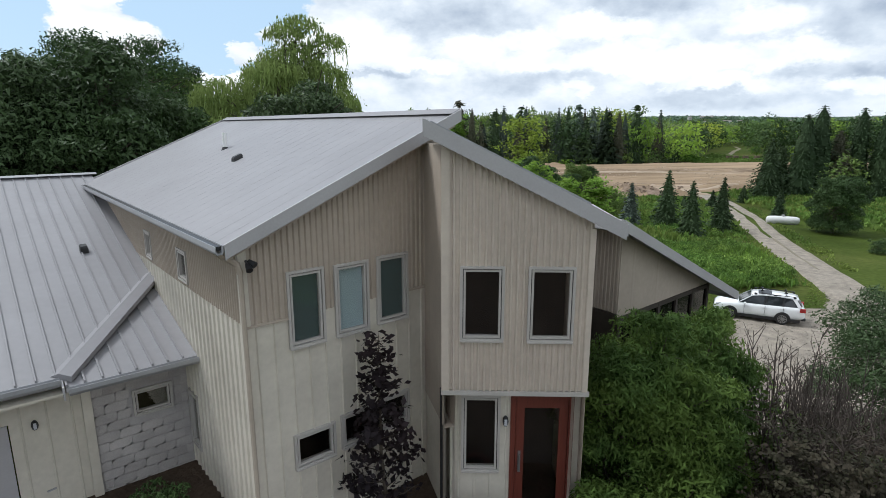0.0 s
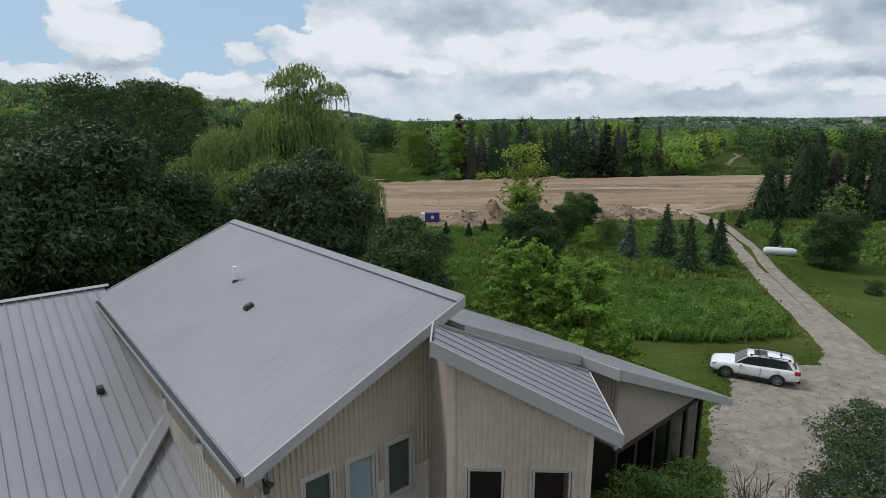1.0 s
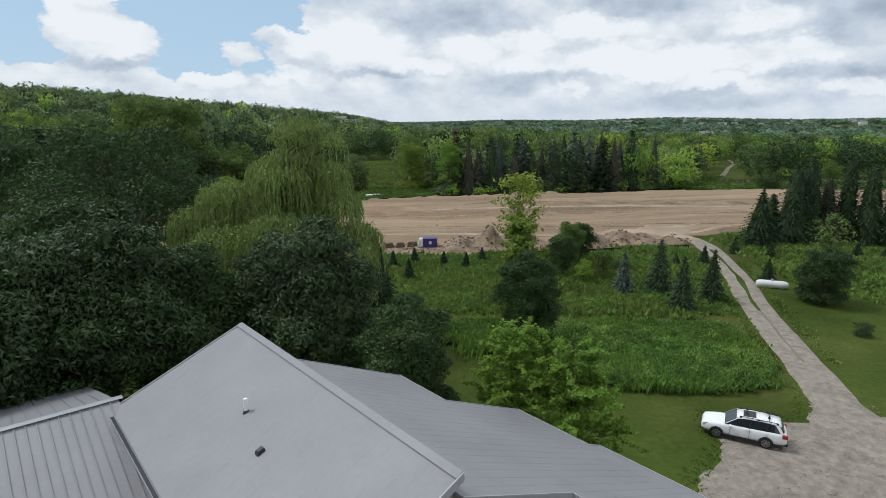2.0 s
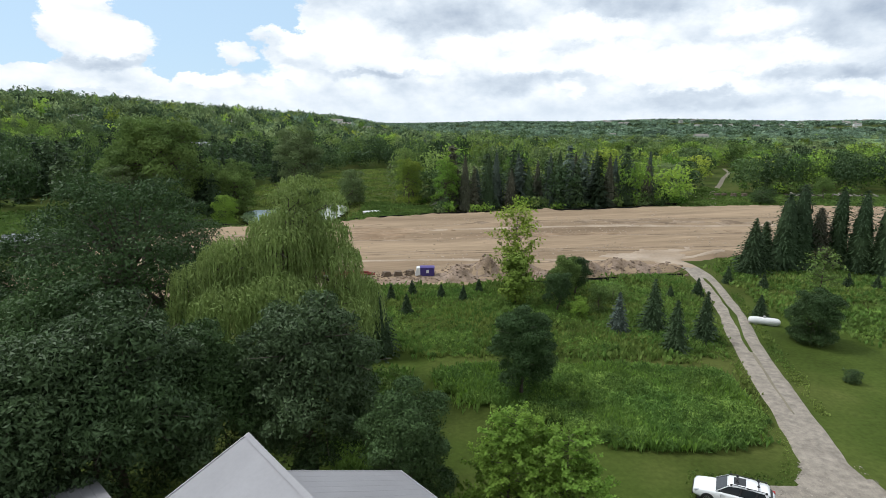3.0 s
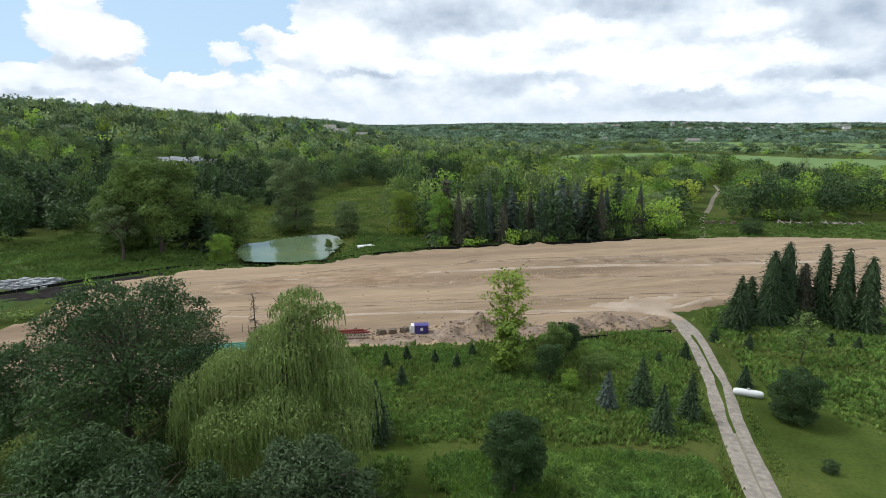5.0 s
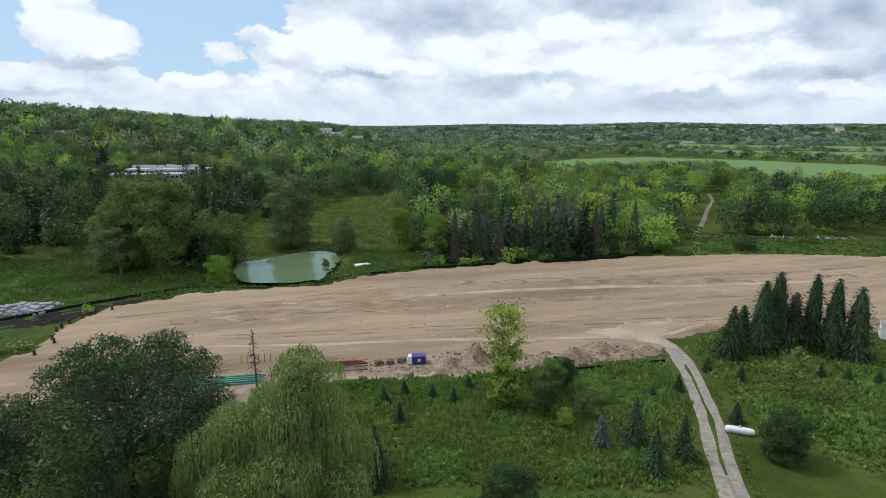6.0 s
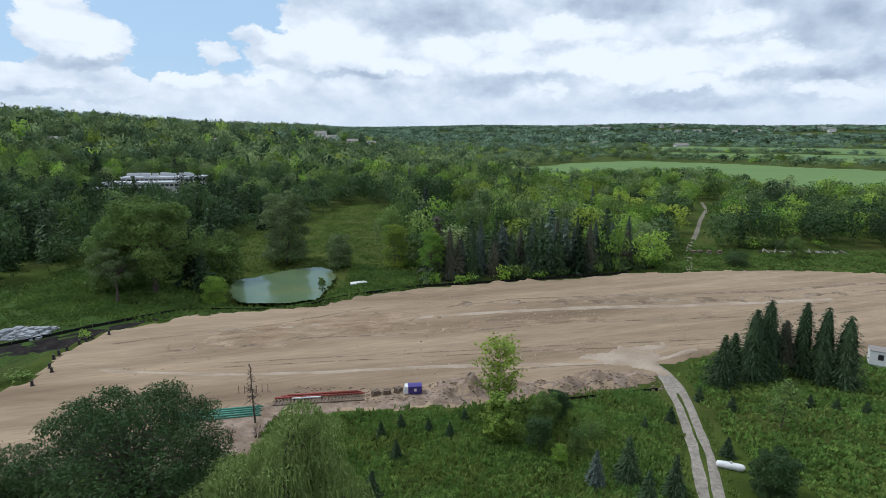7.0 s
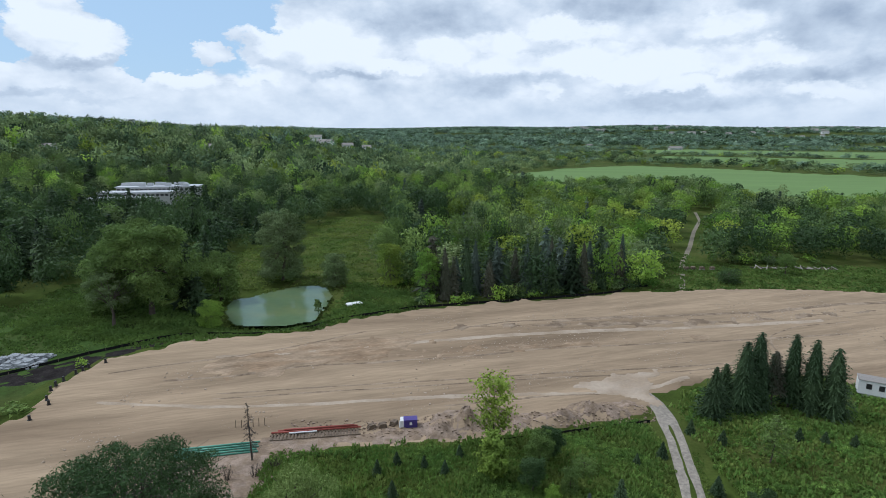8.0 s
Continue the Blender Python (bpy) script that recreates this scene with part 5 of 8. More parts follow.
def broadleaf(name, x, y, top, r, leaves, size, material, label, category="tree", seed=1, clumps=16, low=0.28, trunk=0.3, fill=0.32, core=True, z0=None, group="", squash=1.0, long=1.5, droop=0.0):
    """A broadleaved tree: bent trunk, limbs to many uneven clumps, and a crown of leaf sprays."""
    rng = np.random.default_rng(seed)
    z0 = hz(x, y) if z0 is None else z0
    h = top - z0
    cz, ch = z0 + h * (0.5 + low * 0.5), h * (1 - low) * 0.5
    blobs, tips = [], []
    clumps = int(clumps * 1.35)
    for k in range(clumps):
        a = 2.39996 * k + rng.random() * 0.9
        e = -0.75 + 1.7 * (k + 0.5) / clumps + 0.13 * rng.standard_normal()
        e = max(-0.8, min(0.98, e))
        ring = math.sqrt(max(0.0, 1 - min(1, abs(e)) ** 2.2))
        q = 0.62 + 0.24 * rng.random()
        c = (x + math.cos(a) * ring * r * q, y + math.sin(a) * ring * r * q * squash, cz + e * ch * 0.78)
        br = r * (0.25 + 0.17 * rng.random()) * min(1.0, (20 / clumps) ** 0.45)
        blobs.append((*c, br, br, min(br * 0.85, ch * 0.6)))
        tips.append(c)
    if low < 0.03:
        for k in range(9):
            a = k * math.tau / 9 + rng.random() * 0.4
            br = r * (0.30 + 0.10 * rng.random())
            blobs.append((x + math.cos(a) * r * 0.55, y + math.sin(a) * r * 0.55 * squash, z0 + min(h * 0.14, br * 0.9), br, br, br * 0.8))
    over = max(b[2] + b[5] for b in blobs) - top
    reach = max(math.hypot(b[0] - x, b[1] - y) + b[3] for b in blobs) / r
    blobs = [(x + (b[0] - x) / reach, y + (b[1] - y) / reach, b[2] - over * max(0, (b[2] - z0) / h), b[3] / reach ** 0.5, b[4] / reach ** 0.5, b[5]) for b in blobs]
    tips = [b[:3] for b in blobs]
    if core:
        blobs.append((x, y, cz - over * 0.5, r * 0.70, r * 0.70 * squash, ch * 0.76))
    tree = thing(name, label, category, group=group)
    g = Geo()
    limbs(g, (x, y, z0 - 0.15), (x + 0.1 * r * rng.normal(), y, z0 + h * 0.72), trunk, tips, rng)
    part("trunk", g, M_BARK, tree, smooth=True)
    fine = list(blobs) + [blobs[-1]] * 3 if core else []
    for b in blobs:
        for _ in range(6):
            d = rng.standard_normal(3)
            d[2] = abs(d[2]) * 0.9 - 0.15
            out = np.array([b[0] - x, b[1] - y, 0.6 * (b[2] - cz)])
            d = d / np.linalg.norm(d) + 0.7 * out / (np.linalg.norm(out) + 1e-6)
            d /= np.linalg.norm(d)
            q = b[3] * (0.34 + 0.22 * rng.random())
            fine.append((b[0] + d[0] * b[3] * 0.8, b[1] + d[1] * b[4] * 0.8, b[2] + d[2] * b[5] * 0.8, q, q, q * 0.75))
    v = blob_leaves(fine, int(leaves * 3.6), size * 0.47, rng, fill, 0.3, long, 0.55, droop)
    v = v.reshape(-1, 4, 3)[:, :3].reshape(-1, 3)
    ob = new("crown", mesh_np("crown", v, np.arange(len(v)).reshape(-1, 3), [material]))
    ob.parent = tree
    return tree


def conifer_quads(h, r, rng, levels=16, arms=11, sprays=5, size=0.5, bare=0.06, full=0.85):
    """Needle sprays of a spruce standing at the origin."""
    pos, nrm, tip, wide = [], [], [], []
    for i in range(levels):
        f = (i + 0.5 * rng.random()) / levels
        z = h * (bare + (1 - bare) * f)
        R = r * (1 - f) ** full + 0.02 * r
        m = max(4, int(arms * (1 - 0.6 * f)))
        tier = z
        for k in range(m):
            z = min(0.975 * h, tier + h * rng.normal(0, 0.45) * (1 - f) / levels)
            a = math.tau * (k + rng.random() * 0.7) / m + i * 1.3
            Rk = R * (0.5 + 0.68 * rng.random() ** 0.8)
            ca, sa = math.cos(a), math.sin(a)
            n = max(2, int(sprays * (0.4 + 0.6 * (1 - f))))
            for j in range(n):
                g = (j + 0.75) / n
                p = np.array([ca * Rk * g, sa * Rk * g, z - 0.30 * Rk * g * g + 0.10 * Rk * g])
                d = np.array([ca + 0.5 * rng.normal(), sa + 0.5 * rng.normal(), -0.35 + 0.2 * rng.normal()])
                pos.append(p)
                tip.append(d / np.linalg.norm(d))
                wide.append(size * (0.8 + 0.5 * rng.random()) * (0.7 + 0.3 * (1 - f)))
    pos, tip, wide = np.array(pos), np.array(tip), np.array(wide)[:, None]
    up = np.array([0, 0, 1.0]) + 0.45 * rng.standard_normal(pos.shape)
    b = np.cross(tip, up)
    b /= np.linalg.norm(b, axis=1)[:, None] + 1e-9
    v = np.stack([pos - tip * wide * 0.7, pos + b * wide * 0.42, pos + tip * wide * 0.9, pos - b * wide * 0.42], 1)
    # shaded inner boughs close round the stem
    inner = []
    for i in range(9):
        f0, f1 = i / 9, (i + 1) / 9
        for k in range(8):
            a0, a1 = math.tau * (k + 0.5 * (i % 2)) / 8, math.tau * (k + 1 + 0.5 * (i % 2)) / 8
            q0, q1 = (r * 0.60 * (1 - f) ** full * (0.85 + 0.3 * rng.random()) for f in (f0, f1))
            z0_, z1_ = h * (bare + (1 - bare) * f0 * 0.97), h * (bare + (1 - bare) * f1 * 0.97)
            inner.append([(q0 * math.cos(a0), q0 * math.sin(a0), z0_), (q0 * math.cos(a1), q0 * math.sin(a1), z0_), (q1 * math.cos(a1), q1 * math.sin(a1), z1_), (q1 * math.cos(a0), q1 * math.sin(a0), z1_)])
    v = np.concatenate([v, np.array(inner)])
    return v.reshape(-1, 3)


def conifer(name, x, y, h, r, material, label, seed=1, levels=16, arms=11, sprays=5, size=0.5, bare=0.06, full=0.85, group="", category="tree"):
    rng = np.random.default_rng(seed)
    z0 = hz(x, y)
    tree = thing(name, label, category, pose(x, y, z0), group)
    g = Geo()
    g.tube((0, 0, -0.1), (0, 0, h * 0.55), 0.017 * h, 0.010 * h, 7, caps=False)
    g.tube((0, 0, h * 0.55), (0, 0, h * 0.99), 0.010 * h, 0.002 * h, 6, caps=False)
    part("trunk", g, M_BARK, tree)
    ob = new("crown", quad_mesh("crown", conifer_quads(h, r, rng, levels, arms, sprays, size, bare, full), material))
    ob.parent = tree
    return tree


def willow(x, y, top, r, seed=3):
    rng = np.random.default_rng(seed)
    z0 = hz(x, y)
    tree = thing("willow_tree", "large weeping willow with long yellow-green hanging strands", "tree")
    blobs, tips = [], []
    spots = [(0.22, 0.1, 0.90, 0.20), (0.14, 0.0, 0.87, 0.17), (0.46, 0.1, 0.84, 0.17), (0.15, 0.0, 0.78, 0.24), (-0.04, 0.1, 0.73, 0.24), (0.4, 0.05, 0.72, 0.24), (0.2, 0.2, 0.81, 0.20), (0.12, -0.2, 0.71, 0.24), (-0.35, -0.1, 0.64, 0.28), (0.50, 0.0, 0.62, 0.24), (-0.66, -0.1, 0.54, 0.26), (-0.55, 0.3, 0.56, 0.26),
             (0.1, 0.4, 0.62, 0.32), (0.15, -0.45, 0.52, 0.32), (-0.25, -0.5, 0.48, 0.32), (0.62, 0.2, 0.46, 0.26), (0.62, -0.25, 0.42, 0.26), (-0.8, 0.05, 0.40, 0.24), (-0.1, 0.05, 0.55, 0.4)]
    for a, b, c, q in spots:
        p = (x + a * r, y + b * r, z0 + (top - z0) * c)
        blobs.append((*p, q * r, q * r, q * r * 0.62))
        tips.append(p)
    g = Geo()
    limbs(g, (x, y, z0 - 0.2), (x + 0.6, y, z0 + (top - z0) * 0.75), 0.5, tips, rng)
    part("trunk", g, M_BARK, tree, smooth=True)
    # strands: each starts on a clump and hangs down
    B = np.array(blobs)
    out = []
    n = 5600
    pick = rng.choice(len(B), n, p=B[:, 3] ** 2 / (B[:, 3] ** 2).sum())
    for k in pick:
        d = rng.standard_normal(3)
        d /= np.linalg.norm(d)
        d[2] = abs(d[2]) * 0.9
        p = B[k, :3] + d * B[k, 3:] * (0.8 + 0.25 * rng.random())
        high = (p[2] - z0) / (top - z0)
        if high > 0.80 and rng.random() < 0.55:
            continue
        length = (1.6 + 3.2 * rng.random()) * (0.6 + 0.8 * (1 - high)) * (0.42 if high > 0.85 else 1.0)
        sway = rng.normal(0, 0.07, 2) + d[:2] * 0.14
        m = max(3, int(length / 0.34))
        i = np.arange(m)[:, None] / m
        q = p + np.concatenate([sway * np.sqrt(i) * length * 0.6, 0.35 * np.sin(i * 2.2) - i * length], 1)
        out.append(q)
    pos = np.concatenate(out)
    m = len(pos)
    tipd = np.array([0, 0, -1.0]) + 0.28 * rng.standard_normal((m, 3))
    tipd /= np.linalg.norm(tipd, axis=1)[:, None]
    b = np.cross(tipd, rng.standard_normal((m, 3)))
    b /= np.linalg.norm(b, axis=1)[:, None]
    s = (0.8 + 0.5 * rng.random(m))[:, None]
    v = np.stack([pos - tipd * 0.22 * s, pos + b * 0.046 * s, pos + tipd * 0.30 * s, pos - b * 0.046 * s], 1).reshape(-1, 3)
    v2 = np.concatenate([blob_leaves(blobs[3:], 15000, 0.10, rng, 0.4, 0.1, 3.0, 0.8, 1.5), blob_leaves(blobs[:3], 1600, 0.10, rng, 0.6, 0.3, 3.0, 0.8, 1.0)])
    ob = new("crown", quad_mesh("crown", np.concatenate([v, v2]), L_WILLOW))
    ob.parent = tree
    return tree


def bare_shrub(x, y, h, r, seed, stems=16, name="bare_shrub", label="leafless grey-brown shrub with upright twigs", material=None):
    rng = np.random.default_rng(seed)
    z0 = hz(x, y)
    sh = thing(name, label, "shrub")
    for k in range(stems):
        g = Geo()
        a = math.tau * rng.random()
        q = r * math.sqrt(rng.random())
        p0 = Vector((x + 0.25 * q * math.cos(a), y + 0.25 * q * math.sin(a), z0 - 0.05))
        p2 = Vector((x + q * math.cos(a), y + q * math.sin(a), z0 + h * (0.65 + 0.35 * rng.random())))
        p1 = p0.lerp(p2, 0.5) + Vector((rng.normal(0, 0.1), rng.normal(0, 0.1), 0.1))
        g.tube(p0, p1, 0.030, 0.020, 5, caps=False)
        g.tube(p1, p2, 0.020, 0.006, 5, caps=False)
        for _ in range(9):
            f = 0.25 + 0.7 * rng.random()
            s = p1.lerp(p2, f) if rng.random() > 0.35 else p0.lerp(p1, f)
            e = s + Vector((rng.normal(0, 0.22), rng.normal(0, 0.22), 0.15 + 0.45 * rng.random()))
            g.tube(s, e, 0.010, 0.004, 4, caps=False)
            for _ in range(2):
                w = s.lerp(e, 0.4 + 0.5 * rng.random())
                g.tube(w, w + Vector((rng.normal(0, 0.12), rng.normal(0, 0.12), 0.22 * rng.random() + 0.05)), 0.006, 0.003, 3, caps=False)
        part("stem", g, material or M_BARE, sh)
    return sh


def twig_tree(name, x, y, top, r, branches, leaves, size, material, label, seed, low=0.1, trunk=0.1, taper=0.8, rise=0.8, z0=None):
    """A young tree: a thin leader, rising branches with side twigs, and single leaves scattered along them."""
    rng = np.random.default_rng(seed)
    z0 = hz(x, y) if z0 is None else z0
    h = top - z0
    tree = thing(name, label, "tree")
    g = Geo()
    bend = rng.normal(0, 0.05 * r, (6, 2)).cumsum(0)
    spine = [Vector((x + bend[i][0], y + bend[i][1], z0 - 0.1 + (h + 0.1) * i / 5)) for i in range(6)]
    for i in range(5):
        g.tube(spine[i], spine[i + 1], trunk * (1 - 0.19 * i), trunk * (1 - 0.19 * (i + 1)), 7, caps=False)
    part("trunk", g, M_BARK, tree, smooth=True)
    g = Geo()
    pos = []
    for k in range(branches):
        f = low + (0.97 - low) * ((k + rng.random()) / branches) ** 0.9
        s = spine[min(4, int(f * 5))].lerp(spine[min(5, int(f * 5) + 1)], f * 5 - int(f * 5))
        a = 2.39996 * k + 0.5 * rng.standard_normal()
        shape = min(1.0, 0.55 + f / max(0.05, 0.32) * 0.45) * (1 - f) ** taper if f > 0.1 else 0.75
        ln = r * (0.30 + shape) * (0.75 + 0.4 * rng.random())
        ln = min(ln, r * 1.05)
        up = rise * (0.5 + 0.6 * rng.random())
        e = s + Vector((math.cos(a) * ln, math.sin(a) * ln, up * ln * 0.75))
        e.z = min(e.z, z0 + h * 1.0)
        mid = s.lerp(e, 0.5) + Vector((rng.normal(0, 0.06), rng.normal(0, 0.06), -0.05)) * ln
        ra = max(0.006, trunk * 0.32 * (1 - 0.7 * f))
        g.tube(s, mid, ra, ra * 0.7, 5, caps=False)
        g.tube(mid, e, ra * 0.7, ra * 0.25, 4, caps=False)
        lines = [(mid, e, 0.5)]
        for _ in range(4):
            w = (s.lerp(mid, 0.4 + 0.6 * rng.random()) if rng.random() < 0.4 else mid.lerp(e, rng.random()))
            q = w + Vector((rng.normal(0, 1), rng.normal(0, 1), 0.45 * rng.normal() + 0.25 * rise)) * ln * 0.30
            g.tube(w, q, ra * 0.4, ra * 0.15, 3, caps=False)
            lines.append((w, q, 1.0))
        weight = np.array([(b - a_).length * w for a_, b, w in lines])
        n = int(leaves * (0.55 + 0.45 * ln / r) * (0.35 if f > 0.9 else 1.0))
        pick = rng.choice(len(lines), n, p=weight / weight.sum())
        for j in pick:
            a_, b, _w = lines[j]
            p = a_.lerp(b, 0.1 + 0.95 * rng.random())
            pos.append((p.x, p.y, p.z))
    part("branch", g, M_BARK, tree)
    pos = np.array(pos)
    pos += rng.normal(0, 1, pos.shape) * size * np.array([0.75, 0.75, 0.6])
    out = pos - np.array([x, y, z0 + h * 0.45])
    out = out / (np.linalg.norm(out, axis=1)[:, None] + 1e-6) + np.array([0, 0, 0.5])
    v = leaf_quads(pos, out, np.full(len(pos), size), rng, 1.45, 0.7)
    ob = new("crown", quad_mesh("crown", v, material))
    ob.parent = tree
    return tree


# large trees behind the house and in the meadow
broadleaf("oak_tree", -30.2, 49, 19.2, 11.0, 20000, 0.50, L_OAK, "broad dark oak with a clumped crown beside the bare soil", seed=2, clumps=46, low=0.02, trunk=0.5)
broadleaf("oak_tree", -44, 46, 15.0, 7.4, 9000, 0.46, L_OAK, "dark oak at the edge of the grove", seed=22, clumps=16, low=0.1, trunk=0.4)
broadleaf("dark_tree", -17.2, 25.5, 15.3, 5.6, 14500, 0.44, L_DARK, "dense dark-leaved tree close behind the wing roof", seed=5, clumps=24, low=0.08, trunk=0.42)
broadleaf("dark_tree", -22.5, 30.5, 14.8, 5.6, 10500, 0.46, L_OAK, "dense dark-leaved tree in the grove", seed=6, clumps=20, low=0.08, trunk=0.42)
broadleaf("dark_tree", -21.0, 20.8, 14.8, 5.0, 10500, 0.42, L_DARK, "dense dark-leaved tree close behind the wing roof", seed=7, clumps=18, low=0.05, trunk=0.36)
broadleaf("dark_tree", -14.5, 29.5, 12.4, 4.2, 8000, 0.42, L_OAK, "dark-leaved tree in the grove", seed=8, clumps=16, low=0.05, trunk=0.32)
broadleaf("round_oak_tree", -8.6, 31.5, 13.7, 5.2, 14500, 0.43, L_DARK, "rounded dark tree with silvery leaf edges behind the house", seed=9, clumps=36, low=0.05, trunk=0.4)
broadleaf("garden_tree", -2.3, 26.0, 10.6, 2.8, 14000, 0.27, L_OAK, "dark green garden tree beside the rear roof", seed=10, clumps=14, low=0.1, trunk=0.2)
twig_tree("birch_tree", 2.9, 25.6, 9.7, 2.3, 95, 330, 0.105, L_BRIGHT, "fresh yellow-green young tree with fluttering leaves", 11, low=0.08, trunk=0.11, taper=0.75, rise=0.7)
twig_tree("birch_tree", 5.6, 24.6, 9.0, 2.6, 95, 330, 0.105, L_BRIGHT, "fresh yellow-green young tree with fluttering leaves", 12, low=0.08, trunk=0.11, taper=0.7, rise=0.7)
broadleaf("maple_tree", 6.1, 44.3, 8.9, 3.0, 14000, 0.30, L_OAK, "dense round young maple standing in the weeds", seed=13, clumps=22, fill=0.35, low=0.06, trunk=0.18)
twig_tree("young_poplar", 9.4, 79.0, 12.4, 2.9, 60, 52, 0.28, L_YELLOW, "slender light-green poplar at the rim of the soil", 14, low=0.05, trunk=0.13, taper=0.3, rise=1.5)
twig_tree("young_poplar", 8.6, 70.5, 7.2, 2.1, 50, 90, 0.26, L_YELLOW, "slender yellow-green sapling in the meadow", 15, low=0.03, trunk=0.09, taper=0.7, rise=1.4)
broadleaf("hedge_tree", 15.4, 72.5, 6.8, 2.5, 4500, 0.3, L_MID, "dark bushy small tree in the meadow", seed=16, clumps=12, low=0.05, trunk=0.14)
broadleaf("hedge_tree", 17.2, 74.5, 6.4, 2.3, 3800, 0.3, L_OAK, "dark bushy small tree in the meadow", seed=17, clumps=12, low=0.05, trunk=0.14)
broadleaf("hedge_tree", 13.3, 67.2, 6.0, 2.1, 3600, 0.28, L_OAK, "dark bushy small tree in the meadow", seed=55, clumps=12, low=0.03, trunk=0.12)
broadleaf("bush", 15.6, 64.6, 3.6, 1.3, 1300, 0.26, L_BRIGHT, "light green bush in the meadow", "bush", 18, 8, 0.0, 0.06)
broadleaf("bush", 18.6, 67.5, 4.4, 1.5, 1600, 0.26, L_MID, "green bush in the meadow", "bush", 19, 8, 0.0, 0.07)
broadleaf("bush", 21.5, 71.5, 3.2, 2.2, 1700, 0.26, L_MID, "low spreading green bush in the meadow", "bush", 20, 9, 0.0, 0.06)
broadleaf("dense_bush", 39.4, 58.2, 6.4, 3.0, 9000, 0.3, L_OAK, "dense dark rounded bush beside the tank", "bush", 21, 18, 0.0, 0.14)
broadleaf("low_shrub", 37.0, 48.3, 1.9, 0.95, 700, 0.18, L_DARK, "small dark shrub on the lawn", "shrub", 23, 6, 0.0, 0.04)
broadleaf("far_meadow_tree", -49.0, 178.0, 24.0, 8.6, 6500, 1.0, L_GREY, "tall grey-green poplar beside the pond", seed=24, clumps=30, low=0.0, trunk=0.5)
broadleaf("far_meadow_tree", -30.9, 171.3, 11.0, 5.0, 2000, 0.8, L_GREY, "small grey-green tree beside the pond", seed=25, clumps=12, low=0.02, trunk=0.3)
broadleaf("pond_bush", -55.8, 134.5, 7.6, 3.5, 2600, 0.42, L_BRIGHT, "round bright-green bush on the pond bank", "bush", 26, 12, 0.0, 0.12)
broadleaf("pond_sapling", -30.9, 144.6, 4.2, 1.3, 600, 0.4, L_MID, "small sapling at the water's edge", "tree", 27, 6, 0.05, 0.08)
broadleaf("far_grove_tree", -74, 142, 26.5, 12.5, 7500, 1.15, L_MID, "large spreading green tree beyond the ditch", seed=28, clumps=26, low=0.04, trunk=0.7)
broadleaf("far_grove_tree", -86, 146, 20.0, 9.0, 4000, 1.1, L_MID, "spreading green tree beyond the ditch", seed=29, clumps=18, low=0.02, trunk=0.6)
broadleaf("far_grove_tree", -62, 158, 15.0, 7.0, 3200, 0.95, L_MID, "rounded green tree behind the pond", seed=30, clumps=16, low=0.02, trunk=0.5)
broadleaf("far_grove_tree", -79.6, 134, 14.5, 6.0, 2200, 0.6, L_GREY, "thin grey-green tree with bare lower boughs", seed=31, clumps=12, low=0.35, trunk=0.4, core=False)
broadleaf("clearing_tree", 118.9, 180, 8.5, 3.6, 1500, 0.5, L_MID, "small round tree in the clearing", seed=32, clumps=10, low=0.05, trunk=0.2)
broadleaf("clearing_bush", 94.3, 170, 6.0, 4.2, 1500, 0.5, L_OAK, "dark low bush in the clearing", "bush", 33, 10, 0.0, 0.2)
twig_tree("thin_tree", 49.7, 73.6, 7.8, 2.4, 46, 26, 0.24, L_MID, "thin half-bare tree in the weeds", 34, low=0.2, trunk=0.12, taper=0.5, rise=0.8)
willow(-14.2, 44.0, 20.6, 9.2)

# plants round the house
broadleaf("garden_shrub", 4.25, 10.3, 7.55, 2.2, 12500, 0.15, L_BUSH, "large leafy green shrub in front of the porch", "shrub", 40, 30, 0.0, 0.12, z0=3.0, fill=0.75, long=2.0, droop=1.2)
broadleaf("garden_shrub", 5.6, 11.2, 7.5, 1.7, 8500, 0.15, L_BUSH, "tall leafy green shrub beside the porch screens", "shrub", 45, 22, 0.0, 0.1, z0=2.8, fill=0.75, long=2.0, droop=1.2)
broadleaf("garden_shrub", 4.0, 8.1, 5.6, 1.8, 8000, 0.15, L_BUSH, "leafy green shrub on the bank", "shrub", 41, 20, 0.0, 0.1, z0=3.0, fill=0.75, long=2.0, droop=1.2)
for k, (x, y, h, r) in enumerate(((7.4, 8.8, 1.9, 0.6), (8.8, 9.4, 1.7, 0.55), (9.9, 8.8, 1.8, 0.6), (9.4, 11.4, 2.0, 0.5), (6.9, 10.8, 2.6, 0.6))):
    twig_tree("sprout", x, y, hz(x, y) + h, r, 18, 22, 0.12, L_BUSH, "green leafy sprout among the bare twigs", 70 + k, low=0.1, trunk=0.025, taper=0.4, rise=1.4)
broadleaf("yard_tree", 13.6, 15.3, 6.5, 2.9, 15000, 0.17, L_DARK, "dark dense shrub at the gravel yard", "shrub", 42, 16, 0.0, 0.14)
twig_tree("purple_tree", -0.95, 8.72, 7.75, 0.70, 50, 38, 0.095, L_PURPLE, "narrow dark purple-leaved tree against the wall", 43, low=0.04, trunk=0.05, taper=1.3, rise=0.9)
broadleaf("foundation_bush", -5.0, 8.1, 5.0, 0.85, 1700, 0.13, L_OAK, "clipped dark green bush at the wall", "bush", 44, 8, 0.0, 0.06)
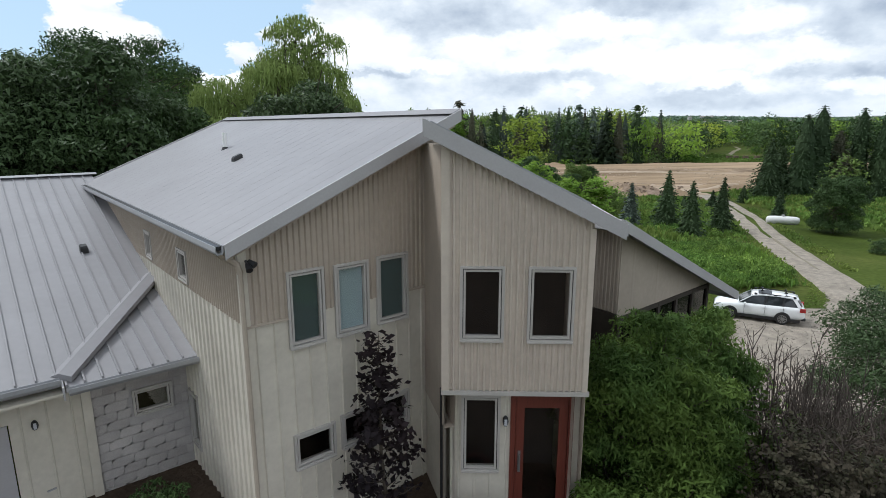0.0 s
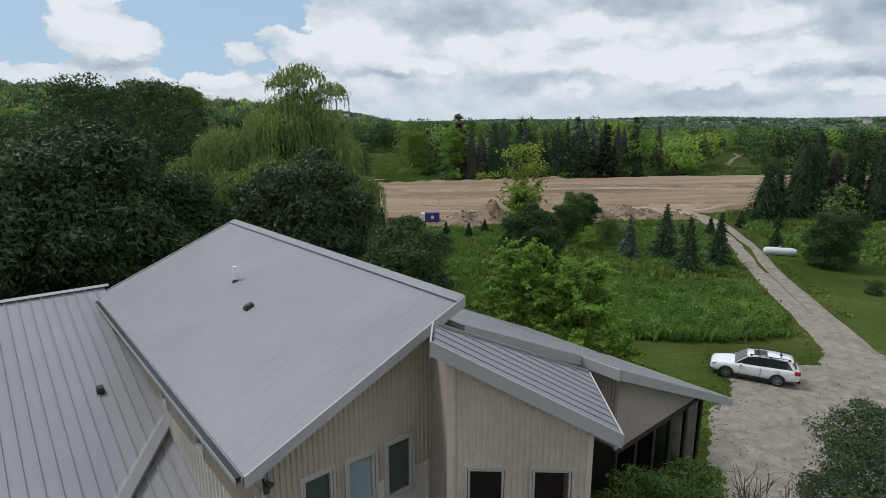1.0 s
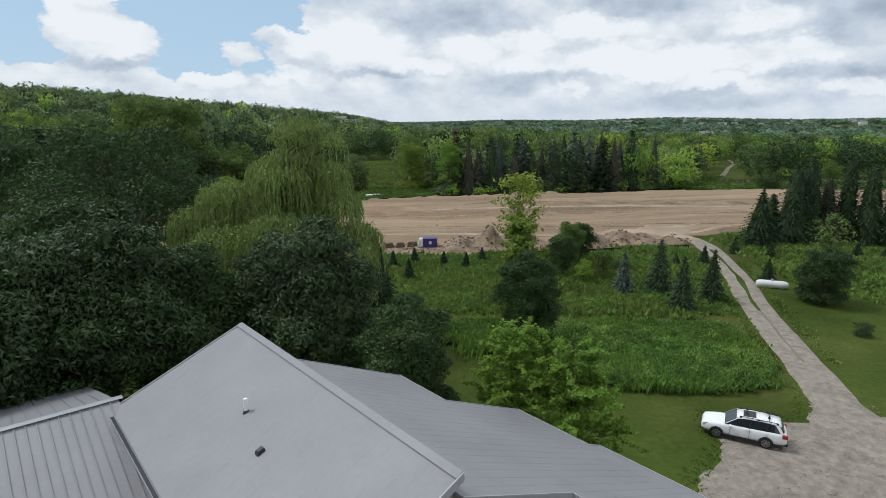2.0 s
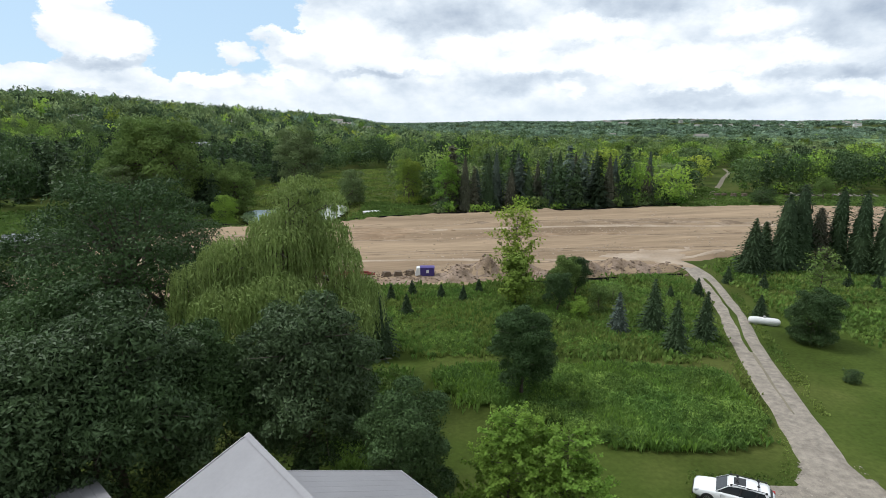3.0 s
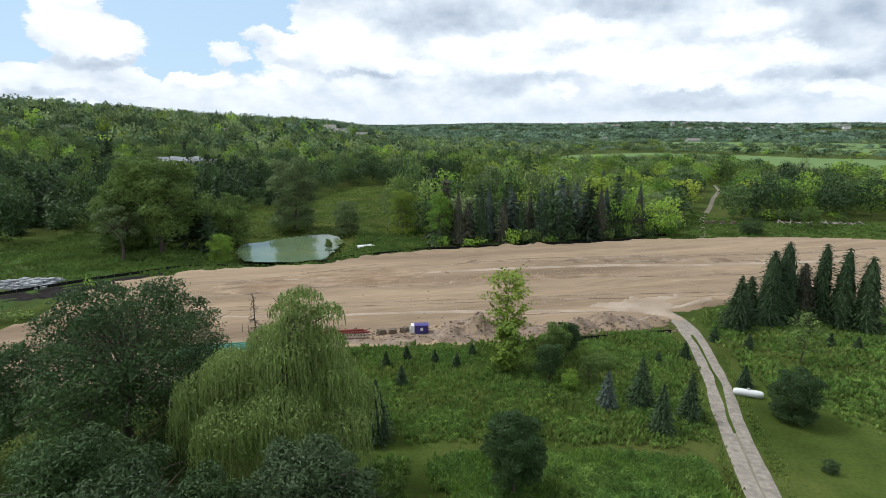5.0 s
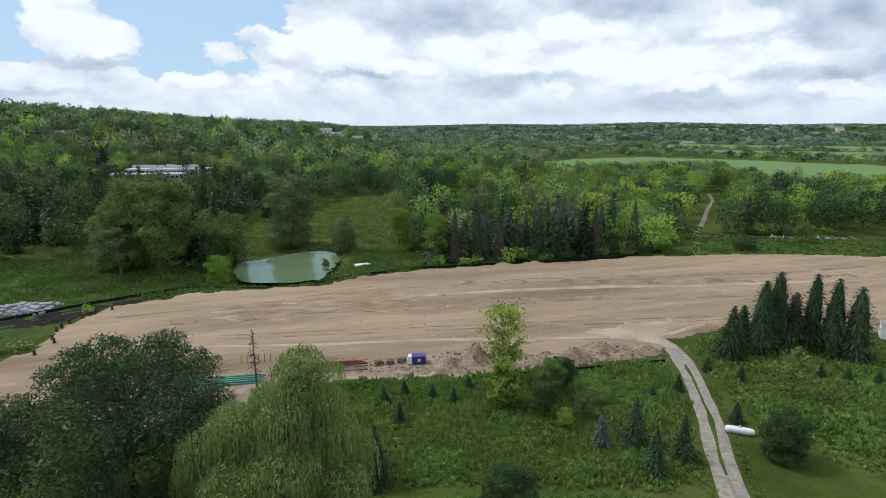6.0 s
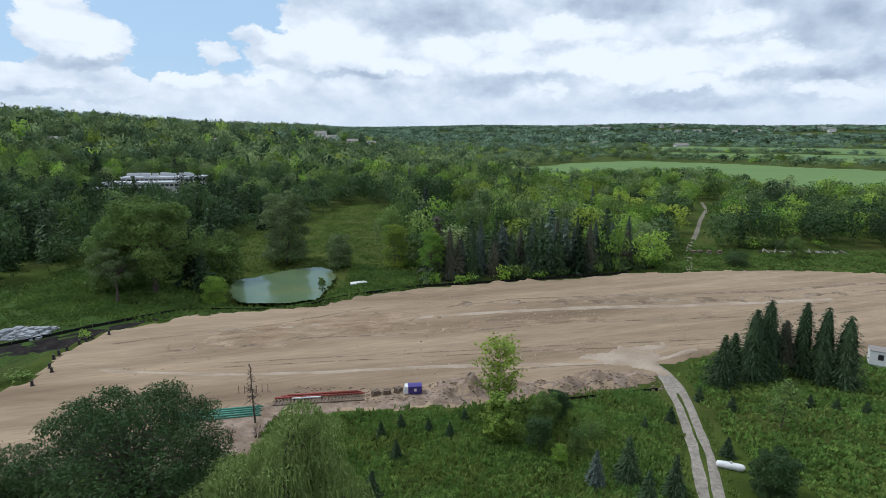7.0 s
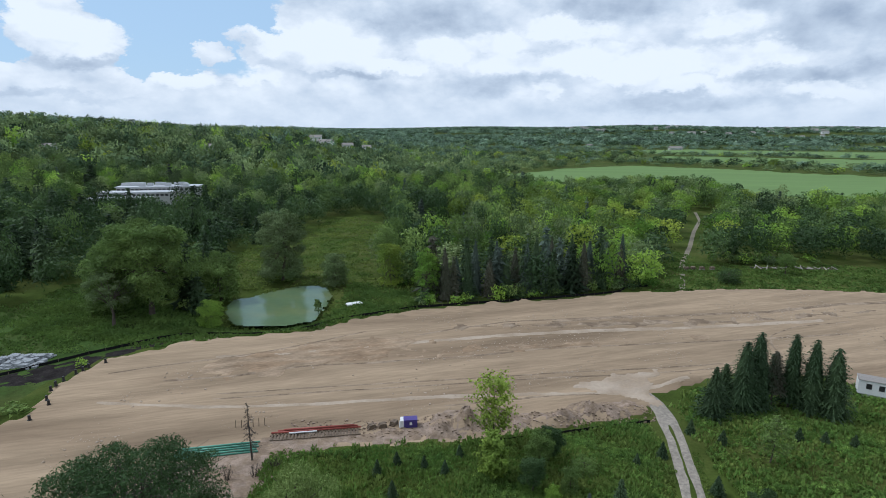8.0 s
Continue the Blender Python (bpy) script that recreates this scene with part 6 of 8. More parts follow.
for k, (x, y, h, r) in enumerate(((8.6, 13.0, 3.6, 1.2), (9.6, 13.8, 3.4, 1.1), (7.9, 11.6, 3.9, 1.2), (9.9, 12.2, 3.2, 1.2), (8.9, 10.8, 3.4, 1.2), (7.2, 10.2, 3.0, 1.1), (8.2, 9.0, 2.8, 1.2), (9.8, 9.8, 2.8, 1.2), (6.8, 8.4, 2.4, 1.1))):
    bare_shrub(x, y, h * 1.2, r, 60 + k, 16 if k < 5 else 26)

for k, (x, y, h, r) in enumerate(((6.2, 8.0, 2.3, 1.0), (7.6, 7.8, 2.2, 1.1), (9.0, 8.4, 2.4, 1.1), (10.4, 9.4, 2.4, 1.1), (8.4, 10.0, 2.6, 1.0), (10.6, 11.0, 2.6, 1.0))):
    twig_tree("dry_shrub", x, y, hz(x, y) + h, r, 60, 70, 0.055, L_DRY, "brown shrub with withered leaves beside the gravel", 90 + k, low=0.04, trunk=0.04, taper=0.35, rise=1.5)

# spruces
for k, (x, y, h, r, m, lab) in enumerate((
        (19.0, 60.3, 5.1, 1.35, L_BLUE, "young blue-grey spruce in the meadow"), (23.2, 61.2, 6.4, 1.9, L_CONIFER, "young dark spruce in the meadow"),
        (23.4, 55.2, 5.8, 1.65, L_CONIFER, "young dark spruce in the meadow"), (27.7, 58.0, 5.9, 1.6, L_CONIFER, "young dark spruce in the meadow"),
        (-8.1, 71.8, 2.5, 0.8, L_CONIFER, "small dark spruce near the soil bank"), (-5.4, 73.7, 2.5, 0.85, L_CONIFER, "small dark spruce near the soil bank"),
        (-1.4, 73.1, 2.2, 0.7, L_CONIFER, "small dark spruce near the soil bank"), (1.6, 71.7, 2.4, 0.75, L_CONIFER, "small dark spruce near the soil bank"),
        (3.9, 76.1, 2.1, 0.7, L_CONIFER, "small dark spruce near the soil bank"), (-5.6, 66.7, 2.7, 0.9, L_CONIFER, "small dark spruce near the soil bank"),
        (-9.9, 54.0, 6.6, 1.9, L_CONIFER, "slim dark spruce beside the willow"), (-7.2, 53.6, 7.0, 2.1, L_CONIFER, "slim dark spruce beside the willow"),
        (29.9, 73.5, 2.0, 0.7, L_CONIFER, "small dark spruce near the drive"), (34.5, 75.5, 2.6, 0.9, L_CONIFER, "small dark spruce near the drive"),
        (38.4, 66.6, 2.9, 1.1, L_CONIFER, "small dark spruce near the tank"), (41.8, 82.0, 2.6, 0.9, L_CONIFER, "small dark spruce near the drive"),
        (45.5, 79.0, 2.4, 0.9, L_CONIFER, "small dark spruce in the weeds"), (58, 79.5, 2.4, 0.9, L_CONIFER, "small dark spruce in the weeds"), (61.5, 78.5, 2.2, 0.9, L_CONIFER, "small dark spruce in the weeds"),
        (65.5, 77.5, 2.2, 0.9, L_CONIFER, "small dark spruce in the weeds"))):
    conifer("spruce_tree", x, y, h, r, m, lab, 100 + k, levels=30, arms=20, sprays=8, size=0.06 * h ** 0.6 + 0.06, group="young spruces in the meadow")
for k, (x, y, h, r, m, full, bare) in enumerate((
        (48.2, 87.6, 9.2, 3.5, L_CONIFER, 0.8, 0.02), (54.2, 89.5, 13.0, 3.5, L_CONIFER, 0.5, 0.03), (57.0, 90.5, 14.4, 3.6, L_CONIFER, 0.5, 0.03), (60.4, 91.0, 10.5, 2.2, L_BROWN, 0.5, 0.3),
        (63.2, 90.4, 14.0, 2.3, L_CONIFER, 0.4, 0.1), (65.8, 88.8, 13.6, 3.2, L_CONIFER, 0.55, 0.03), (68.6, 87.2, 12.6, 3.5, L_CONIFER, 0.55, 0.03), (52.0, 91.5, 8.0, 2.4, L_CONIFER, 0.6, 0.05))):
    conifer("tall_spruce_tree", x, y, h, r, m, "tall dark spruce in a clump beside the bare soil" if m is L_CONIFER else "thin browning spruce in the clump", 140 + k, levels=40, arms=21, sprays=13, size=0.29, bare=bare, full=full, group="spruces beside the soil")

# row of spruces at the edge of the woods
row_rng = random.Random(21)
for k in range(21):
    x = 1.0 + 60.5 * (k + row_rng.uniform(-0.25, 0.25)) / 20
    y = 148.5 + 0.235 * x + (5.0 if k % 2 else 10.5) + row_rng.uniform(-1, 1)
    m = (L_CONIFER, L_BROWN, L_BLUE, L_CONIFER, L_BLUE, L_BROWN, L_BLUE)[k % 7]
    lab = {L_CONIFER: "tall dark green spruce at the edge of the woods", L_BLUE: "tall blue-grey spruce at the edge of the woods", L_BROWN: "thin browning spruce at the edge of the woods"}[m]
    conifer("edge_spruce_tree", x, y, row_rng.uniform(12.0, 17.0), row_rng.uniform(2.7, 3.6), m, lab, 180 + k, levels=30, arms=15, sprays=8, size=0.42, bare=0.03, full=0.75, group="spruces along the wood")
broadleaf("edge_tree", -13.3, 170.0, 14.6, 5.0, 3000, 0.62, L_YELLOW, "bright yellow-green tree standing before the dark woods", seed=52, clumps=16, low=0.02, trunk=0.3)
broadleaf("edge_tree", -1.2, 156.0, 16.0, 4.2, 2600, 0.62, L_BRIGHT, "bright green tree beside the spruce row", seed=53, clumps=16, low=0.02, trunk=0.3)
broadleaf("edge_tree", -14.5, 182.0, 17.0, 5.5, 2600, 0.7, L_MID, "leafy green tree at the meadow's edge", seed=54, clumps=16, low=0.02, trunk=0.3)

# dead conifer with bare boughs
def dead_tree(x, y, h):
    rng = np.random.default_rng(9)
    t = thing("dead_tree", "dead bare conifer with drooping grey boughs", "tree")
    z0 = hz(x, y)
    g = Geo()
    g.tube((x, y, z0 - 0.1), (x - 0.2, y, z0 + h), 0.16, 0.03, 7)
    part("trunk", g, M_BARK, t)
    g = Geo()
    for k in range(70):
        f = 0.2 + 0.78 * rng.random()
        a = math.tau * rng.random()
        ln = 2.1 * (1.1 - f)
        p = Vector((x - 0.2 * f, y, z0 + h * f))
        e = p + Vector((math.cos(a) * ln, math.sin(a) * ln, -0.25 * ln + 0.2 * rng.normal()))
        g.tube(p, e, 0.035, 0.01, 4, caps=False)
        for _ in range(3):
            w = p.lerp(e, 0.3 + 0.6 * rng.random())
            g.tube(w, w + Vector((rng.normal(0, 0.2), rng.normal(0, 0.2), -0.25)), 0.015, 0.006, 3, caps=False)
    part("boughs", g, M_BARE, t)


dead_tree(-27.0, 75.5, 9.5)
for k, (x, y, h, q) in enumerate(((-29.0, 70.5, 2.0, 1.4), (-25.5, 71.5, 1.7, 1.2), (-23.0, 73.5, 1.5, 1.2), (-32.5, 69.0, 1.8, 1.3))):
    bare_shrub(x, y, h, q, 400 + k, 14, "dry_brush", "heap of dry grey brush beside the rubble")


# ---- woods ----
def woods():
    rng = np.random.default_rng(77)
    mats = [L_MID, L_OAK, L_GREY, L_BRIGHT, L_YELLOW, L_CONIFER, L_BLUE, L_BROWN, L_HILL_HAZE, L_SLOPE_HAZE, L_SLOPE_DARK_HAZE]

    def three(v):
        return v.reshape(-1, 4, 3)[:, :3].reshape(-1, 3) * np.array([1.0, 1.0, 1.0])

    def crown(n, size, seed, clumps=9, tall=2.1):
        r = np.random.default_rng(seed)
        blobs = []
        for k in range(clumps):
            a, e = 2.4 * k + r.random(), -0.75 + 1.65 * (k + 0.5) / clumps
            ring = math.sqrt(max(0, 1 - e * e))
            br = 0.36 + 0.18 * r.random()
            e2 = e + 0.12 * r.standard_normal()
            blobs.append((math.cos(a) * ring * 0.62, math.sin(a) * ring * 0.62, tall * (0.52 + 0.38 * e2), br, br, min(br * 0.85, tall * 0.3)))
        blobs.append((0, 0, 0.45 * tall, 0.7, 0.7, 0.40 * tall))
        v = three(blob_leaves(blobs, n, size, r, 0.2, 0.3, 1.2, 0.38))
        v[:, 2] /= tall
        return v

    near = [crown(560, 0.165, 200 + i, 13) for i in range(10)]
    farc = [crown(96, 0.33, 220 + i, 7, 1.3) for i in range(8)]
    clump = [crown(36, 0.5, 240 + i, 6, 0.9) for i in range(6)]
    spruce = [three(conifer_quads(1.0, 0.26, np.random.default_rng(260 + i), 16, 10, 4, 0.105, 0.03, 0.8)) for i in range(4)]

    def grid(y0, y1, step):
        xs, ys = [], []
        y = y0
        while y < y1:
            half = 0.86 * y + 40
            x = np.arange(-half, half, step) + rng.uniform(-0.42, 0.42, len(np.arange(-half, half, step))) * step
            xs.append(x)
            ys.append(y + rng.uniform(-0.42, 0.42, len(x)) * step)
            y += step
        return np.concatenate(xs), np.concatenate(ys)

    def keep(x, y, margin=0.0):
        ok = np.ones(len(x), bool)
        for poly in OPEN:
            ok &= ~inside(x, y, poly)
        for (ax, ay), (bx, by) in zip(TRAIL, TRAIL[1:]):
            d = np.array([bx - ax, by - ay], float)
            t = np.clip(((x - ax) * d[0] + (y - ay) * d[1]) / (d @ d), 0, 1)
            ok &= np.hypot(x - ax - t * d[0], y - ay - t * d[1]) > 6.5
        # nothing nearer than the far rim of the soil strip
        far = np.interp(x, [p[0] for p in DIRT_FAR[::-1]], [p[1] for p in DIRT_FAR[::-1]])
        ok &= y > far + 3
        ok &= ~inside(x, y, [(-225, 880), (-90, 860), (-85, 1045), (-230, 1050)])
        ok &= ~inside(x, y, [(-226, 314), (-140, 314), (-140, 400), (-228, 404)])
        return ok

    def emit(name, label, x, y, h, r, templ, kind):
        vs, idx, tones = [], [], []
        z = height(x, y)
        for i in range(len(x)):
            T = templ[i]
            tones.append(np.full(len(T) // 3, max(-1, min(1, rng.normal(0, 0.62)))))
            a = rng.random() * math.tau
            c, s = math.cos(a), math.sin(a)
            v = np.empty_like(T)
            v[:, 0] = x[i] + r[i] * (T[:, 0] * c - T[:, 1] * s)
            v[:, 1] = y[i] + r[i] * (T[:, 0] * s + T[:, 1] * c)
            v[:, 2] = z[i] + h[i] * T[:, 2]
            vs.append(v)
            idx.append(np.full(len(T) // 3, kind[i]))
        vs = np.concatenate(vs)
        me = mesh_np(name, vs, np.arange(len(vs)).reshape(-1, 3), mats, np.concatenate(idx), np.concatenate(tones))
        tagged(new(name, me), label, "woods", kind="stuff")

    # near woods
    x, y = grid(100, 470, 9.6)
    k = keep(x, y)
    x, y = x[k], y[k]
    n = len(x)
    belt = ripple(x / 26, y / 26, 4.0)
    # left woods get darker leaf kinds in place of a cloud's shadow
    shady = (x < 5) & (y < 340)
    # yellow-green trees, spread wider to imitate sunlit crowns
    yellow = np.exp(-(((x - 95) / 75) ** 2 + ((y - 285) / 75) ** 2))
    p = rng.random(n)
    kind = np.where(p < 0.44, 0, np.where(p < 0.58, 1, np.where(p < 0.80, 2, 3)))
    kind = np.where(shady & (kind >= 2) & (rng.random(n) < 0.75), 0, kind)
    kind = np.where(shady & (rng.random(n) < 0.45), 1, kind)
    kind = np.where((belt > 0.35) & (rng.random(n) < np.where(x > 20, 0.25, 0.6)), 1, kind)
    kind = np.where(rng.random(n) < yellow * 0.75, np.where(rng.random(n) < 0.5, 4, 3), kind)
    line = (y < np.interp(x, [-4, 15, 38, 57, 66], [145, 149, 154, 160, 161]) + 24) & (x > -2) & (x < 64)
    dusk = line & (rng.random(n) < 0.8)
    kind = np.where(dusk, rng.choice([5, 6, 6, 7, 5], n), kind)
    stray = (rng.random(n) < 0.05) & ~dusk
    kind = np.where(stray, rng.choice([5, 6], n), kind)
    # dark trees at the left, made more numerous to imitate cloud shade
    dark_left = (x < -62) & (y < 270 - 0.35 * x) & (rng.random(n) < 0.85)
    kind = np.where(dark_left, rng.choice([1, 1, 5], n), kind)
    grove = (x > 100) & (y > 192) & (y < 275)
    kind = np.where(grove & (rng.random(n) < 0.75), 1, kind)
    con = (kind >= 5) & (kind <= 7)
    h = np.where(con, rng.uniform(11, 19, n), rng.uniform(7.5, 18.5, n))
    h = np.where((x > 60) & ~dusk, rng.uniform(8, 13, n), h)
    h = np.where((x > 60) & (y > 290), rng.uniform(9.5, 15, n), h)
    h = np.where(grove, rng.uniform(9, 14.5, n), h)
    r = np.where(con, h * rng.uniform(0.9, 1.25, n), rng.uniform(3.9, 7.2, n))
    templ = [spruce[rng.integers(4)] if c else near[rng.integers(10)] for c in con]
    emit("woods", "mixed green woodland of leafy trees and spruces beyond the soil", x, y, h, r, templ, kind)
    # low undergrowth along the wood's edge
    m = 900
    ex = rng.uniform(-150, 150, m)
    ey = np.interp(ex, [q[0] for q in DIRT_FAR[::-1]], [q[1] for q in DIRT_FAR[::-1]]) + rng.uniform(3, 40, m)
    kk = keep(ex, ey)
    ex, ey = ex[kk], ey[kk]
    m = len(ex)
    emit("undergrowth", "low leafy undergrowth along the edge of the woods", ex, ey, rng.uniform(1.6, 4.2, m), rng.uniform(1.4, 3.0, m), [farc[rng.integers(8)] for _ in range(m)], rng.choice([0, 2, 3, 1], m))

    # middle distance
    x, y = grid(470, 1500, 14.0)
    k = keep(x, y)
    plain = (x > 60) & (y > 560) & (rng.random(len(x)) < 0.45 + 0.35 * (ripple(x / 60, y / 25, 2.0) < 0))
    k &= ~plain
    x, y = x[k], y[k]
    n = len(x)
    # leaf kinds with painted haze, more of them with distance
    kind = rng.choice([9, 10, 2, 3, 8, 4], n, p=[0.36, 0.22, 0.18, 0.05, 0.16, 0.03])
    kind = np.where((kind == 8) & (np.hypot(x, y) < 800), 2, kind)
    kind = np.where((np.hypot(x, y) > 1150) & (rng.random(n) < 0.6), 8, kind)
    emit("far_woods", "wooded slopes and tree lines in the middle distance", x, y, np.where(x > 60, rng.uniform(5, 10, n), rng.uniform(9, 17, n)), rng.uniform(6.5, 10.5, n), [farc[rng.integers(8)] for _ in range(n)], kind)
    # far hills
    x, y = grid(1500, 4300, 37)
    k = keep(x, y)
    k &= ~((x > 0) & (ripple(x / 210, y / 90, 1.0) > 0.32))
    x, y = x[k], y[k]
    n = len(x)
    # hills mostly in the palest painted-haze leaves
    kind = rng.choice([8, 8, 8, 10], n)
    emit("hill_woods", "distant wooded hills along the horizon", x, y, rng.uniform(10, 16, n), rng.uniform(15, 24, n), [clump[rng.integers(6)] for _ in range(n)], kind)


woods()


# ---- meadow grass and weeds ----
WEED_BED = [(-1.5, 48), (0, 45), (3, 43), (8, 41), (11, 38.2), (15, 37), (19, 36.4), (22, 38), (24.6, 41), (25.4, 46), (25.0, 49), (20, 50.5), (10, 51), (2, 50.5)]
MEADOW_NEAR = [(-11, 60), (-6.5, 57), (-3.0, 53.5), (4, 54), (12, 53.5), (20, 53), (25.4, 52), (28.0, 56), (29.6, 61), (32.0, 68), (34.4, 76), (35.8, 83), (35.2, 86), (26, 83.8), (15, 81.8), (6, 79.4), (-6, 78.4), (-14, 77.4), (-25, 76.8), (-24, 66), (-16, 60)]
MEADOW_RIGHT = [(41, 66), (44, 60), (50, 54), (64, 48), (100, 46), (110, 60), (110, 86), (84, 93), (80, 99), (72, 101), (61, 101.5), (50, 97.5), (46, 94), (43.5, 88), (42.5, 80), (41, 72)]
TUFT_LEFT = [(-9, 44), (-5.2, 50), (-4.2, 46), (-4.4, 40), (-3.6, 34), (-8, 33)]


def tufts(name, poly, count, hlo, hhi, wide, material, label, seed, blades=4, category="grass", clump=0.0, spread=0.8):
    rng = np.random.default_rng(seed)
    px, py = [p[0] for p in poly], [p[1] for p in poly]
    x = rng.uniform(min(px), max(px), count * 4)
    y = rng.uniform(min(py), max(py), count * 4)
    k = inside(x + spread * (ripple(x, y, 1.0) + rng.normal(0, 1, len(x))), y + spread * (ripple(y, x, 2.0) + rng.normal(0, 1, len(x))), poly)
    if clump:
        k &= rng.random(len(x)) < 0.55 + clump * ripple(x * 0.7, y * 0.7, 3.0)
    x, y = x[k][:count], y[k][:count]
    n = len(x)
    z = height(x, y)
    vs = []
    tall = 0.75 + 0.35 * ripple(x * 0.5, y * 0.5, 6.0)
    for b in range(blades):
        a = rng.uniform(0, math.tau, n)
        h = rng.uniform(hlo, hhi, n) * tall
        lean = rng.uniform(0.1, 0.6, n) * h
        w = wide * rng.uniform(0.6, 1.4, n)
        ox, oy = rng.normal(0, wide, n), rng.normal(0, wide, n)
        base = np.stack([x + ox, y + oy, z - 0.03], 1)
        tip = base + np.stack([np.cos(a) * lean, np.sin(a) * lean, h], 1)
        side = np.stack([-np.sin(a) * w, np.cos(a) * w, np.zeros(n)], 1)
        mid = base * 0.45 + tip * 0.55 + np.stack([np.zeros(n), np.zeros(n), 0.12 * h], 1)
        vs.append(np.stack([base, mid + side, tip, mid - side], 1))
    v = np.concatenate(vs).reshape(-1, 3)
    tagged(new(name, quad_mesh(name, v, material)), label, category, kind="stuff")


tufts("weeds", WEED_BED, 7000, 0.5, 1.15, 0.075, L_WEED, "dense bed of tall leafy green weeds", 301, 4, "weeds", 0.3)
tufts("weed_leaves", WEED_BED, 4000, 0.6, 1.1, 0.09, L_BRIGHT, "lighter leafy tops among the weeds", 311, 2, "weeds", 0.9)
tufts("meadow_grass", MEADOW_NEAR, 14000, 0.4, 1.0, 0.13, L_GRASS, "tall rough meadow grass with weeds", 302, 4, "grass", 0.3)
tufts("weeds", MEADOW_NEAR, 3500, 0.6, 1.2, 0.13, L_WEED, "patches of tall green weeds in the meadow", 303, 4, "weeds", 0.9)
tufts("meadow_grass", MEADOW_RIGHT, 11000, 0.4, 0.9, 0.18, L_GRASS, "tall rough meadow grass beyond the drive", 304, 3, "grass", 0.3)
tufts("weeds", MEADOW_RIGHT, 3500, 0.6, 1.1, 0.15, L_WEED, "patches of tall green weeds beyond the drive", 305, 3, "weeds", 0.9)
tufts("meadow_grass", TUFT_LEFT, 2500, 0.4, 0.9, 0.14, L_WEED, "rough grass under the garden trees", 306, 4, "grass", 0.3)
tufts("bank_grass", [(-62, 119), (-49, 125), (-28, 131), (-18, 139), (-4, 147), (-5, 160), (-25, 175), (-28, 150), (-30, 136), (-42, 132), (-56, 137), (-62, 142), (-90, 160), (-110, 150), (-100, 128), (-80, 124)], 9000, 0.4, 1.1, 0.3, L_BANK, "rough grass on the pond bank", 307, 3, "grass", 0.4)
LEA_GRASS = [(-160, 124), (-160, 150), (-114, 150), (-113, 172), (-99, 163), (-62, 142), (-52, 128), (-66, 125), (-80, 118), (-92, 112), (-110, 104), (-140, 100)]
tufts("bank_grass", LEA_GRASS, 7000, 0.3, 0.9, 0.28, L_BANK, "rough grass over the dark green meadow", 331, 3, "grass", 0.6)
tufts("bank_grass", MEADOW, 7000, 0.3, 0.8, 0.30, L_GRASS, "rough grass over the pond meadow", 332, 3, "grass", 0.6)
tufts("bank_grass", CLEARING, 5000, 0.3, 0.9, 0.35, L_BANK, "rough grass in the clearing", 308, 3, "grass", 0.5)
tufts("lawn_weeds", [(3.0, 12.5), (9.4, 20), (9.0, 26), (2.0, 22)], 1500, 0.2, 0.6, 0.1, L_WEED, "loose weeds on the bank below the porch", 309, 4, "weeds", 0.3)
def weed_clumps(poly, count, lo, hi, leaves, size, material, label, seed, patchy=0.0):
    """Bushy weeds: low mounds of broad leaves, each mound a plant of its own tone."""
    rng = np.random.default_rng(seed)
    px, py = [p[0] for p in poly], [p[1] for p in poly]
    x, y = rng.uniform(min(px), max(px), count * 5), rng.uniform(min(py), max(py), count * 5)
    k = inside(x + rng.normal(0, 0.5, len(x)), y + rng.normal(0, 0.5, len(x)), poly)
    if patchy:
        k &= ripple(x * 0.42, y * 0.6, seed) + rng.normal(0, 0.25, len(x)) > patchy
    x, y = x[k][:count], y[k][:count]
    z = height(x, y)
    vs, tones = [], []
    swell = 0.8 + 0.4 * ripple(x * 0.8, y * 1.1, 2.0)
    for i in range(len(x)):
        q = (lo + (hi - lo) * rng.random()) * swell[i]
        wide = q * (0.55 + 0.35 * rng.random())
        vs.append(blob_leaves([(x[i], y[i], z[i] + q * 0.45, wide, wide, q * 0.6)], leaves, size, rng, 0.6, 0.15, 2.4, 0.9, -1.4))
        tones.append(np.full(leaves, np.clip(rng.normal(0, 0.5), -1, 1)))
    v = np.concatenate(vs).reshape(-1, 4, 3)[:, :3].reshape(-1, 3)
    me = mesh_np("weed_clumps", v, np.arange(len(v)).reshape(-1, 3), [material], None, np.concatenate(tones))
    tagged(new("weed_clumps", me), label, "weeds", kind="stuff")


weed_clumps(WEED_BED, 2100, 0.55, 1.2, 84, 0.13, L_WEED, "dense broad-leaved weeds standing in uneven clumps", 341)
weed_clumps(MEADOW_NEAR, 2400, 0.35, 0.9, 46, 0.13, L_WEED, "broad-leaved weeds in drifts across the meadow", 342, 0.05)
weed_clumps(MEADOW_RIGHT, 2600, 0.4, 1.0, 42, 0.15, L_WEED, "broad-leaved weeds in drifts beyond the drive", 343, 0.05)
weed_clumps(TUFT_LEFT, 260, 0.4, 0.9, 26, 0.2, L_MID, "low leafy growth under the garden trees", 344)
VERGE = [((34.9, 75.5), (33.0, 68), (30.7, 60.6), (28.4, 52), (27.0, 46.4), (25.0, 40)), ((39.8, 76.5), (38.0, 69.4), (35.7, 62), (33.3, 53.2), (31.8, 47.4), (30.2, 42))]
for k, line in enumerate(VERGE):
    sign = -0.55 if k == 0 else 0.55
    tufts("verge_grass", [(a - 0.5 + sign * 0.4, b) for a, b in line] + [(a + 0.5 + sign * 0.4, b) for a, b in line[::-1]], 2600, 0.12, 0.4, 0.07, L_GRASS, "ragged grass along the edge of the drive", 320 + k, 4, "grass", 0.5, 0.18)
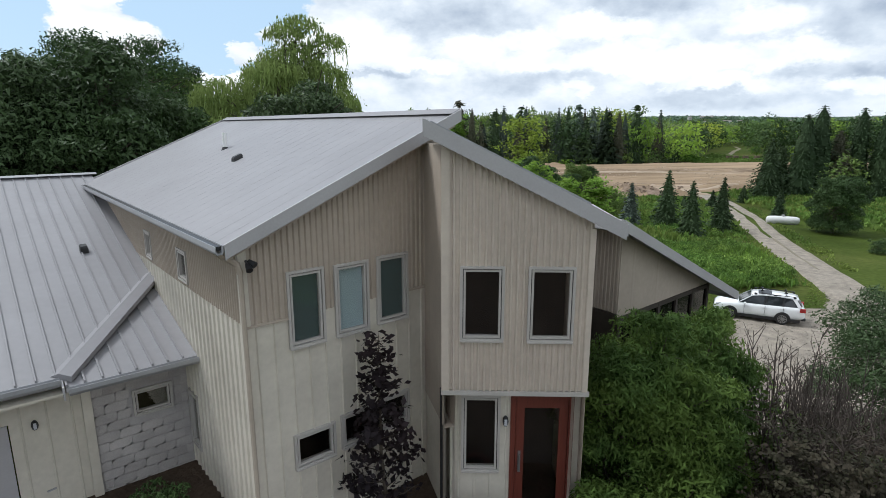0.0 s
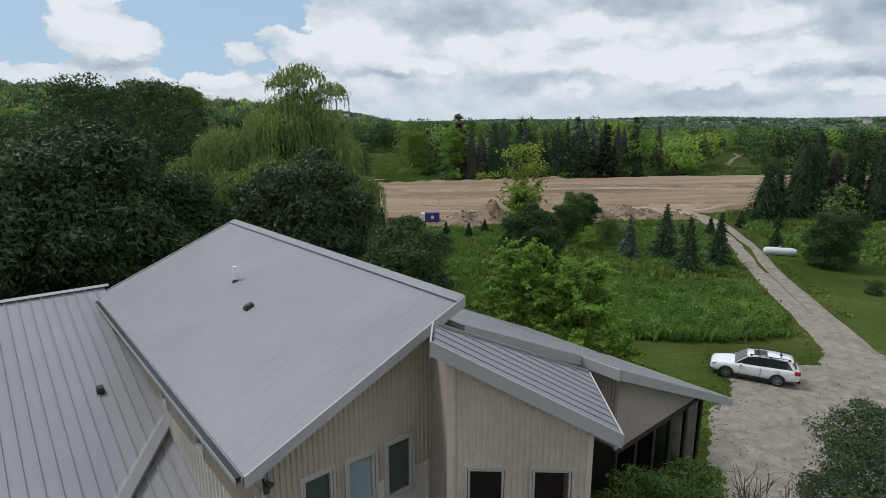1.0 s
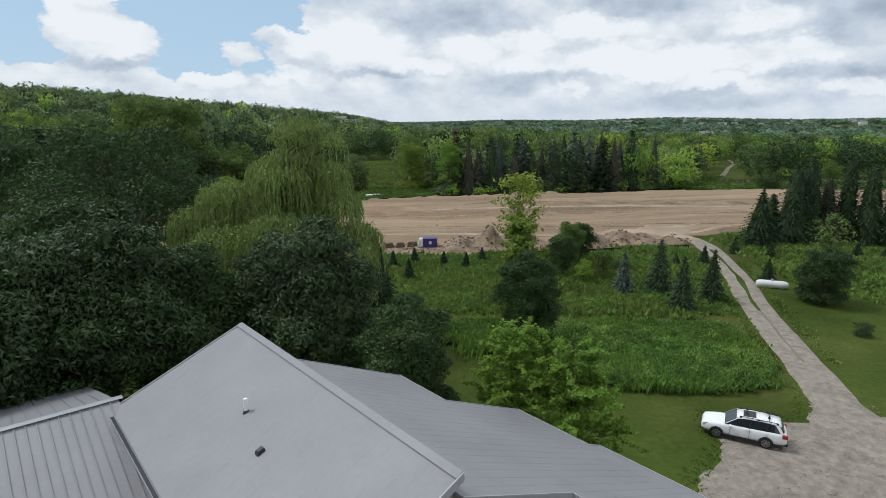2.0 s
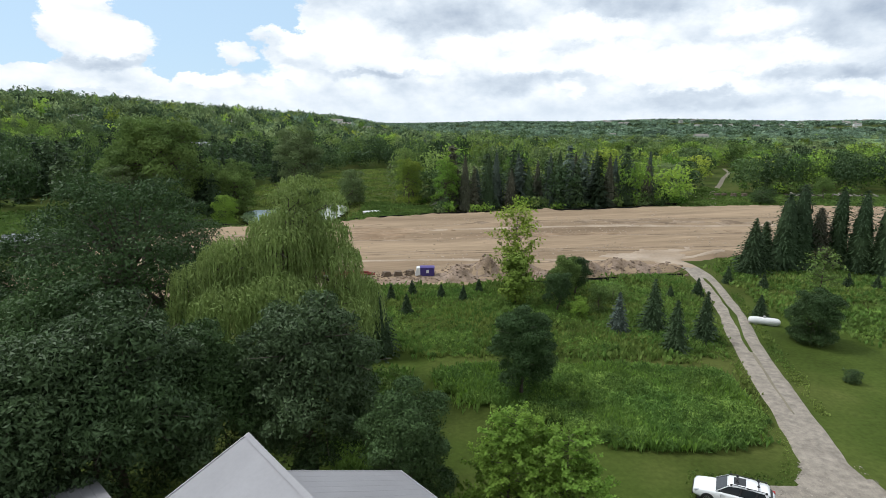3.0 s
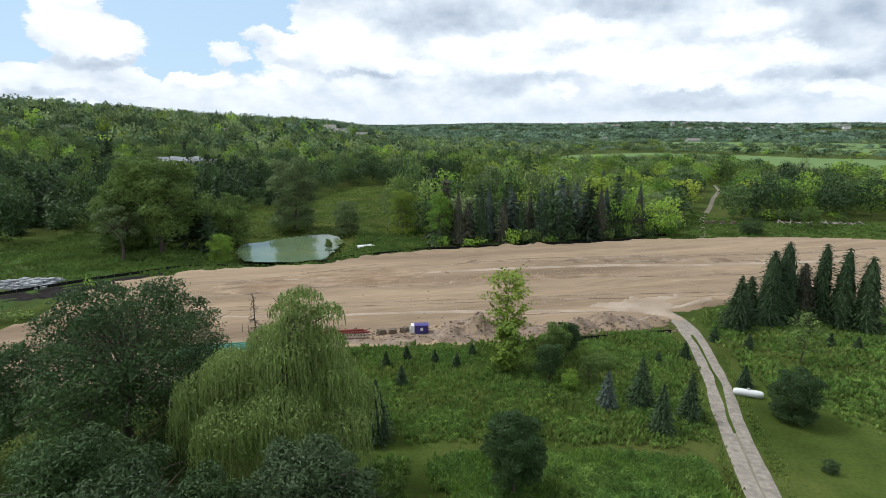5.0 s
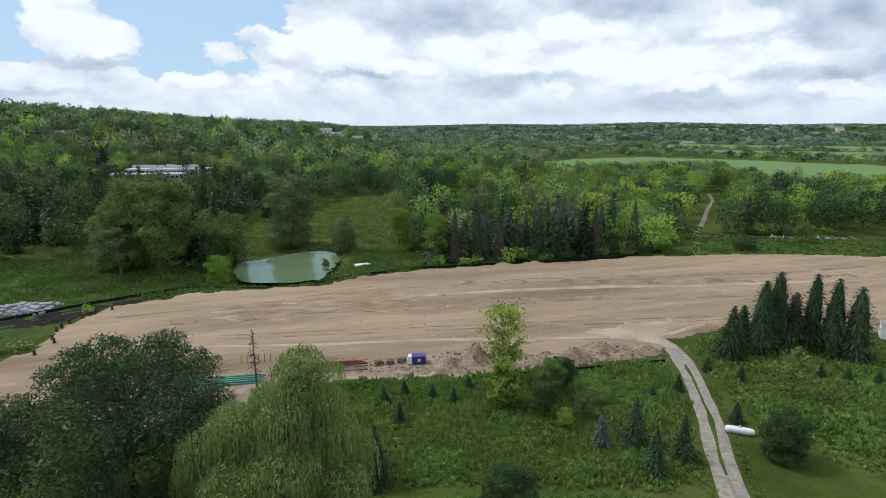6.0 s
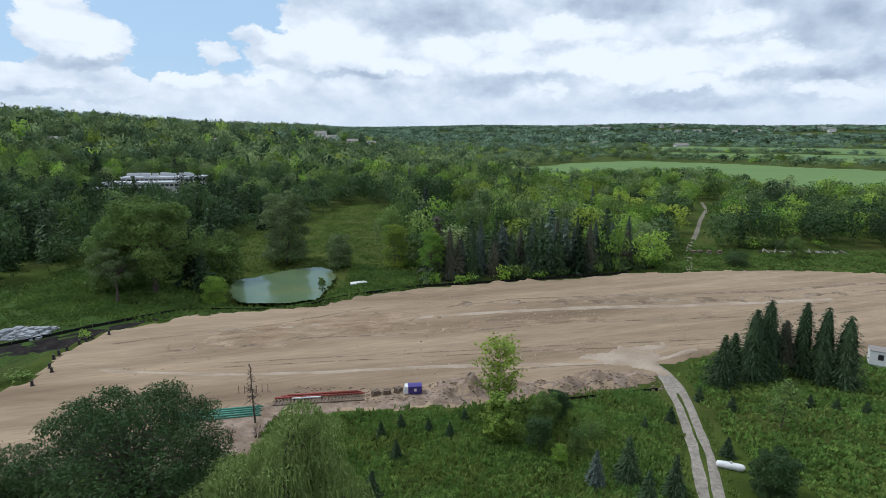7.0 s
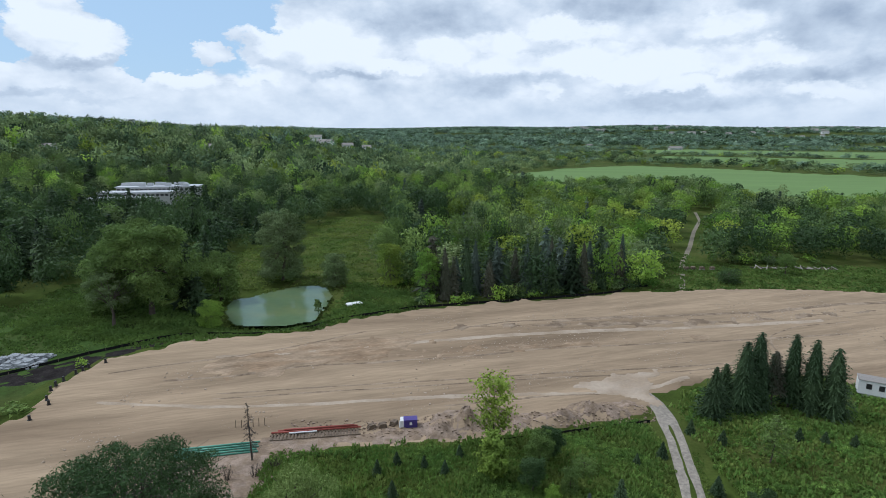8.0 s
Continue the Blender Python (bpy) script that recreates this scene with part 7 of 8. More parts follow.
tufts("verge_grass", [(9.2, 15), (9.2, 20), (10.6, 23.4), (12.6, 27.4), (14.6, 29.6), (16.2, 34.2), (22.2, 33.8), (24, 36.6), (25.2, 40), (25.8, 40), (24.6, 35.6), (22.6, 32.8), (16.8, 33), (15.5, 28.6), (13.5, 26.6), (11.6, 22.6), (10, 19.6), (10, 15)], 3200, 0.06, 0.2, 0.05, L_GRASS, "ragged grass along the edge of the yard", 330, 4, "grass", 0.4, 0.15)


# ---- the car ----
def build_car():
    # x runs from nose (0) to tail (4.82); y across; z up
    car = thing("car", "white estate car with roof racks parked on the gravel", "car")
    # lower body: stations of (x, half width, sill z, belt z, bonnet crown)
    st = [(0.00, 0.55, 0.36, 0.66, 0.68), (0.05, 0.70, 0.30, 0.74, 0.78), (0.22, 0.83, 0.27, 0.84, 0.90), (0.60, 0.90, 0.27, 0.93, 0.99), (1.20, 0.92, 0.26, 0.99, 1.06), (1.55, 0.92, 0.26, 1.02, 1.08),
          (2.4, 0.92, 0.26, 1.04, 1.06), (3.4, 0.92, 0.27, 1.07, 1.09), (4.2, 0.91, 0.29, 1.10, 1.12), (4.60, 0.86, 0.33, 1.10, 1.12), (4.76, 0.80, 0.40, 1.04, 1.05), (4.82, 0.74, 0.46, 0.82, 0.83)]
    rings = []
    for x, w, s, b, c in st:
        rings.append([(x, -w * 0.86, s), (x, -w * 0.98, s + 0.10), (x, -w, (s + b) / 2), (x, -w * 0.97, b - 0.06), (x, -w * 0.88, b), (x, -w * 0.45, c), (x, w * 0.45, c), (x, w * 0.88, b), (x, w * 0.97, b - 0.06), (x, w, (s + b) / 2), (x, w * 0.98, s + 0.10), (x, w * 0.86, s)])
    body = part("body", Geo().loft(rings), M_CARPAINT, car, "glossy white bodywork", smooth=True)
    md = body.modifiers.new("round", "SUBSURF")
    md.levels = md.render_levels = 1
    # dark cladding along the sills and over the wheels
    for sgn in (-1, 1):
        g = Geo()
        g.box(0.30, sgn * 0.885 - 0.05, 0.22, 4.55, sgn * 0.885 + 0.05, 0.36)
        part("sill_cladding", g, M_BLACK, car)
        for cx in (0.93, 3.675):
            g = Geo()
            outer = [(cx + 0.42 * math.cos(a), 0.34 + 0.42 * math.sin(a)) for a in np.linspace(-0.15, math.pi + 0.15, 15)]
            inner = [(cx + 0.345 * math.cos(a), 0.34 + 0.345 * math.sin(a)) for a in np.linspace(-0.15, math.pi + 0.15, 15)]
            for i in range(14):
                q = [outer[i], outer[i + 1], inner[i + 1], inner[i]]
                g.prism([(x, sgn * 0.895, z) for x, z in q], (0, sgn * 0.04, 0))
            part("wheel_arch", g, M_BLACK, car)
            g = Geo()
            g.tube((cx, sgn * 0.60, 0.34), (cx, sgn * 0.912, 0.34), 0.36, n=22)
            part("wheel_well", g, M_BLACK, car)
            wheel = thing("wheel", "", "")
            wheel.parent = car
            g = Geo()
            prof = [(0.235, 0.20), (0.30, 0.21), (0.335, 0.19), (0.345, 0.11), (0.335, 0.03), (0.30, 0.01), (0.235, 0.02)]
            g.loft([[(cx + r * math.cos(a), sgn * (0.74 + d), 0.345 + r * math.sin(a)) for r, d in prof] for a in np.linspace(0, math.tau, 25)], caps=False)
            part("tyre", g, M_TYRE, wheel, smooth=True)
            g = Geo()
            g.tube((cx, sgn * 0.86, 0.345), (cx, sgn * 0.90, 0.345), 0.235, 0.235, 20)
            part("rim_disc", g, M_BLACK, wheel)
            g = Geo()
            for k in range(10):
                a = math.tau * k / 10
                d, s = Vector((math.cos(a), 0, math.sin(a))), Vector((-math.sin(a), 0, math.cos(a)))
                c = Vector((cx, sgn * 0.90, 0.345))
                g.prism([c + d * 0.04 - s * 0.02, c + d * 0.225 - s * 0.012, c + d * 0.225 + s * 0.020, c + d * 0.04 + s * 0.02], (0, sgn * 0.045, 0))
            g.loft([[(cx + r * math.cos(a), sgn * y, 0.345 + r * math.sin(a)) for r, y in ((0.212, 0.90), (0.24, 0.90), (0.24, 0.945), (0.212, 0.945))] for a in np.linspace(0, math.tau, 25)], caps=False)
            g.tube((cx, sgn * 0.90, 0.345), (cx, sgn * 0.955, 0.345), 0.055, n=10)
            part("rim", g, M_RIM, wheel, "silver alloy spokes")
    # cabin: glasshouse below, roof above
    cab = [(1.35, 0.80, 1.05, 0.80, 1.06), (2.05, 0.80, 1.05, 0.70, 1.52), (2.55, 0.80, 1.05, 0.68, 1.60), (3.4, 0.80, 1.07, 0.67, 1.61), (4.1, 0.79, 1.09, 0.65, 1.56), (4.58, 0.76, 1.10, 0.66, 1.16)]
    rings = [[(x, -w, b), (x, -tw, t - 0.05), (x, -tw * 0.86, t), (x, tw * 0.86, t), (x, tw, t - 0.05), (x, w, b)] for x, w, b, tw, t in cab]
    part("cabin_glass", Geo().loft(rings), mat("car_window_glass", (0.025, 0.03, 0.035), 0.06, var=0.05, spec=0.7), car, "dark tinted windows", smooth=False)
    roof = [(1.98, 0.62, 1.49), (2.1, 0.69, 1.545), (2.6, 0.69, 1.625), (3.4, 0.68, 1.635), (4.15, 0.66, 1.585), (4.42, 0.62, 1.53)]
    rings = [[(x, -w, t - 0.055), (x, -w * 0.9, t - 0.005), (x, 0, t + 0.012), (x, w * 0.9, t - 0.005), (x, w, t - 0.055), (x, 0, t - 0.05)] for x, w, t in roof]
    part("roof", Geo().loft(rings), M_CARPAINT, car, smooth=True)
    part("sunroof", Geo().loft([[(x, -0.42, z), (x, 0.42, z), (x, 0.42, z + 0.02), (x, -0.42, z + 0.02)] for x, z in ((2.35, 1.600), (2.75, 1.632), (3.05, 1.642))]), M_BLACK, car)
    # pillars
    for sgn in (-1, 1):
        for a, b, w in (((1.38, 0.815, 1.05), (2.04, 0.705, 1.52), 0.045), ((2.72, 0.815, 1.05), (2.80, 0.69, 1.58), 0.05), ((3.62, 0.81, 1.08), (3.72, 0.68, 1.57), 0.05), ((4.50, 0.79, 1.10), (4.20, 0.665, 1.54), 0.10)):
            g = Geo()
            p, q = Vector((a[0], sgn * a[1], a[2])), Vector((b[0], sgn * b[1], b[2]))
            g.prism([p - Vector((w, 0, 0)), p + Vector((w, 0, 0)), q + Vector((w, 0, 0)), q - Vector((w, 0, 0))], (0, sgn * 0.012, 0))
            part("pillar", g, M_CARPAINT if w != 0.05 else M_BLACK, car)
        g = Geo()
        for x0, x1 in ((2.2, 3.2), (3.2, 4.2)):
            g.tube((x0, sgn * 0.64, 1.665), (x1, sgn * 0.63, 1.67), 0.022, n=7)
        for x in (2.2, 3.2, 4.2):
            g.box(x - 0.07, sgn * 0.635 - 0.022, 1.57, x + 0.07, sgn * 0.635 + 0.022, 1.68)
        part("roof_rail", g, M_BLACK, car)
        g = Geo()
        g.loft([[(1.68 + a * f, sgn * (0.97 + y), 1.06 + b * f) for a, b in ((-0.06, -0.05), (0.05, -0.06), (0.07, 0.06), (-0.05, 0.06))] for f, y in ((0.6, -0.07), (1.0, 0.0), (1.0, 0.08), (0.6, 0.12))])
        part("mirror", g, M_CARPAINT, car)
        g = Geo()
        g.loft([[(0.10 + dx, sgn * y, z) for dx, z in ((0.0, 0.70), (0.10, 0.68), (0.34, 0.80), (0.30, 0.86), (0.05, 0.78))] for y in (0.60, 0.80)])
        part("headlight", g, M_LAMP_CLEAR, car, "clear swept headlight")
        g = Geo()
        g.loft([[(x, sgn * y, z) for x, y, z in ((4.50 + d, 0.90 - 0.09 * d, 0.86), (4.50 + d, 0.90 - 0.09 * d, 1.06))] + [(4.50 + d, sgn * 0.70, 1.06), (4.50 + d, sgn * 0.70, 0.86)] for d in (0.0, 0.14, 0.30)])
        part("tail_light", g, M_LAMP_RED, car, "red wrap-round tail light")
        for x in (2.5, 3.45):
            g = Geo()
            g.tube((x, sgn * 0.93, 0.95), (x + 0.17, sgn * 0.93, 0.955), 0.016, n=6)
            part("door_handle", g, M_CARPAINT, car)
        for x in (1.66, 2.74, 3.68):
            part("door_gap", Geo().box(x, sgn * 0.905 - 0.02, 0.42, x + 0.012, sgn * 0.905 + 0.018, 1.0), M_BLACK, car)
    part("grille", Geo().loft([[(x, -0.42, z) for x, z in ((0.0, 0.60), (0.02, 0.76))] + [(x, 0.42, z) for x, z in ((0.02, 0.76), (0.0, 0.60))], [(x, -0.42, z) for x, z in ((-0.025, 0.61), (-0.01, 0.75))] + [(x, 0.42, z) for x, z in ((-0.01, 0.75), (-0.025, 0.61))]]), M_BLACK, car)
    part("front_bumper_lip", Geo().box(-0.02, -0.62, 0.30, 0.18, 0.62, 0.42), M_BLACK, car)
    part("rear_bumper_lip", Geo().box(4.62, -0.70, 0.32, 4.85, 0.70, 0.46), M_BLACK, car)
    part("rear_window", Geo().loft([[(4.22, -0.58, 1.53), (4.22, 0.58, 1.53), (4.235, 0.58, 1.545), (4.235, -0.58, 1.545)], [(4.60, -0.66, 1.17), (4.60, 0.66, 1.17), (4.615, 0.66, 1.185), (4.615, -0.66, 1.185)]]), M_BLACK, car)
    for x in (2.55, 3.75):
        g = Geo()
        g.tube((x, -0.66, 1.73), (x, 0.66, 1.73), 0.022, n=7)
        part("cross_bar", g, M_BLACK, car)
    for x in (2.50, 3.72):
        for y in (-0.30, 0.32):
            g = Geo()
            g.box(x - 0.05, y - 0.04, 1.74, x + 0.12, y + 0.04, 1.80)
            g.tube((x, y, 1.78), (x + 0.05, y, 1.90), 0.03, 0.02, 6)
            part("rack_clamp", g, M_BLACK, car)
    f, r = Vector((16.45, 31.55)), Vector((18.95, 30.30))
    d = (r - f).normalized()
    rot = math.atan2(d.y, d.x)
    origin = f - d * 0.93
    car.matrix_world = Matrix.Translation((origin.x, origin.y, hz(17.7, 30.9) + 0.055)) @ Matrix.Rotation(rot, 4, "Z") @ Matrix.Scale(0.95, 4)
    return car


build_car()


# ---- yard and site things ----
def tank():
    t = thing("gas_tank", "white domed gas tank lying on low feet beside the drive", "tank", pose(37.4, 63.8, hz(37.4, 63.8) - 0.25, 0, 0, -22) @ Matrix.Scale(0.85, 4))
    g = Geo()
    rings = []
    for x, r in ((-2.0, 0.05), (-1.97, 0.25), (-1.85, 0.42), (-1.6, 0.52), (-1.2, 0.55), (1.2, 0.55), (1.6, 0.52), (1.85, 0.42), (1.97, 0.25), (2.0, 0.05)):
        rings.append([(x, r * math.cos(a), 0.80 + r * math.sin(a)) for a in np.linspace(0, math.tau, 18, endpoint=False)])
    part("shell", g.loft(rings), M_WHITE, t, smooth=True)
    part("valve_dome", Geo().tube((0, 0, 1.3), (0, 0, 1.55), 0.2, 0.17, 12), M_FASCIA, t)
    for x in (-1.0, 1.0):
        part("foot", Geo().box(x - 0.12, -0.42, -0.05, x + 0.12, 0.42, 0.34), M_MORTAR, t)


def container():
    """Purple site box with a white end, on skids."""
    t = thing("site_container", "purple steel site container with a white end panel", "container", pose(-3.7, 84.9, hz(-3.6, 85.2) + 0.1, 0, 0, 4) @ Matrix.Scale(0.82, 4))
    g = Geo()
    g.box(-1.5, -0.85, 0.15, 1.2, 0.85, 1.75)
    for k in range(9):
        x = -1.4 + k * 0.3
        g.box(x, -0.89, 0.25, x + 0.12, 0.89, 1.68)
    part("body", g, M_PURPLE, t)
    part("lid", Geo().loft([[(-1.55, y, z), (1.25, y, z)] + [(1.25, y + 0.001, z + 0.06), (-1.55, y + 0.001, z + 0.06)] for y, z in ((-0.9, 1.75), (0, 1.86), (0.9, 1.75))]), M_PURPLE, t)
    part("end_panel", Geo().loft([[(-1.5, -0.86, z), (-1.5, 0.86, z), (-2.5 + 0.2 * z, 0.80, z), (-2.5 + 0.2 * z, -0.80, z)] for z in (0.2, 1.0, 1.72)]), M_WHITE, t, "white sloping end panel")
    part("sign", Geo().box(-0.35, -0.90, 0.75, 0.15, -0.892, 1.35), M_WHITE, t, "small white notice plate")
    for y in (-0.6, 0.6):
        part("skid", Geo().box(-1.8, y - 0.08, 0.0, 1.3, y + 0.08, 0.15), M_BLACK, t)


def site_things():
    tank()
    container()
    ground = lambda x, y: hz(x, y) + 0.05 + float(dirt_relief(np.array(x), np.array(y)))
    # timber cribs beside the container
    for x, y, a in ((-8.4, 84.6, 10), (-6.6, 85.3, 60), (-10.2, 84.3, 30)):
        t = thing("timber_stack", "short stack of weathered brown timber blocks", "timber", pose(x, y, ground(x, y), 0, 0, a), "timber stacks on the bank")
        for k in range(3):
            for j in range(2):
                part("baulk", Geo().box(-0.7 + 0.1 * k, -0.45 + 0.5 * j, k * 0.25, 0.7 - 0.08 * k, -0.05 + 0.5 * j, k * 0.25 + 0.24), M_WOOD, t)
    # long red pipes on a timber platform
    t = thing("pipe_rack", "long rust-red pipes lying on a dark timber platform", "pipes", pose(-19.0, 82.4, ground(-19, 82) + 0.0, 0, 0, 7))
    for k in range(26):
        part("slat", Geo().box(-7 + k * 0.54, -1.1, 0.10, -7 + k * 0.54 + 0.30, 0.9, 0.22), M_WOOD, t)
    for y in (-0.8, 0.6):
        part("bearer", Geo().box(-7.2, y - 0.12, -0.25, 7.2, y + 0.12, 0.10), M_WOOD, t)
    for k, (y, z) in enumerate(((0.75, 0.45), (1.10, 0.52), (0.92, 0.75))):
        part("pipe", Geo().tube((-7.0 + k, y, z), (7.2 - 0.5 * k, y, z), 0.16, n=10), M_REDPIPE, t, smooth=True)
    part("white_pipe", Geo().tube((-4.2, 0.4, 0.4), (0.2, 0.42, 0.4), 0.13, n=10), M_WHITE, t, "white plastic pipe")
    # bundle of green pipes
    t = thing("green_pipe_bundle", "bundle of long green plastic pipes lying on the soil", "pipes", pose(-33.0, 78.0, ground(-33, 78), 0, 0, 10))
    for k in range(9):
        part("pipe", Geo().tube((-6.2 + 0.15 * (k % 3), -1.4 + k * 0.34, 0.16 + 0.22 * (k % 2)), (6.0 - 0.2 * (k % 4), -1.4 + k * 0.34, 0.16 + 0.22 * (k % 2)), 0.15, n=9), M_GREENPIPE, t, smooth=True)
    for x in (-4.0, 0.0, 4.0):
        part("bearer", Geo().box(x - 0.1, -1.7, -0.15, x + 0.1, 1.7, 0.02), M_WOOD, t)
    # upright stakes behind the bundle
    for k in range(6):
        x = -32.5 + 0.9 * k
        y = 84.5 + 0.15 * k
        solo("stake", Geo().tube((0, 0, -0.2), (0.05, 0, 1.4), 0.07, 0.05, 6), M_WOOD, "short dark wooden stake in the soil", "stake", group="stakes by the pipes", at=pose(x, y, ground(x, y)))
    # barrels along the rim of the strip
    for x, y in ((-67.6, 87), (-68, 92.4), (-69.4, 94), (-70.6, 97), (-70.8, 101), (-70.3, 104), (-69.6, 107), (-67.6, 109.4), (-71, 99), (-69.8, 105.4)):
        t = thing("marker_drum", "dark site marker drum with a heavy base", "drum", pose(x, y, ground(x, y)), "marker drums along the soil rim")
        part("drum", Geo().loft([[(r * math.cos(a), r * math.sin(a), z) for a in np.linspace(0, math.tau, 10, endpoint=False)] for r, z in ((0.24, 0.0), (0.24, 0.3), (0.22, 0.32), (0.22, 0.85), (0.20, 0.9))]), M_BLACK, t)
        part("base", Geo().tube((0, 0, -0.05), (0, 0, 0.07), 0.34, n=10), M_TYRE, t)
    # silt fence
    line = [(-94, 99), (-85, 106), (-79, 112), (-75, 116), (-70, 120), (-64, 125), (-60, 127), (-46, 128), (-29.5, 132.5), (-27, 136), (-18, 141), (-4.5, 147.5), (10, 150.5), (22, 153), (36, 156), (48, 158.5), (57, 161.5), (60, 166), (68, 167)]
    fence = thing("silt_fence", "low black fabric silt fence on stakes", "fence")
    for (x0, y0), (x1, y1) in zip(line, line[1:]):
        n = max(1, int(math.hypot(x1 - x0, y1 - y0) / 3))
        for k in range(n):
            a, b = Vector((x0, y0)).lerp(Vector((x1, y1)), k / n), Vector((x0, y0)).lerp(Vector((x1, y1)), (k + 1) / n)
            za, zb = hz(*a) + 0.1, hz(*b) + 0.1
            mid = a.lerp(b, 0.5)
            nn = Vector((-(b - a).y, (b - a).x)).normalized() * 0.05
            ring = [(a.x, a.y, za - 0.2), (mid.x + nn.x, mid.y + nn.y, (za + zb) / 2 - 0.2), (b.x, b.y, zb - 0.2), (b.x, b.y, zb + 0.62), (mid.x + nn.x, mid.y + nn.y, (za + zb) / 2 + 0.52), (a.x, a.y, za + 0.62)]
            part("fabric", Geo().prism(ring, (0.01, -0.02, 0)), M_FABRIC, fence)
            part("post", Geo().box(a.x - 0.03, a.y - 0.06, za - 0.2, a.x + 0.03, a.y, za + 0.75), M_WOOD, fence)
    fence = thing("silt_fence", "low black fabric silt fence on stakes", "fence")
    for k in range(14):
        a, b = Vector((8.5 + 2.0 * k, 79.6 + 0.42 * k)), Vector((8.5 + 2.0 * (k + 1), 79.6 + 0.42 * (k + 1)))
        za, zb = hz(*a), hz(*b)
        part("fabric", Geo().prism([(a.x, a.y, za - 0.2), (b.x, b.y, zb - 0.2), (b.x, b.y, zb + 0.55), (a.x, a.y, za + 0.6)], (0.01, -0.02, 0)), M_FABRIC, fence)
        part("post", Geo().box(a.x - 0.03, a.y - 0.06, za - 0.2, a.x + 0.03, a.y, za + 0.8), M_WOOD, fence)
    # white raft on the pond meadow
    t = thing("pontoon", "white flat pontoon raft lying on the grass", "raft", pose(-22.0, 150.6, hz(-22, 150.6) + 0.02, 0, 0, 22))
    part("deck", Geo().box(-2.2, -1.1, 0.45, 2.2, 1.1, 0.62).box(-2.0, -0.9, 0.62, 2.0, 0.9, 0.68), M_WHITE, t)
    for y in (-0.75, 0.75):
        part("float", Geo().tube((-2.2, y, 0.25), (2.2, y, 0.25), 0.26, n=12), M_WHITE, t, smooth=True)
    # site office trailer
    t = thing("office_trailer", "white site office trailer with a dark roof edge", "trailer", pose(84.6, 92.6, hz(86, 92), 0, 0, -32))
    part("body", Geo().box(-6, -1.5, 0.7, 6, 1.5, 3.3), M_WHITE, t)
    part("roof", Geo().loft([[(-6.1, y, z), (6.1, y, z), (6.1, y, z + 0.08), (-6.1, y, z + 0.08)] for y, z in ((-1.6, 3.3), (0, 3.45), (1.6, 3.3))]), M_FARROOF, t)
    part("skirt", Geo().box(-5.6, -1.4, 0.0, 5.6, 1.4, 0.7), M_FASCIA, t)
    for x in (-4.8, -2.9, 0.4, 2.8, 4.6):
        w = part("window", Geo().box(x, -1.53, 1.75, x + 0.85, -1.49, 2.75), M_BLACK, t)
        part("window_frame", Geo().box(x - 0.06, -1.535, 1.69, x + 0.91, -1.50, 1.75).box(x - 0.06, -1.535, 2.75, x + 0.91, -1.50, 2.81), M_TRIM, w)
    part("door", Geo().box(-1.5, -1.53, 0.8, -0.6, -1.49, 2.8), M_FASCIA, t)
    # log rows and pallets in the clearing
    rng = random.Random(8)
    for k in range(26):
        x, y = 112 + k * 1.0 + (2.5 if k > 11 else 0), 187.5 - 0.10 * k
        g = Geo()
        a = rng.uniform(0.4, 1.2)
        g.tube((-1.2, 0, 0), (1.2, 0.3, 0.7 * a), 0.22, 0.18, 7)
        solo("log", g, M_LOG if k % 3 else M_BARK, "pale felled log in a tangled row", "log", group="logs in the clearing", at=pose(x, y, hz(x, y) + 0.3, 0, rng.uniform(-15, 25), rng.uniform(0, 180)))
    for x, y in ((88, 186), (90.5, 186.5), (93.5, 186.2), (97, 186)):
        t = thing("pallet_stack", "stack of pale crates in the clearing", "crates", pose(x, y, hz(x, y), 0, 0, 20 * rng.random()), "crates in the clearing")
        for j in range(3):
            part("crate", Geo().box(-0.7, -0.6, 0.4 * j, 0.7, 0.6, 0.4 * j + 0.34), M_WOOD if j else M_LOG, t)
    # grey stone heap beside the ditch
    g = Geo()
    for k in range(150):
        x, y = -92 + 10.5 * rng.random(), 108.5 + 7 * rng.random()
        r = 0.3 + 0.5 * rng.random()
        z = hz(x, y) + 0.9 * math.sin(math.pi * (y - 108.5) / 7) * rng.random()
        vs = [Vector((x, y, z)) + Vector((rng.gauss(0, 1), rng.gauss(0, 1), rng.gauss(0, 0.7))).normalized() * r for _ in range(8)]
        vs = [Vector((x + sx * r * rng.uniform(0.7, 1), y + sy * r * rng.uniform(0.7, 1), z + sz * r * 0.6 * rng.uniform(0.7, 1))) for sz in (-1, 1) for sx, sy in ((-1, -1), (1, -1), (1, 1), (-1, 1))]
        g.add(vs, [(3, 2, 1, 0), (4, 5, 6, 7), (0, 1, 5, 4), (1, 2, 6, 5), (2, 3, 7, 6), (3, 0, 4, 7)])
    solo("stone_heap", g, M_ROCK, "long heap of broken grey stone beside the ditch", "stones", kind="stuff")
    # stones scattered over the rubble bank
    g = Geo()
    for k in range(1300):
        x = rng.uniform(-24, 38)
        y = 81.5 + 0.10 * max(0, x) + 5.5 * rng.random()
        r = 0.05 + 0.17 * rng.random() ** 2.5
        z = hz(x, y) + 0.05 + float(dirt_relief(np.array(x), np.array(y))) + 0.05
        vs = [Vector((x + sx * r * rng.uniform(0.6, 1.1), y + sy * r * rng.uniform(0.6, 1.1), z + sz * r * 0.7 * rng.uniform(0.6, 1))) for sz in (-1, 1) for sx, sy in ((-1, -1), (1, -1), (1, 1), (-1, 1))]
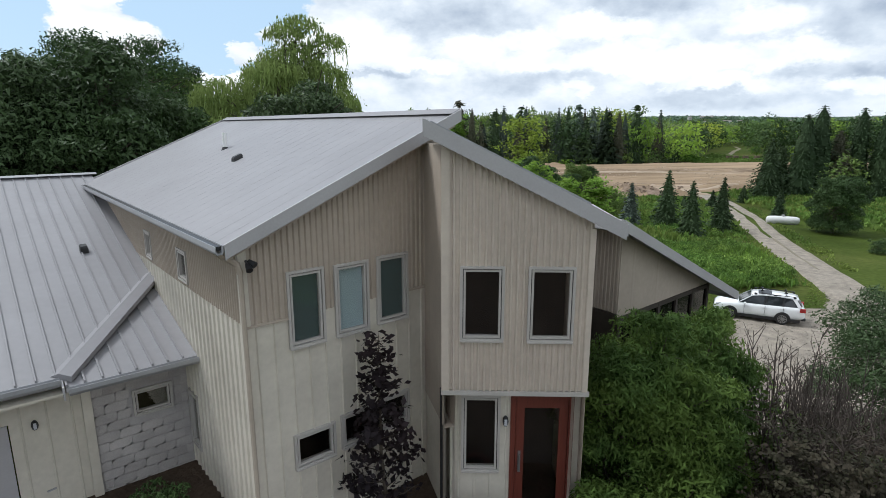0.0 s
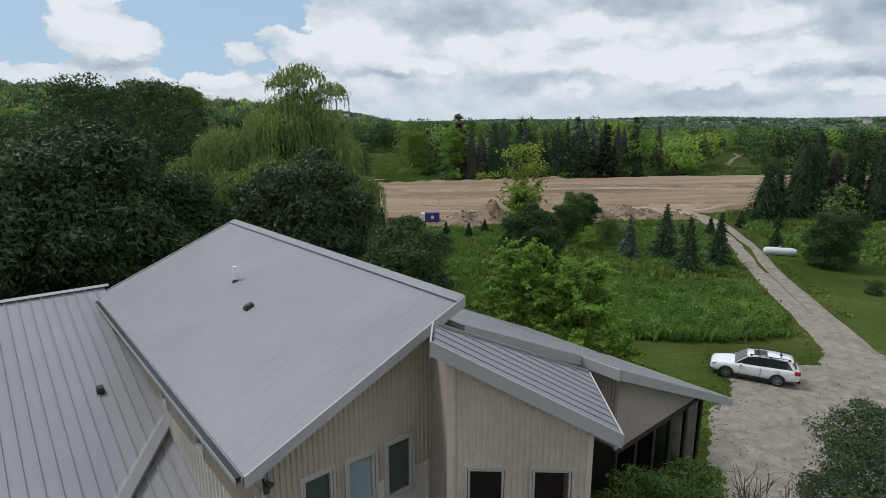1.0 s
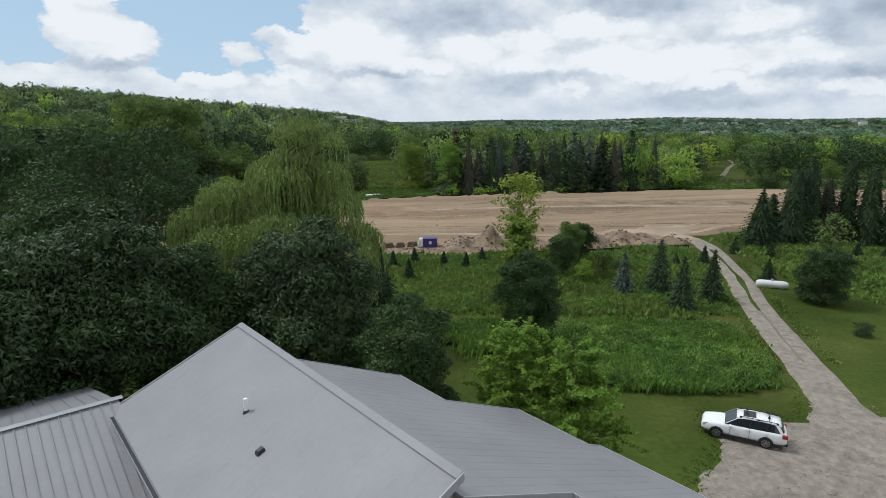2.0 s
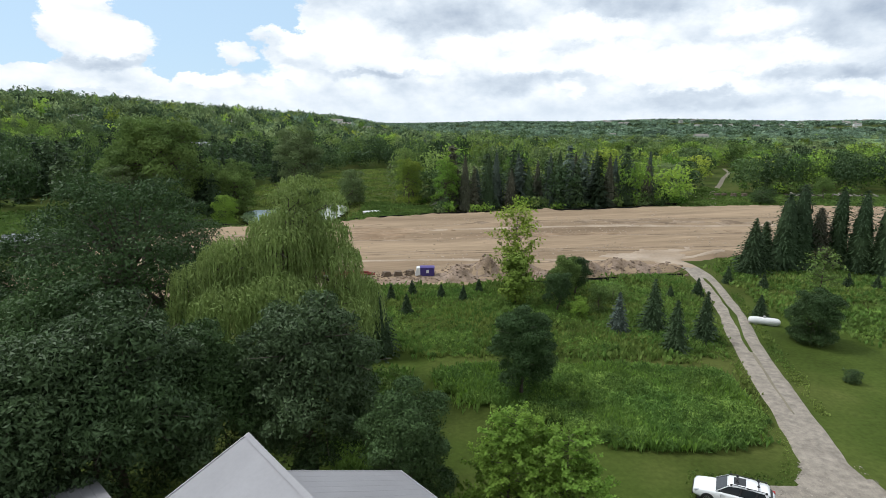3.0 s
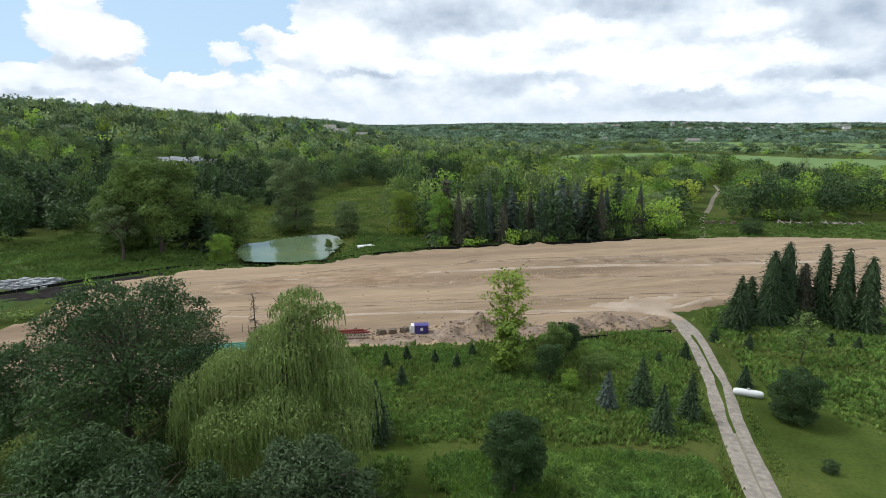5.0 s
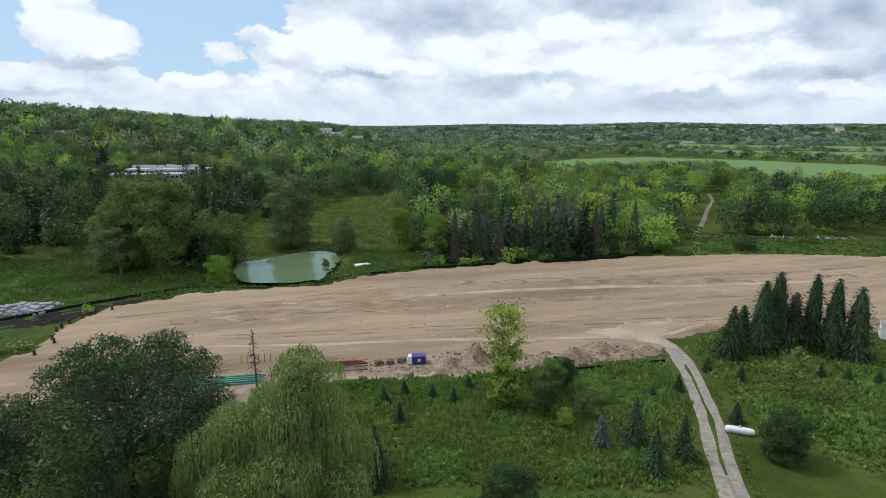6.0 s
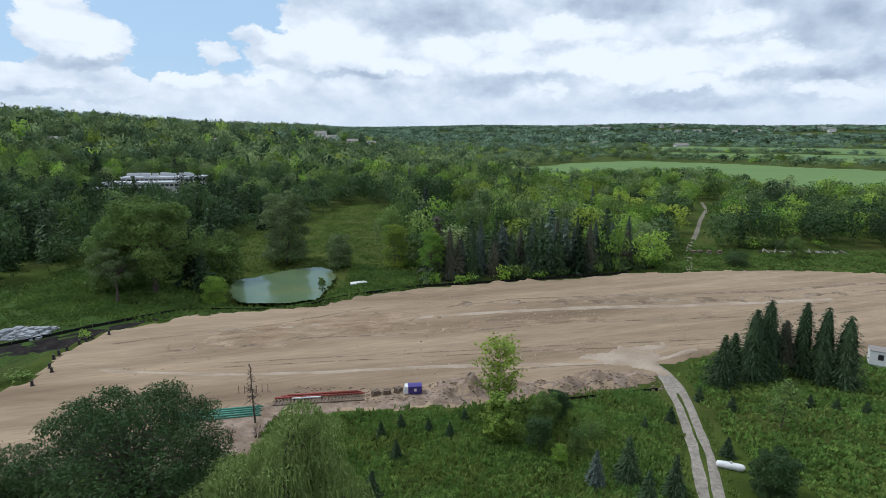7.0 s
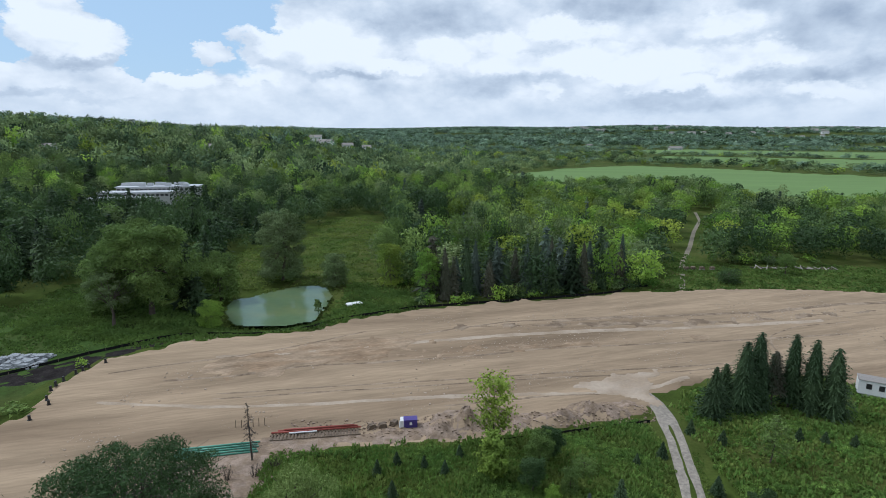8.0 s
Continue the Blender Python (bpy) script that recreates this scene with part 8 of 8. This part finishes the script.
        g.add(vs, [(4, 5, 6, 7), (0, 1, 5, 4), (1, 2, 6, 5), (2, 3, 7, 6), (3, 0, 4, 7)])
    solo("loose_stones", g, M_RUBBLE, "loose stones scattered over the rubble bank", "stones", kind="stuff")
    # coarse stones over the gravel yard
    g = Geo()
    yard = [(17.0, 32.6), (22.3, 32.4), (26, 38), (28.4, 35), (29, 27), (27, 20), (20, 13.5), (12.5, 12), (10.6, 15), (10.5, 20), (12.0, 23.5), (14.0, 27.3), (15.9, 29.3), (16.9, 32.4)]
    for k in range(5200):
        x, y = rng.uniform(9.6, 29), rng.uniform(12, 36)
        if not bool(inside(np.array([x]), np.array([y]), yard)[0]):
            continue
        r = 0.014 + 0.036 * rng.random() ** 2.5
        z = hz(x, y) + 0.06
        vs = [Vector((x + sx * r * rng.uniform(0.6, 1.1), y + sy * r * rng.uniform(0.6, 1.1), z + sz * r * 0.6 * rng.uniform(0.6, 1))) for sz in (-1, 1) for sx, sy in ((-1, -1), (1, -1), (1, 1), (-1, 1))]
        g.add(vs, [(4, 5, 6, 7), (0, 1, 5, 4), (1, 2, 6, 5), (2, 3, 7, 6), (3, 0, 4, 7)])
    solo("yard_stones", g, mat("limestone_chips", (0.30, 0.268, 0.23), 0.95, spec=0.05, var=0.2, island=0.3, scale=2.0), "coarse stone chips strewn over the gravel yard", "stones", kind="stuff")
    # clods and stones along the graded benches
    nr = np.random.default_rng(31)
    x = nr.uniform(-58, 110, 5000)
    row = nr.choice([93.5, 97.5, 111.5, 114, 127, 134], 5000)
    y = row + 0.27 * x * np.where(row > 120, 0.6, 1.0) + nr.normal(0, 2.4, 5000) + 2.0 * np.sin(x * 0.11 + row)
    k = inside(x, y, DIRT) & (np.sin(x * 0.23 + row * 1.7) + np.sin(x * 0.071) > -0.1)
    x, y = x[k], y[k]
    z = height(x, y) + 0.06 + dirt_relief(x, y)
    r = 0.05 + 0.15 * nr.random(len(x)) ** 3
    corner = np.array([(-1, -1, -1), (1, -1, -1), (1, 1, -1), (-1, 1, -1), (-1, -1, 1), (1, -1, 1), (1, 1, 1), (-1, 1, 1)], float)
    vs = np.stack([x, y, z], 1)[:, None, :] + corner[None] * r[:, None, None] * nr.uniform(0.5, 1.2, (len(x), 8, 3)) * np.array([1, 1, 0.6])
    face = np.array([(4, 5, 6, 7), (0, 1, 5, 4), (1, 2, 6, 5), (2, 3, 7, 6), (3, 0, 4, 7)])
    q = (np.arange(len(x))[:, None, None] * 8 + face[None]).reshape(-1, 4)
    tagged(new("soil_clods", mesh_np("soil_clods", vs.reshape(-1, 3), q, [M_PALE])), "clods and stones left along the graded soil benches", "clods", kind="stuff")
    # terracotta pot by the door
    t = thing("flower_pot", "red glazed flower pot standing by the door", "pot", pose(0.72, 8.35, hz(0.72, 8.35)))
    part("pot", Geo().loft([[(r * math.cos(a), r * math.sin(a), z) for a in np.linspace(0, math.tau, 18, endpoint=False)] for r, z in ((0.20, 0.0), (0.27, 0.35), (0.30, 0.50), (0.33, 0.50), (0.33, 0.58), (0.28, 0.58), (0.26, 0.48))]), M_CLAY, t, smooth=True)
    part("soil", Geo().tube((0, 0, 0.44), (0, 0, 0.50), 0.27, n=16), M_MUD, t)


site_things()


# ---- far buildings ----
def far_house(x, y, w, d, h, turn, wall, label="distant pale house with a gabled roof", lift=0.0):
    t = thing("far_house", label, "house", pose(x, y, hz(x, y) + lift, 0, 0, turn), "houses on the hills")
    part("wall", Geo().box(-w / 2, -d / 2, -2, w / 2, d / 2, h), wall, t)
    r = d * 0.32
    part("roof", Geo().prism([(-w / 2 - 0.5, -d / 2 - 0.6, h), (-w / 2 - 0.5, d / 2 + 0.6, h), (-w / 2 - 0.5, 0, h + r)], (w + 1.0, 0, 0)), M_FARROOF, t)
    for k in range(3):
        px = -w / 2 + w * (k + 0.5) / 3
        part("window", Geo().box(px - 0.8, -d / 2 - 0.06, h * 0.45, px + 0.8, -d / 2 + 0.02, h * 0.45 + 1.6), M_BLACK, t)


def terrace_building():
    """Long stepped white building among the trees on the slope."""
    x, y = -186, 366
    t = thing("terrace_building", "long low white building with stepped flat roofs among trees", "building", pose(x, y, hz(x, y) + 1.0, 0, 0, 8) @ Matrix.Scale(0.86, 4))
    for k, (x0, x1, y0, y1, z0, z1) in enumerate(((-34, 8, -16, -8, 0, 5.0), (-30, 22, -8, 4, 0, 8.2), (-22, 36, 4, 18, 0, 11.0))):
        wing = part("wing", Geo().box(x0, y0, z0 - 3, x1, y1, z1), M_FARWALL, t)
        part("roof", Geo().box(x0 - 0.8, y0 - 0.8, z1, x1 + 0.8, y1 + 0.8, z1 + 0.7), M_BLOCKROOF, wing)
        n = int((x1 - x0) / 3.2)
        for i in range(n):
            px = x0 + (x1 - x0) * (i + 0.5) / n
            part("window", Geo().box(px - 1.1, y0 - 0.08, z1 - 2.6, px + 1.1, y0 + 0.02, z1 - 1.0), M_BLACK, wing)
    rng = random.Random(3)
    for i in range(16):
        px, py = -20 + 54 * rng.random(), 5 + 11 * rng.random()
        part("roof_unit", Geo().box(px - 2.2, py - 1.1, 11.7, px + 2.2, py + 1.1, 13.4 + rng.random()), M_BLOCKROOF, t)


terrace_building()
for k, (x, y, w, d, h, turn) in enumerate((
        (-520, 985, 22, 12, 9, 10), (-495, 1005, 18, 11, 7, -20), (-420, 1010, 14, 10, 6, 0), (-260, 900, 14, 9, 6, 10), (-205, 1010, 20, 12, 7, 5), (-175, 940, 24, 12, 7, -10), (-145, 980, 18, 11, 6, 20), (-118, 1030, 16, 10, 6, 0),
        (-100, 960, 14, 9, 6, 10), (-300, 700, 12, 9, 6, 15), (-360, 540, 12, 8, 5, 0), (-250, 640, 10, 8, 5, 0), (560, 1290, 30, 12, 6, 5), (1420, 2150, 16, 10, 5, 0), (1520, 2180, 14, 10, 5, 0), (420, 1500, 14, 10, 6, 0))):
    far_house(x, y, w, d, h, turn, M_WHITE if k % 3 else M_FARWALL, lift=1.5 if y < 1100 else 1.0)
rnd = random.Random(12)
for k in range(34):
    x = rnd.uniform(500, 2300)
    y = rnd.uniform(2300, 3300) * (0.9 + 0.1 * rnd.random())
    far_house(x, y, rnd.uniform(14, 34), rnd.uniform(10, 16), rnd.uniform(7, 11), rnd.uniform(-25, 25), M_WHITE if k % 2 else M_FARWALL, lift=4.0)
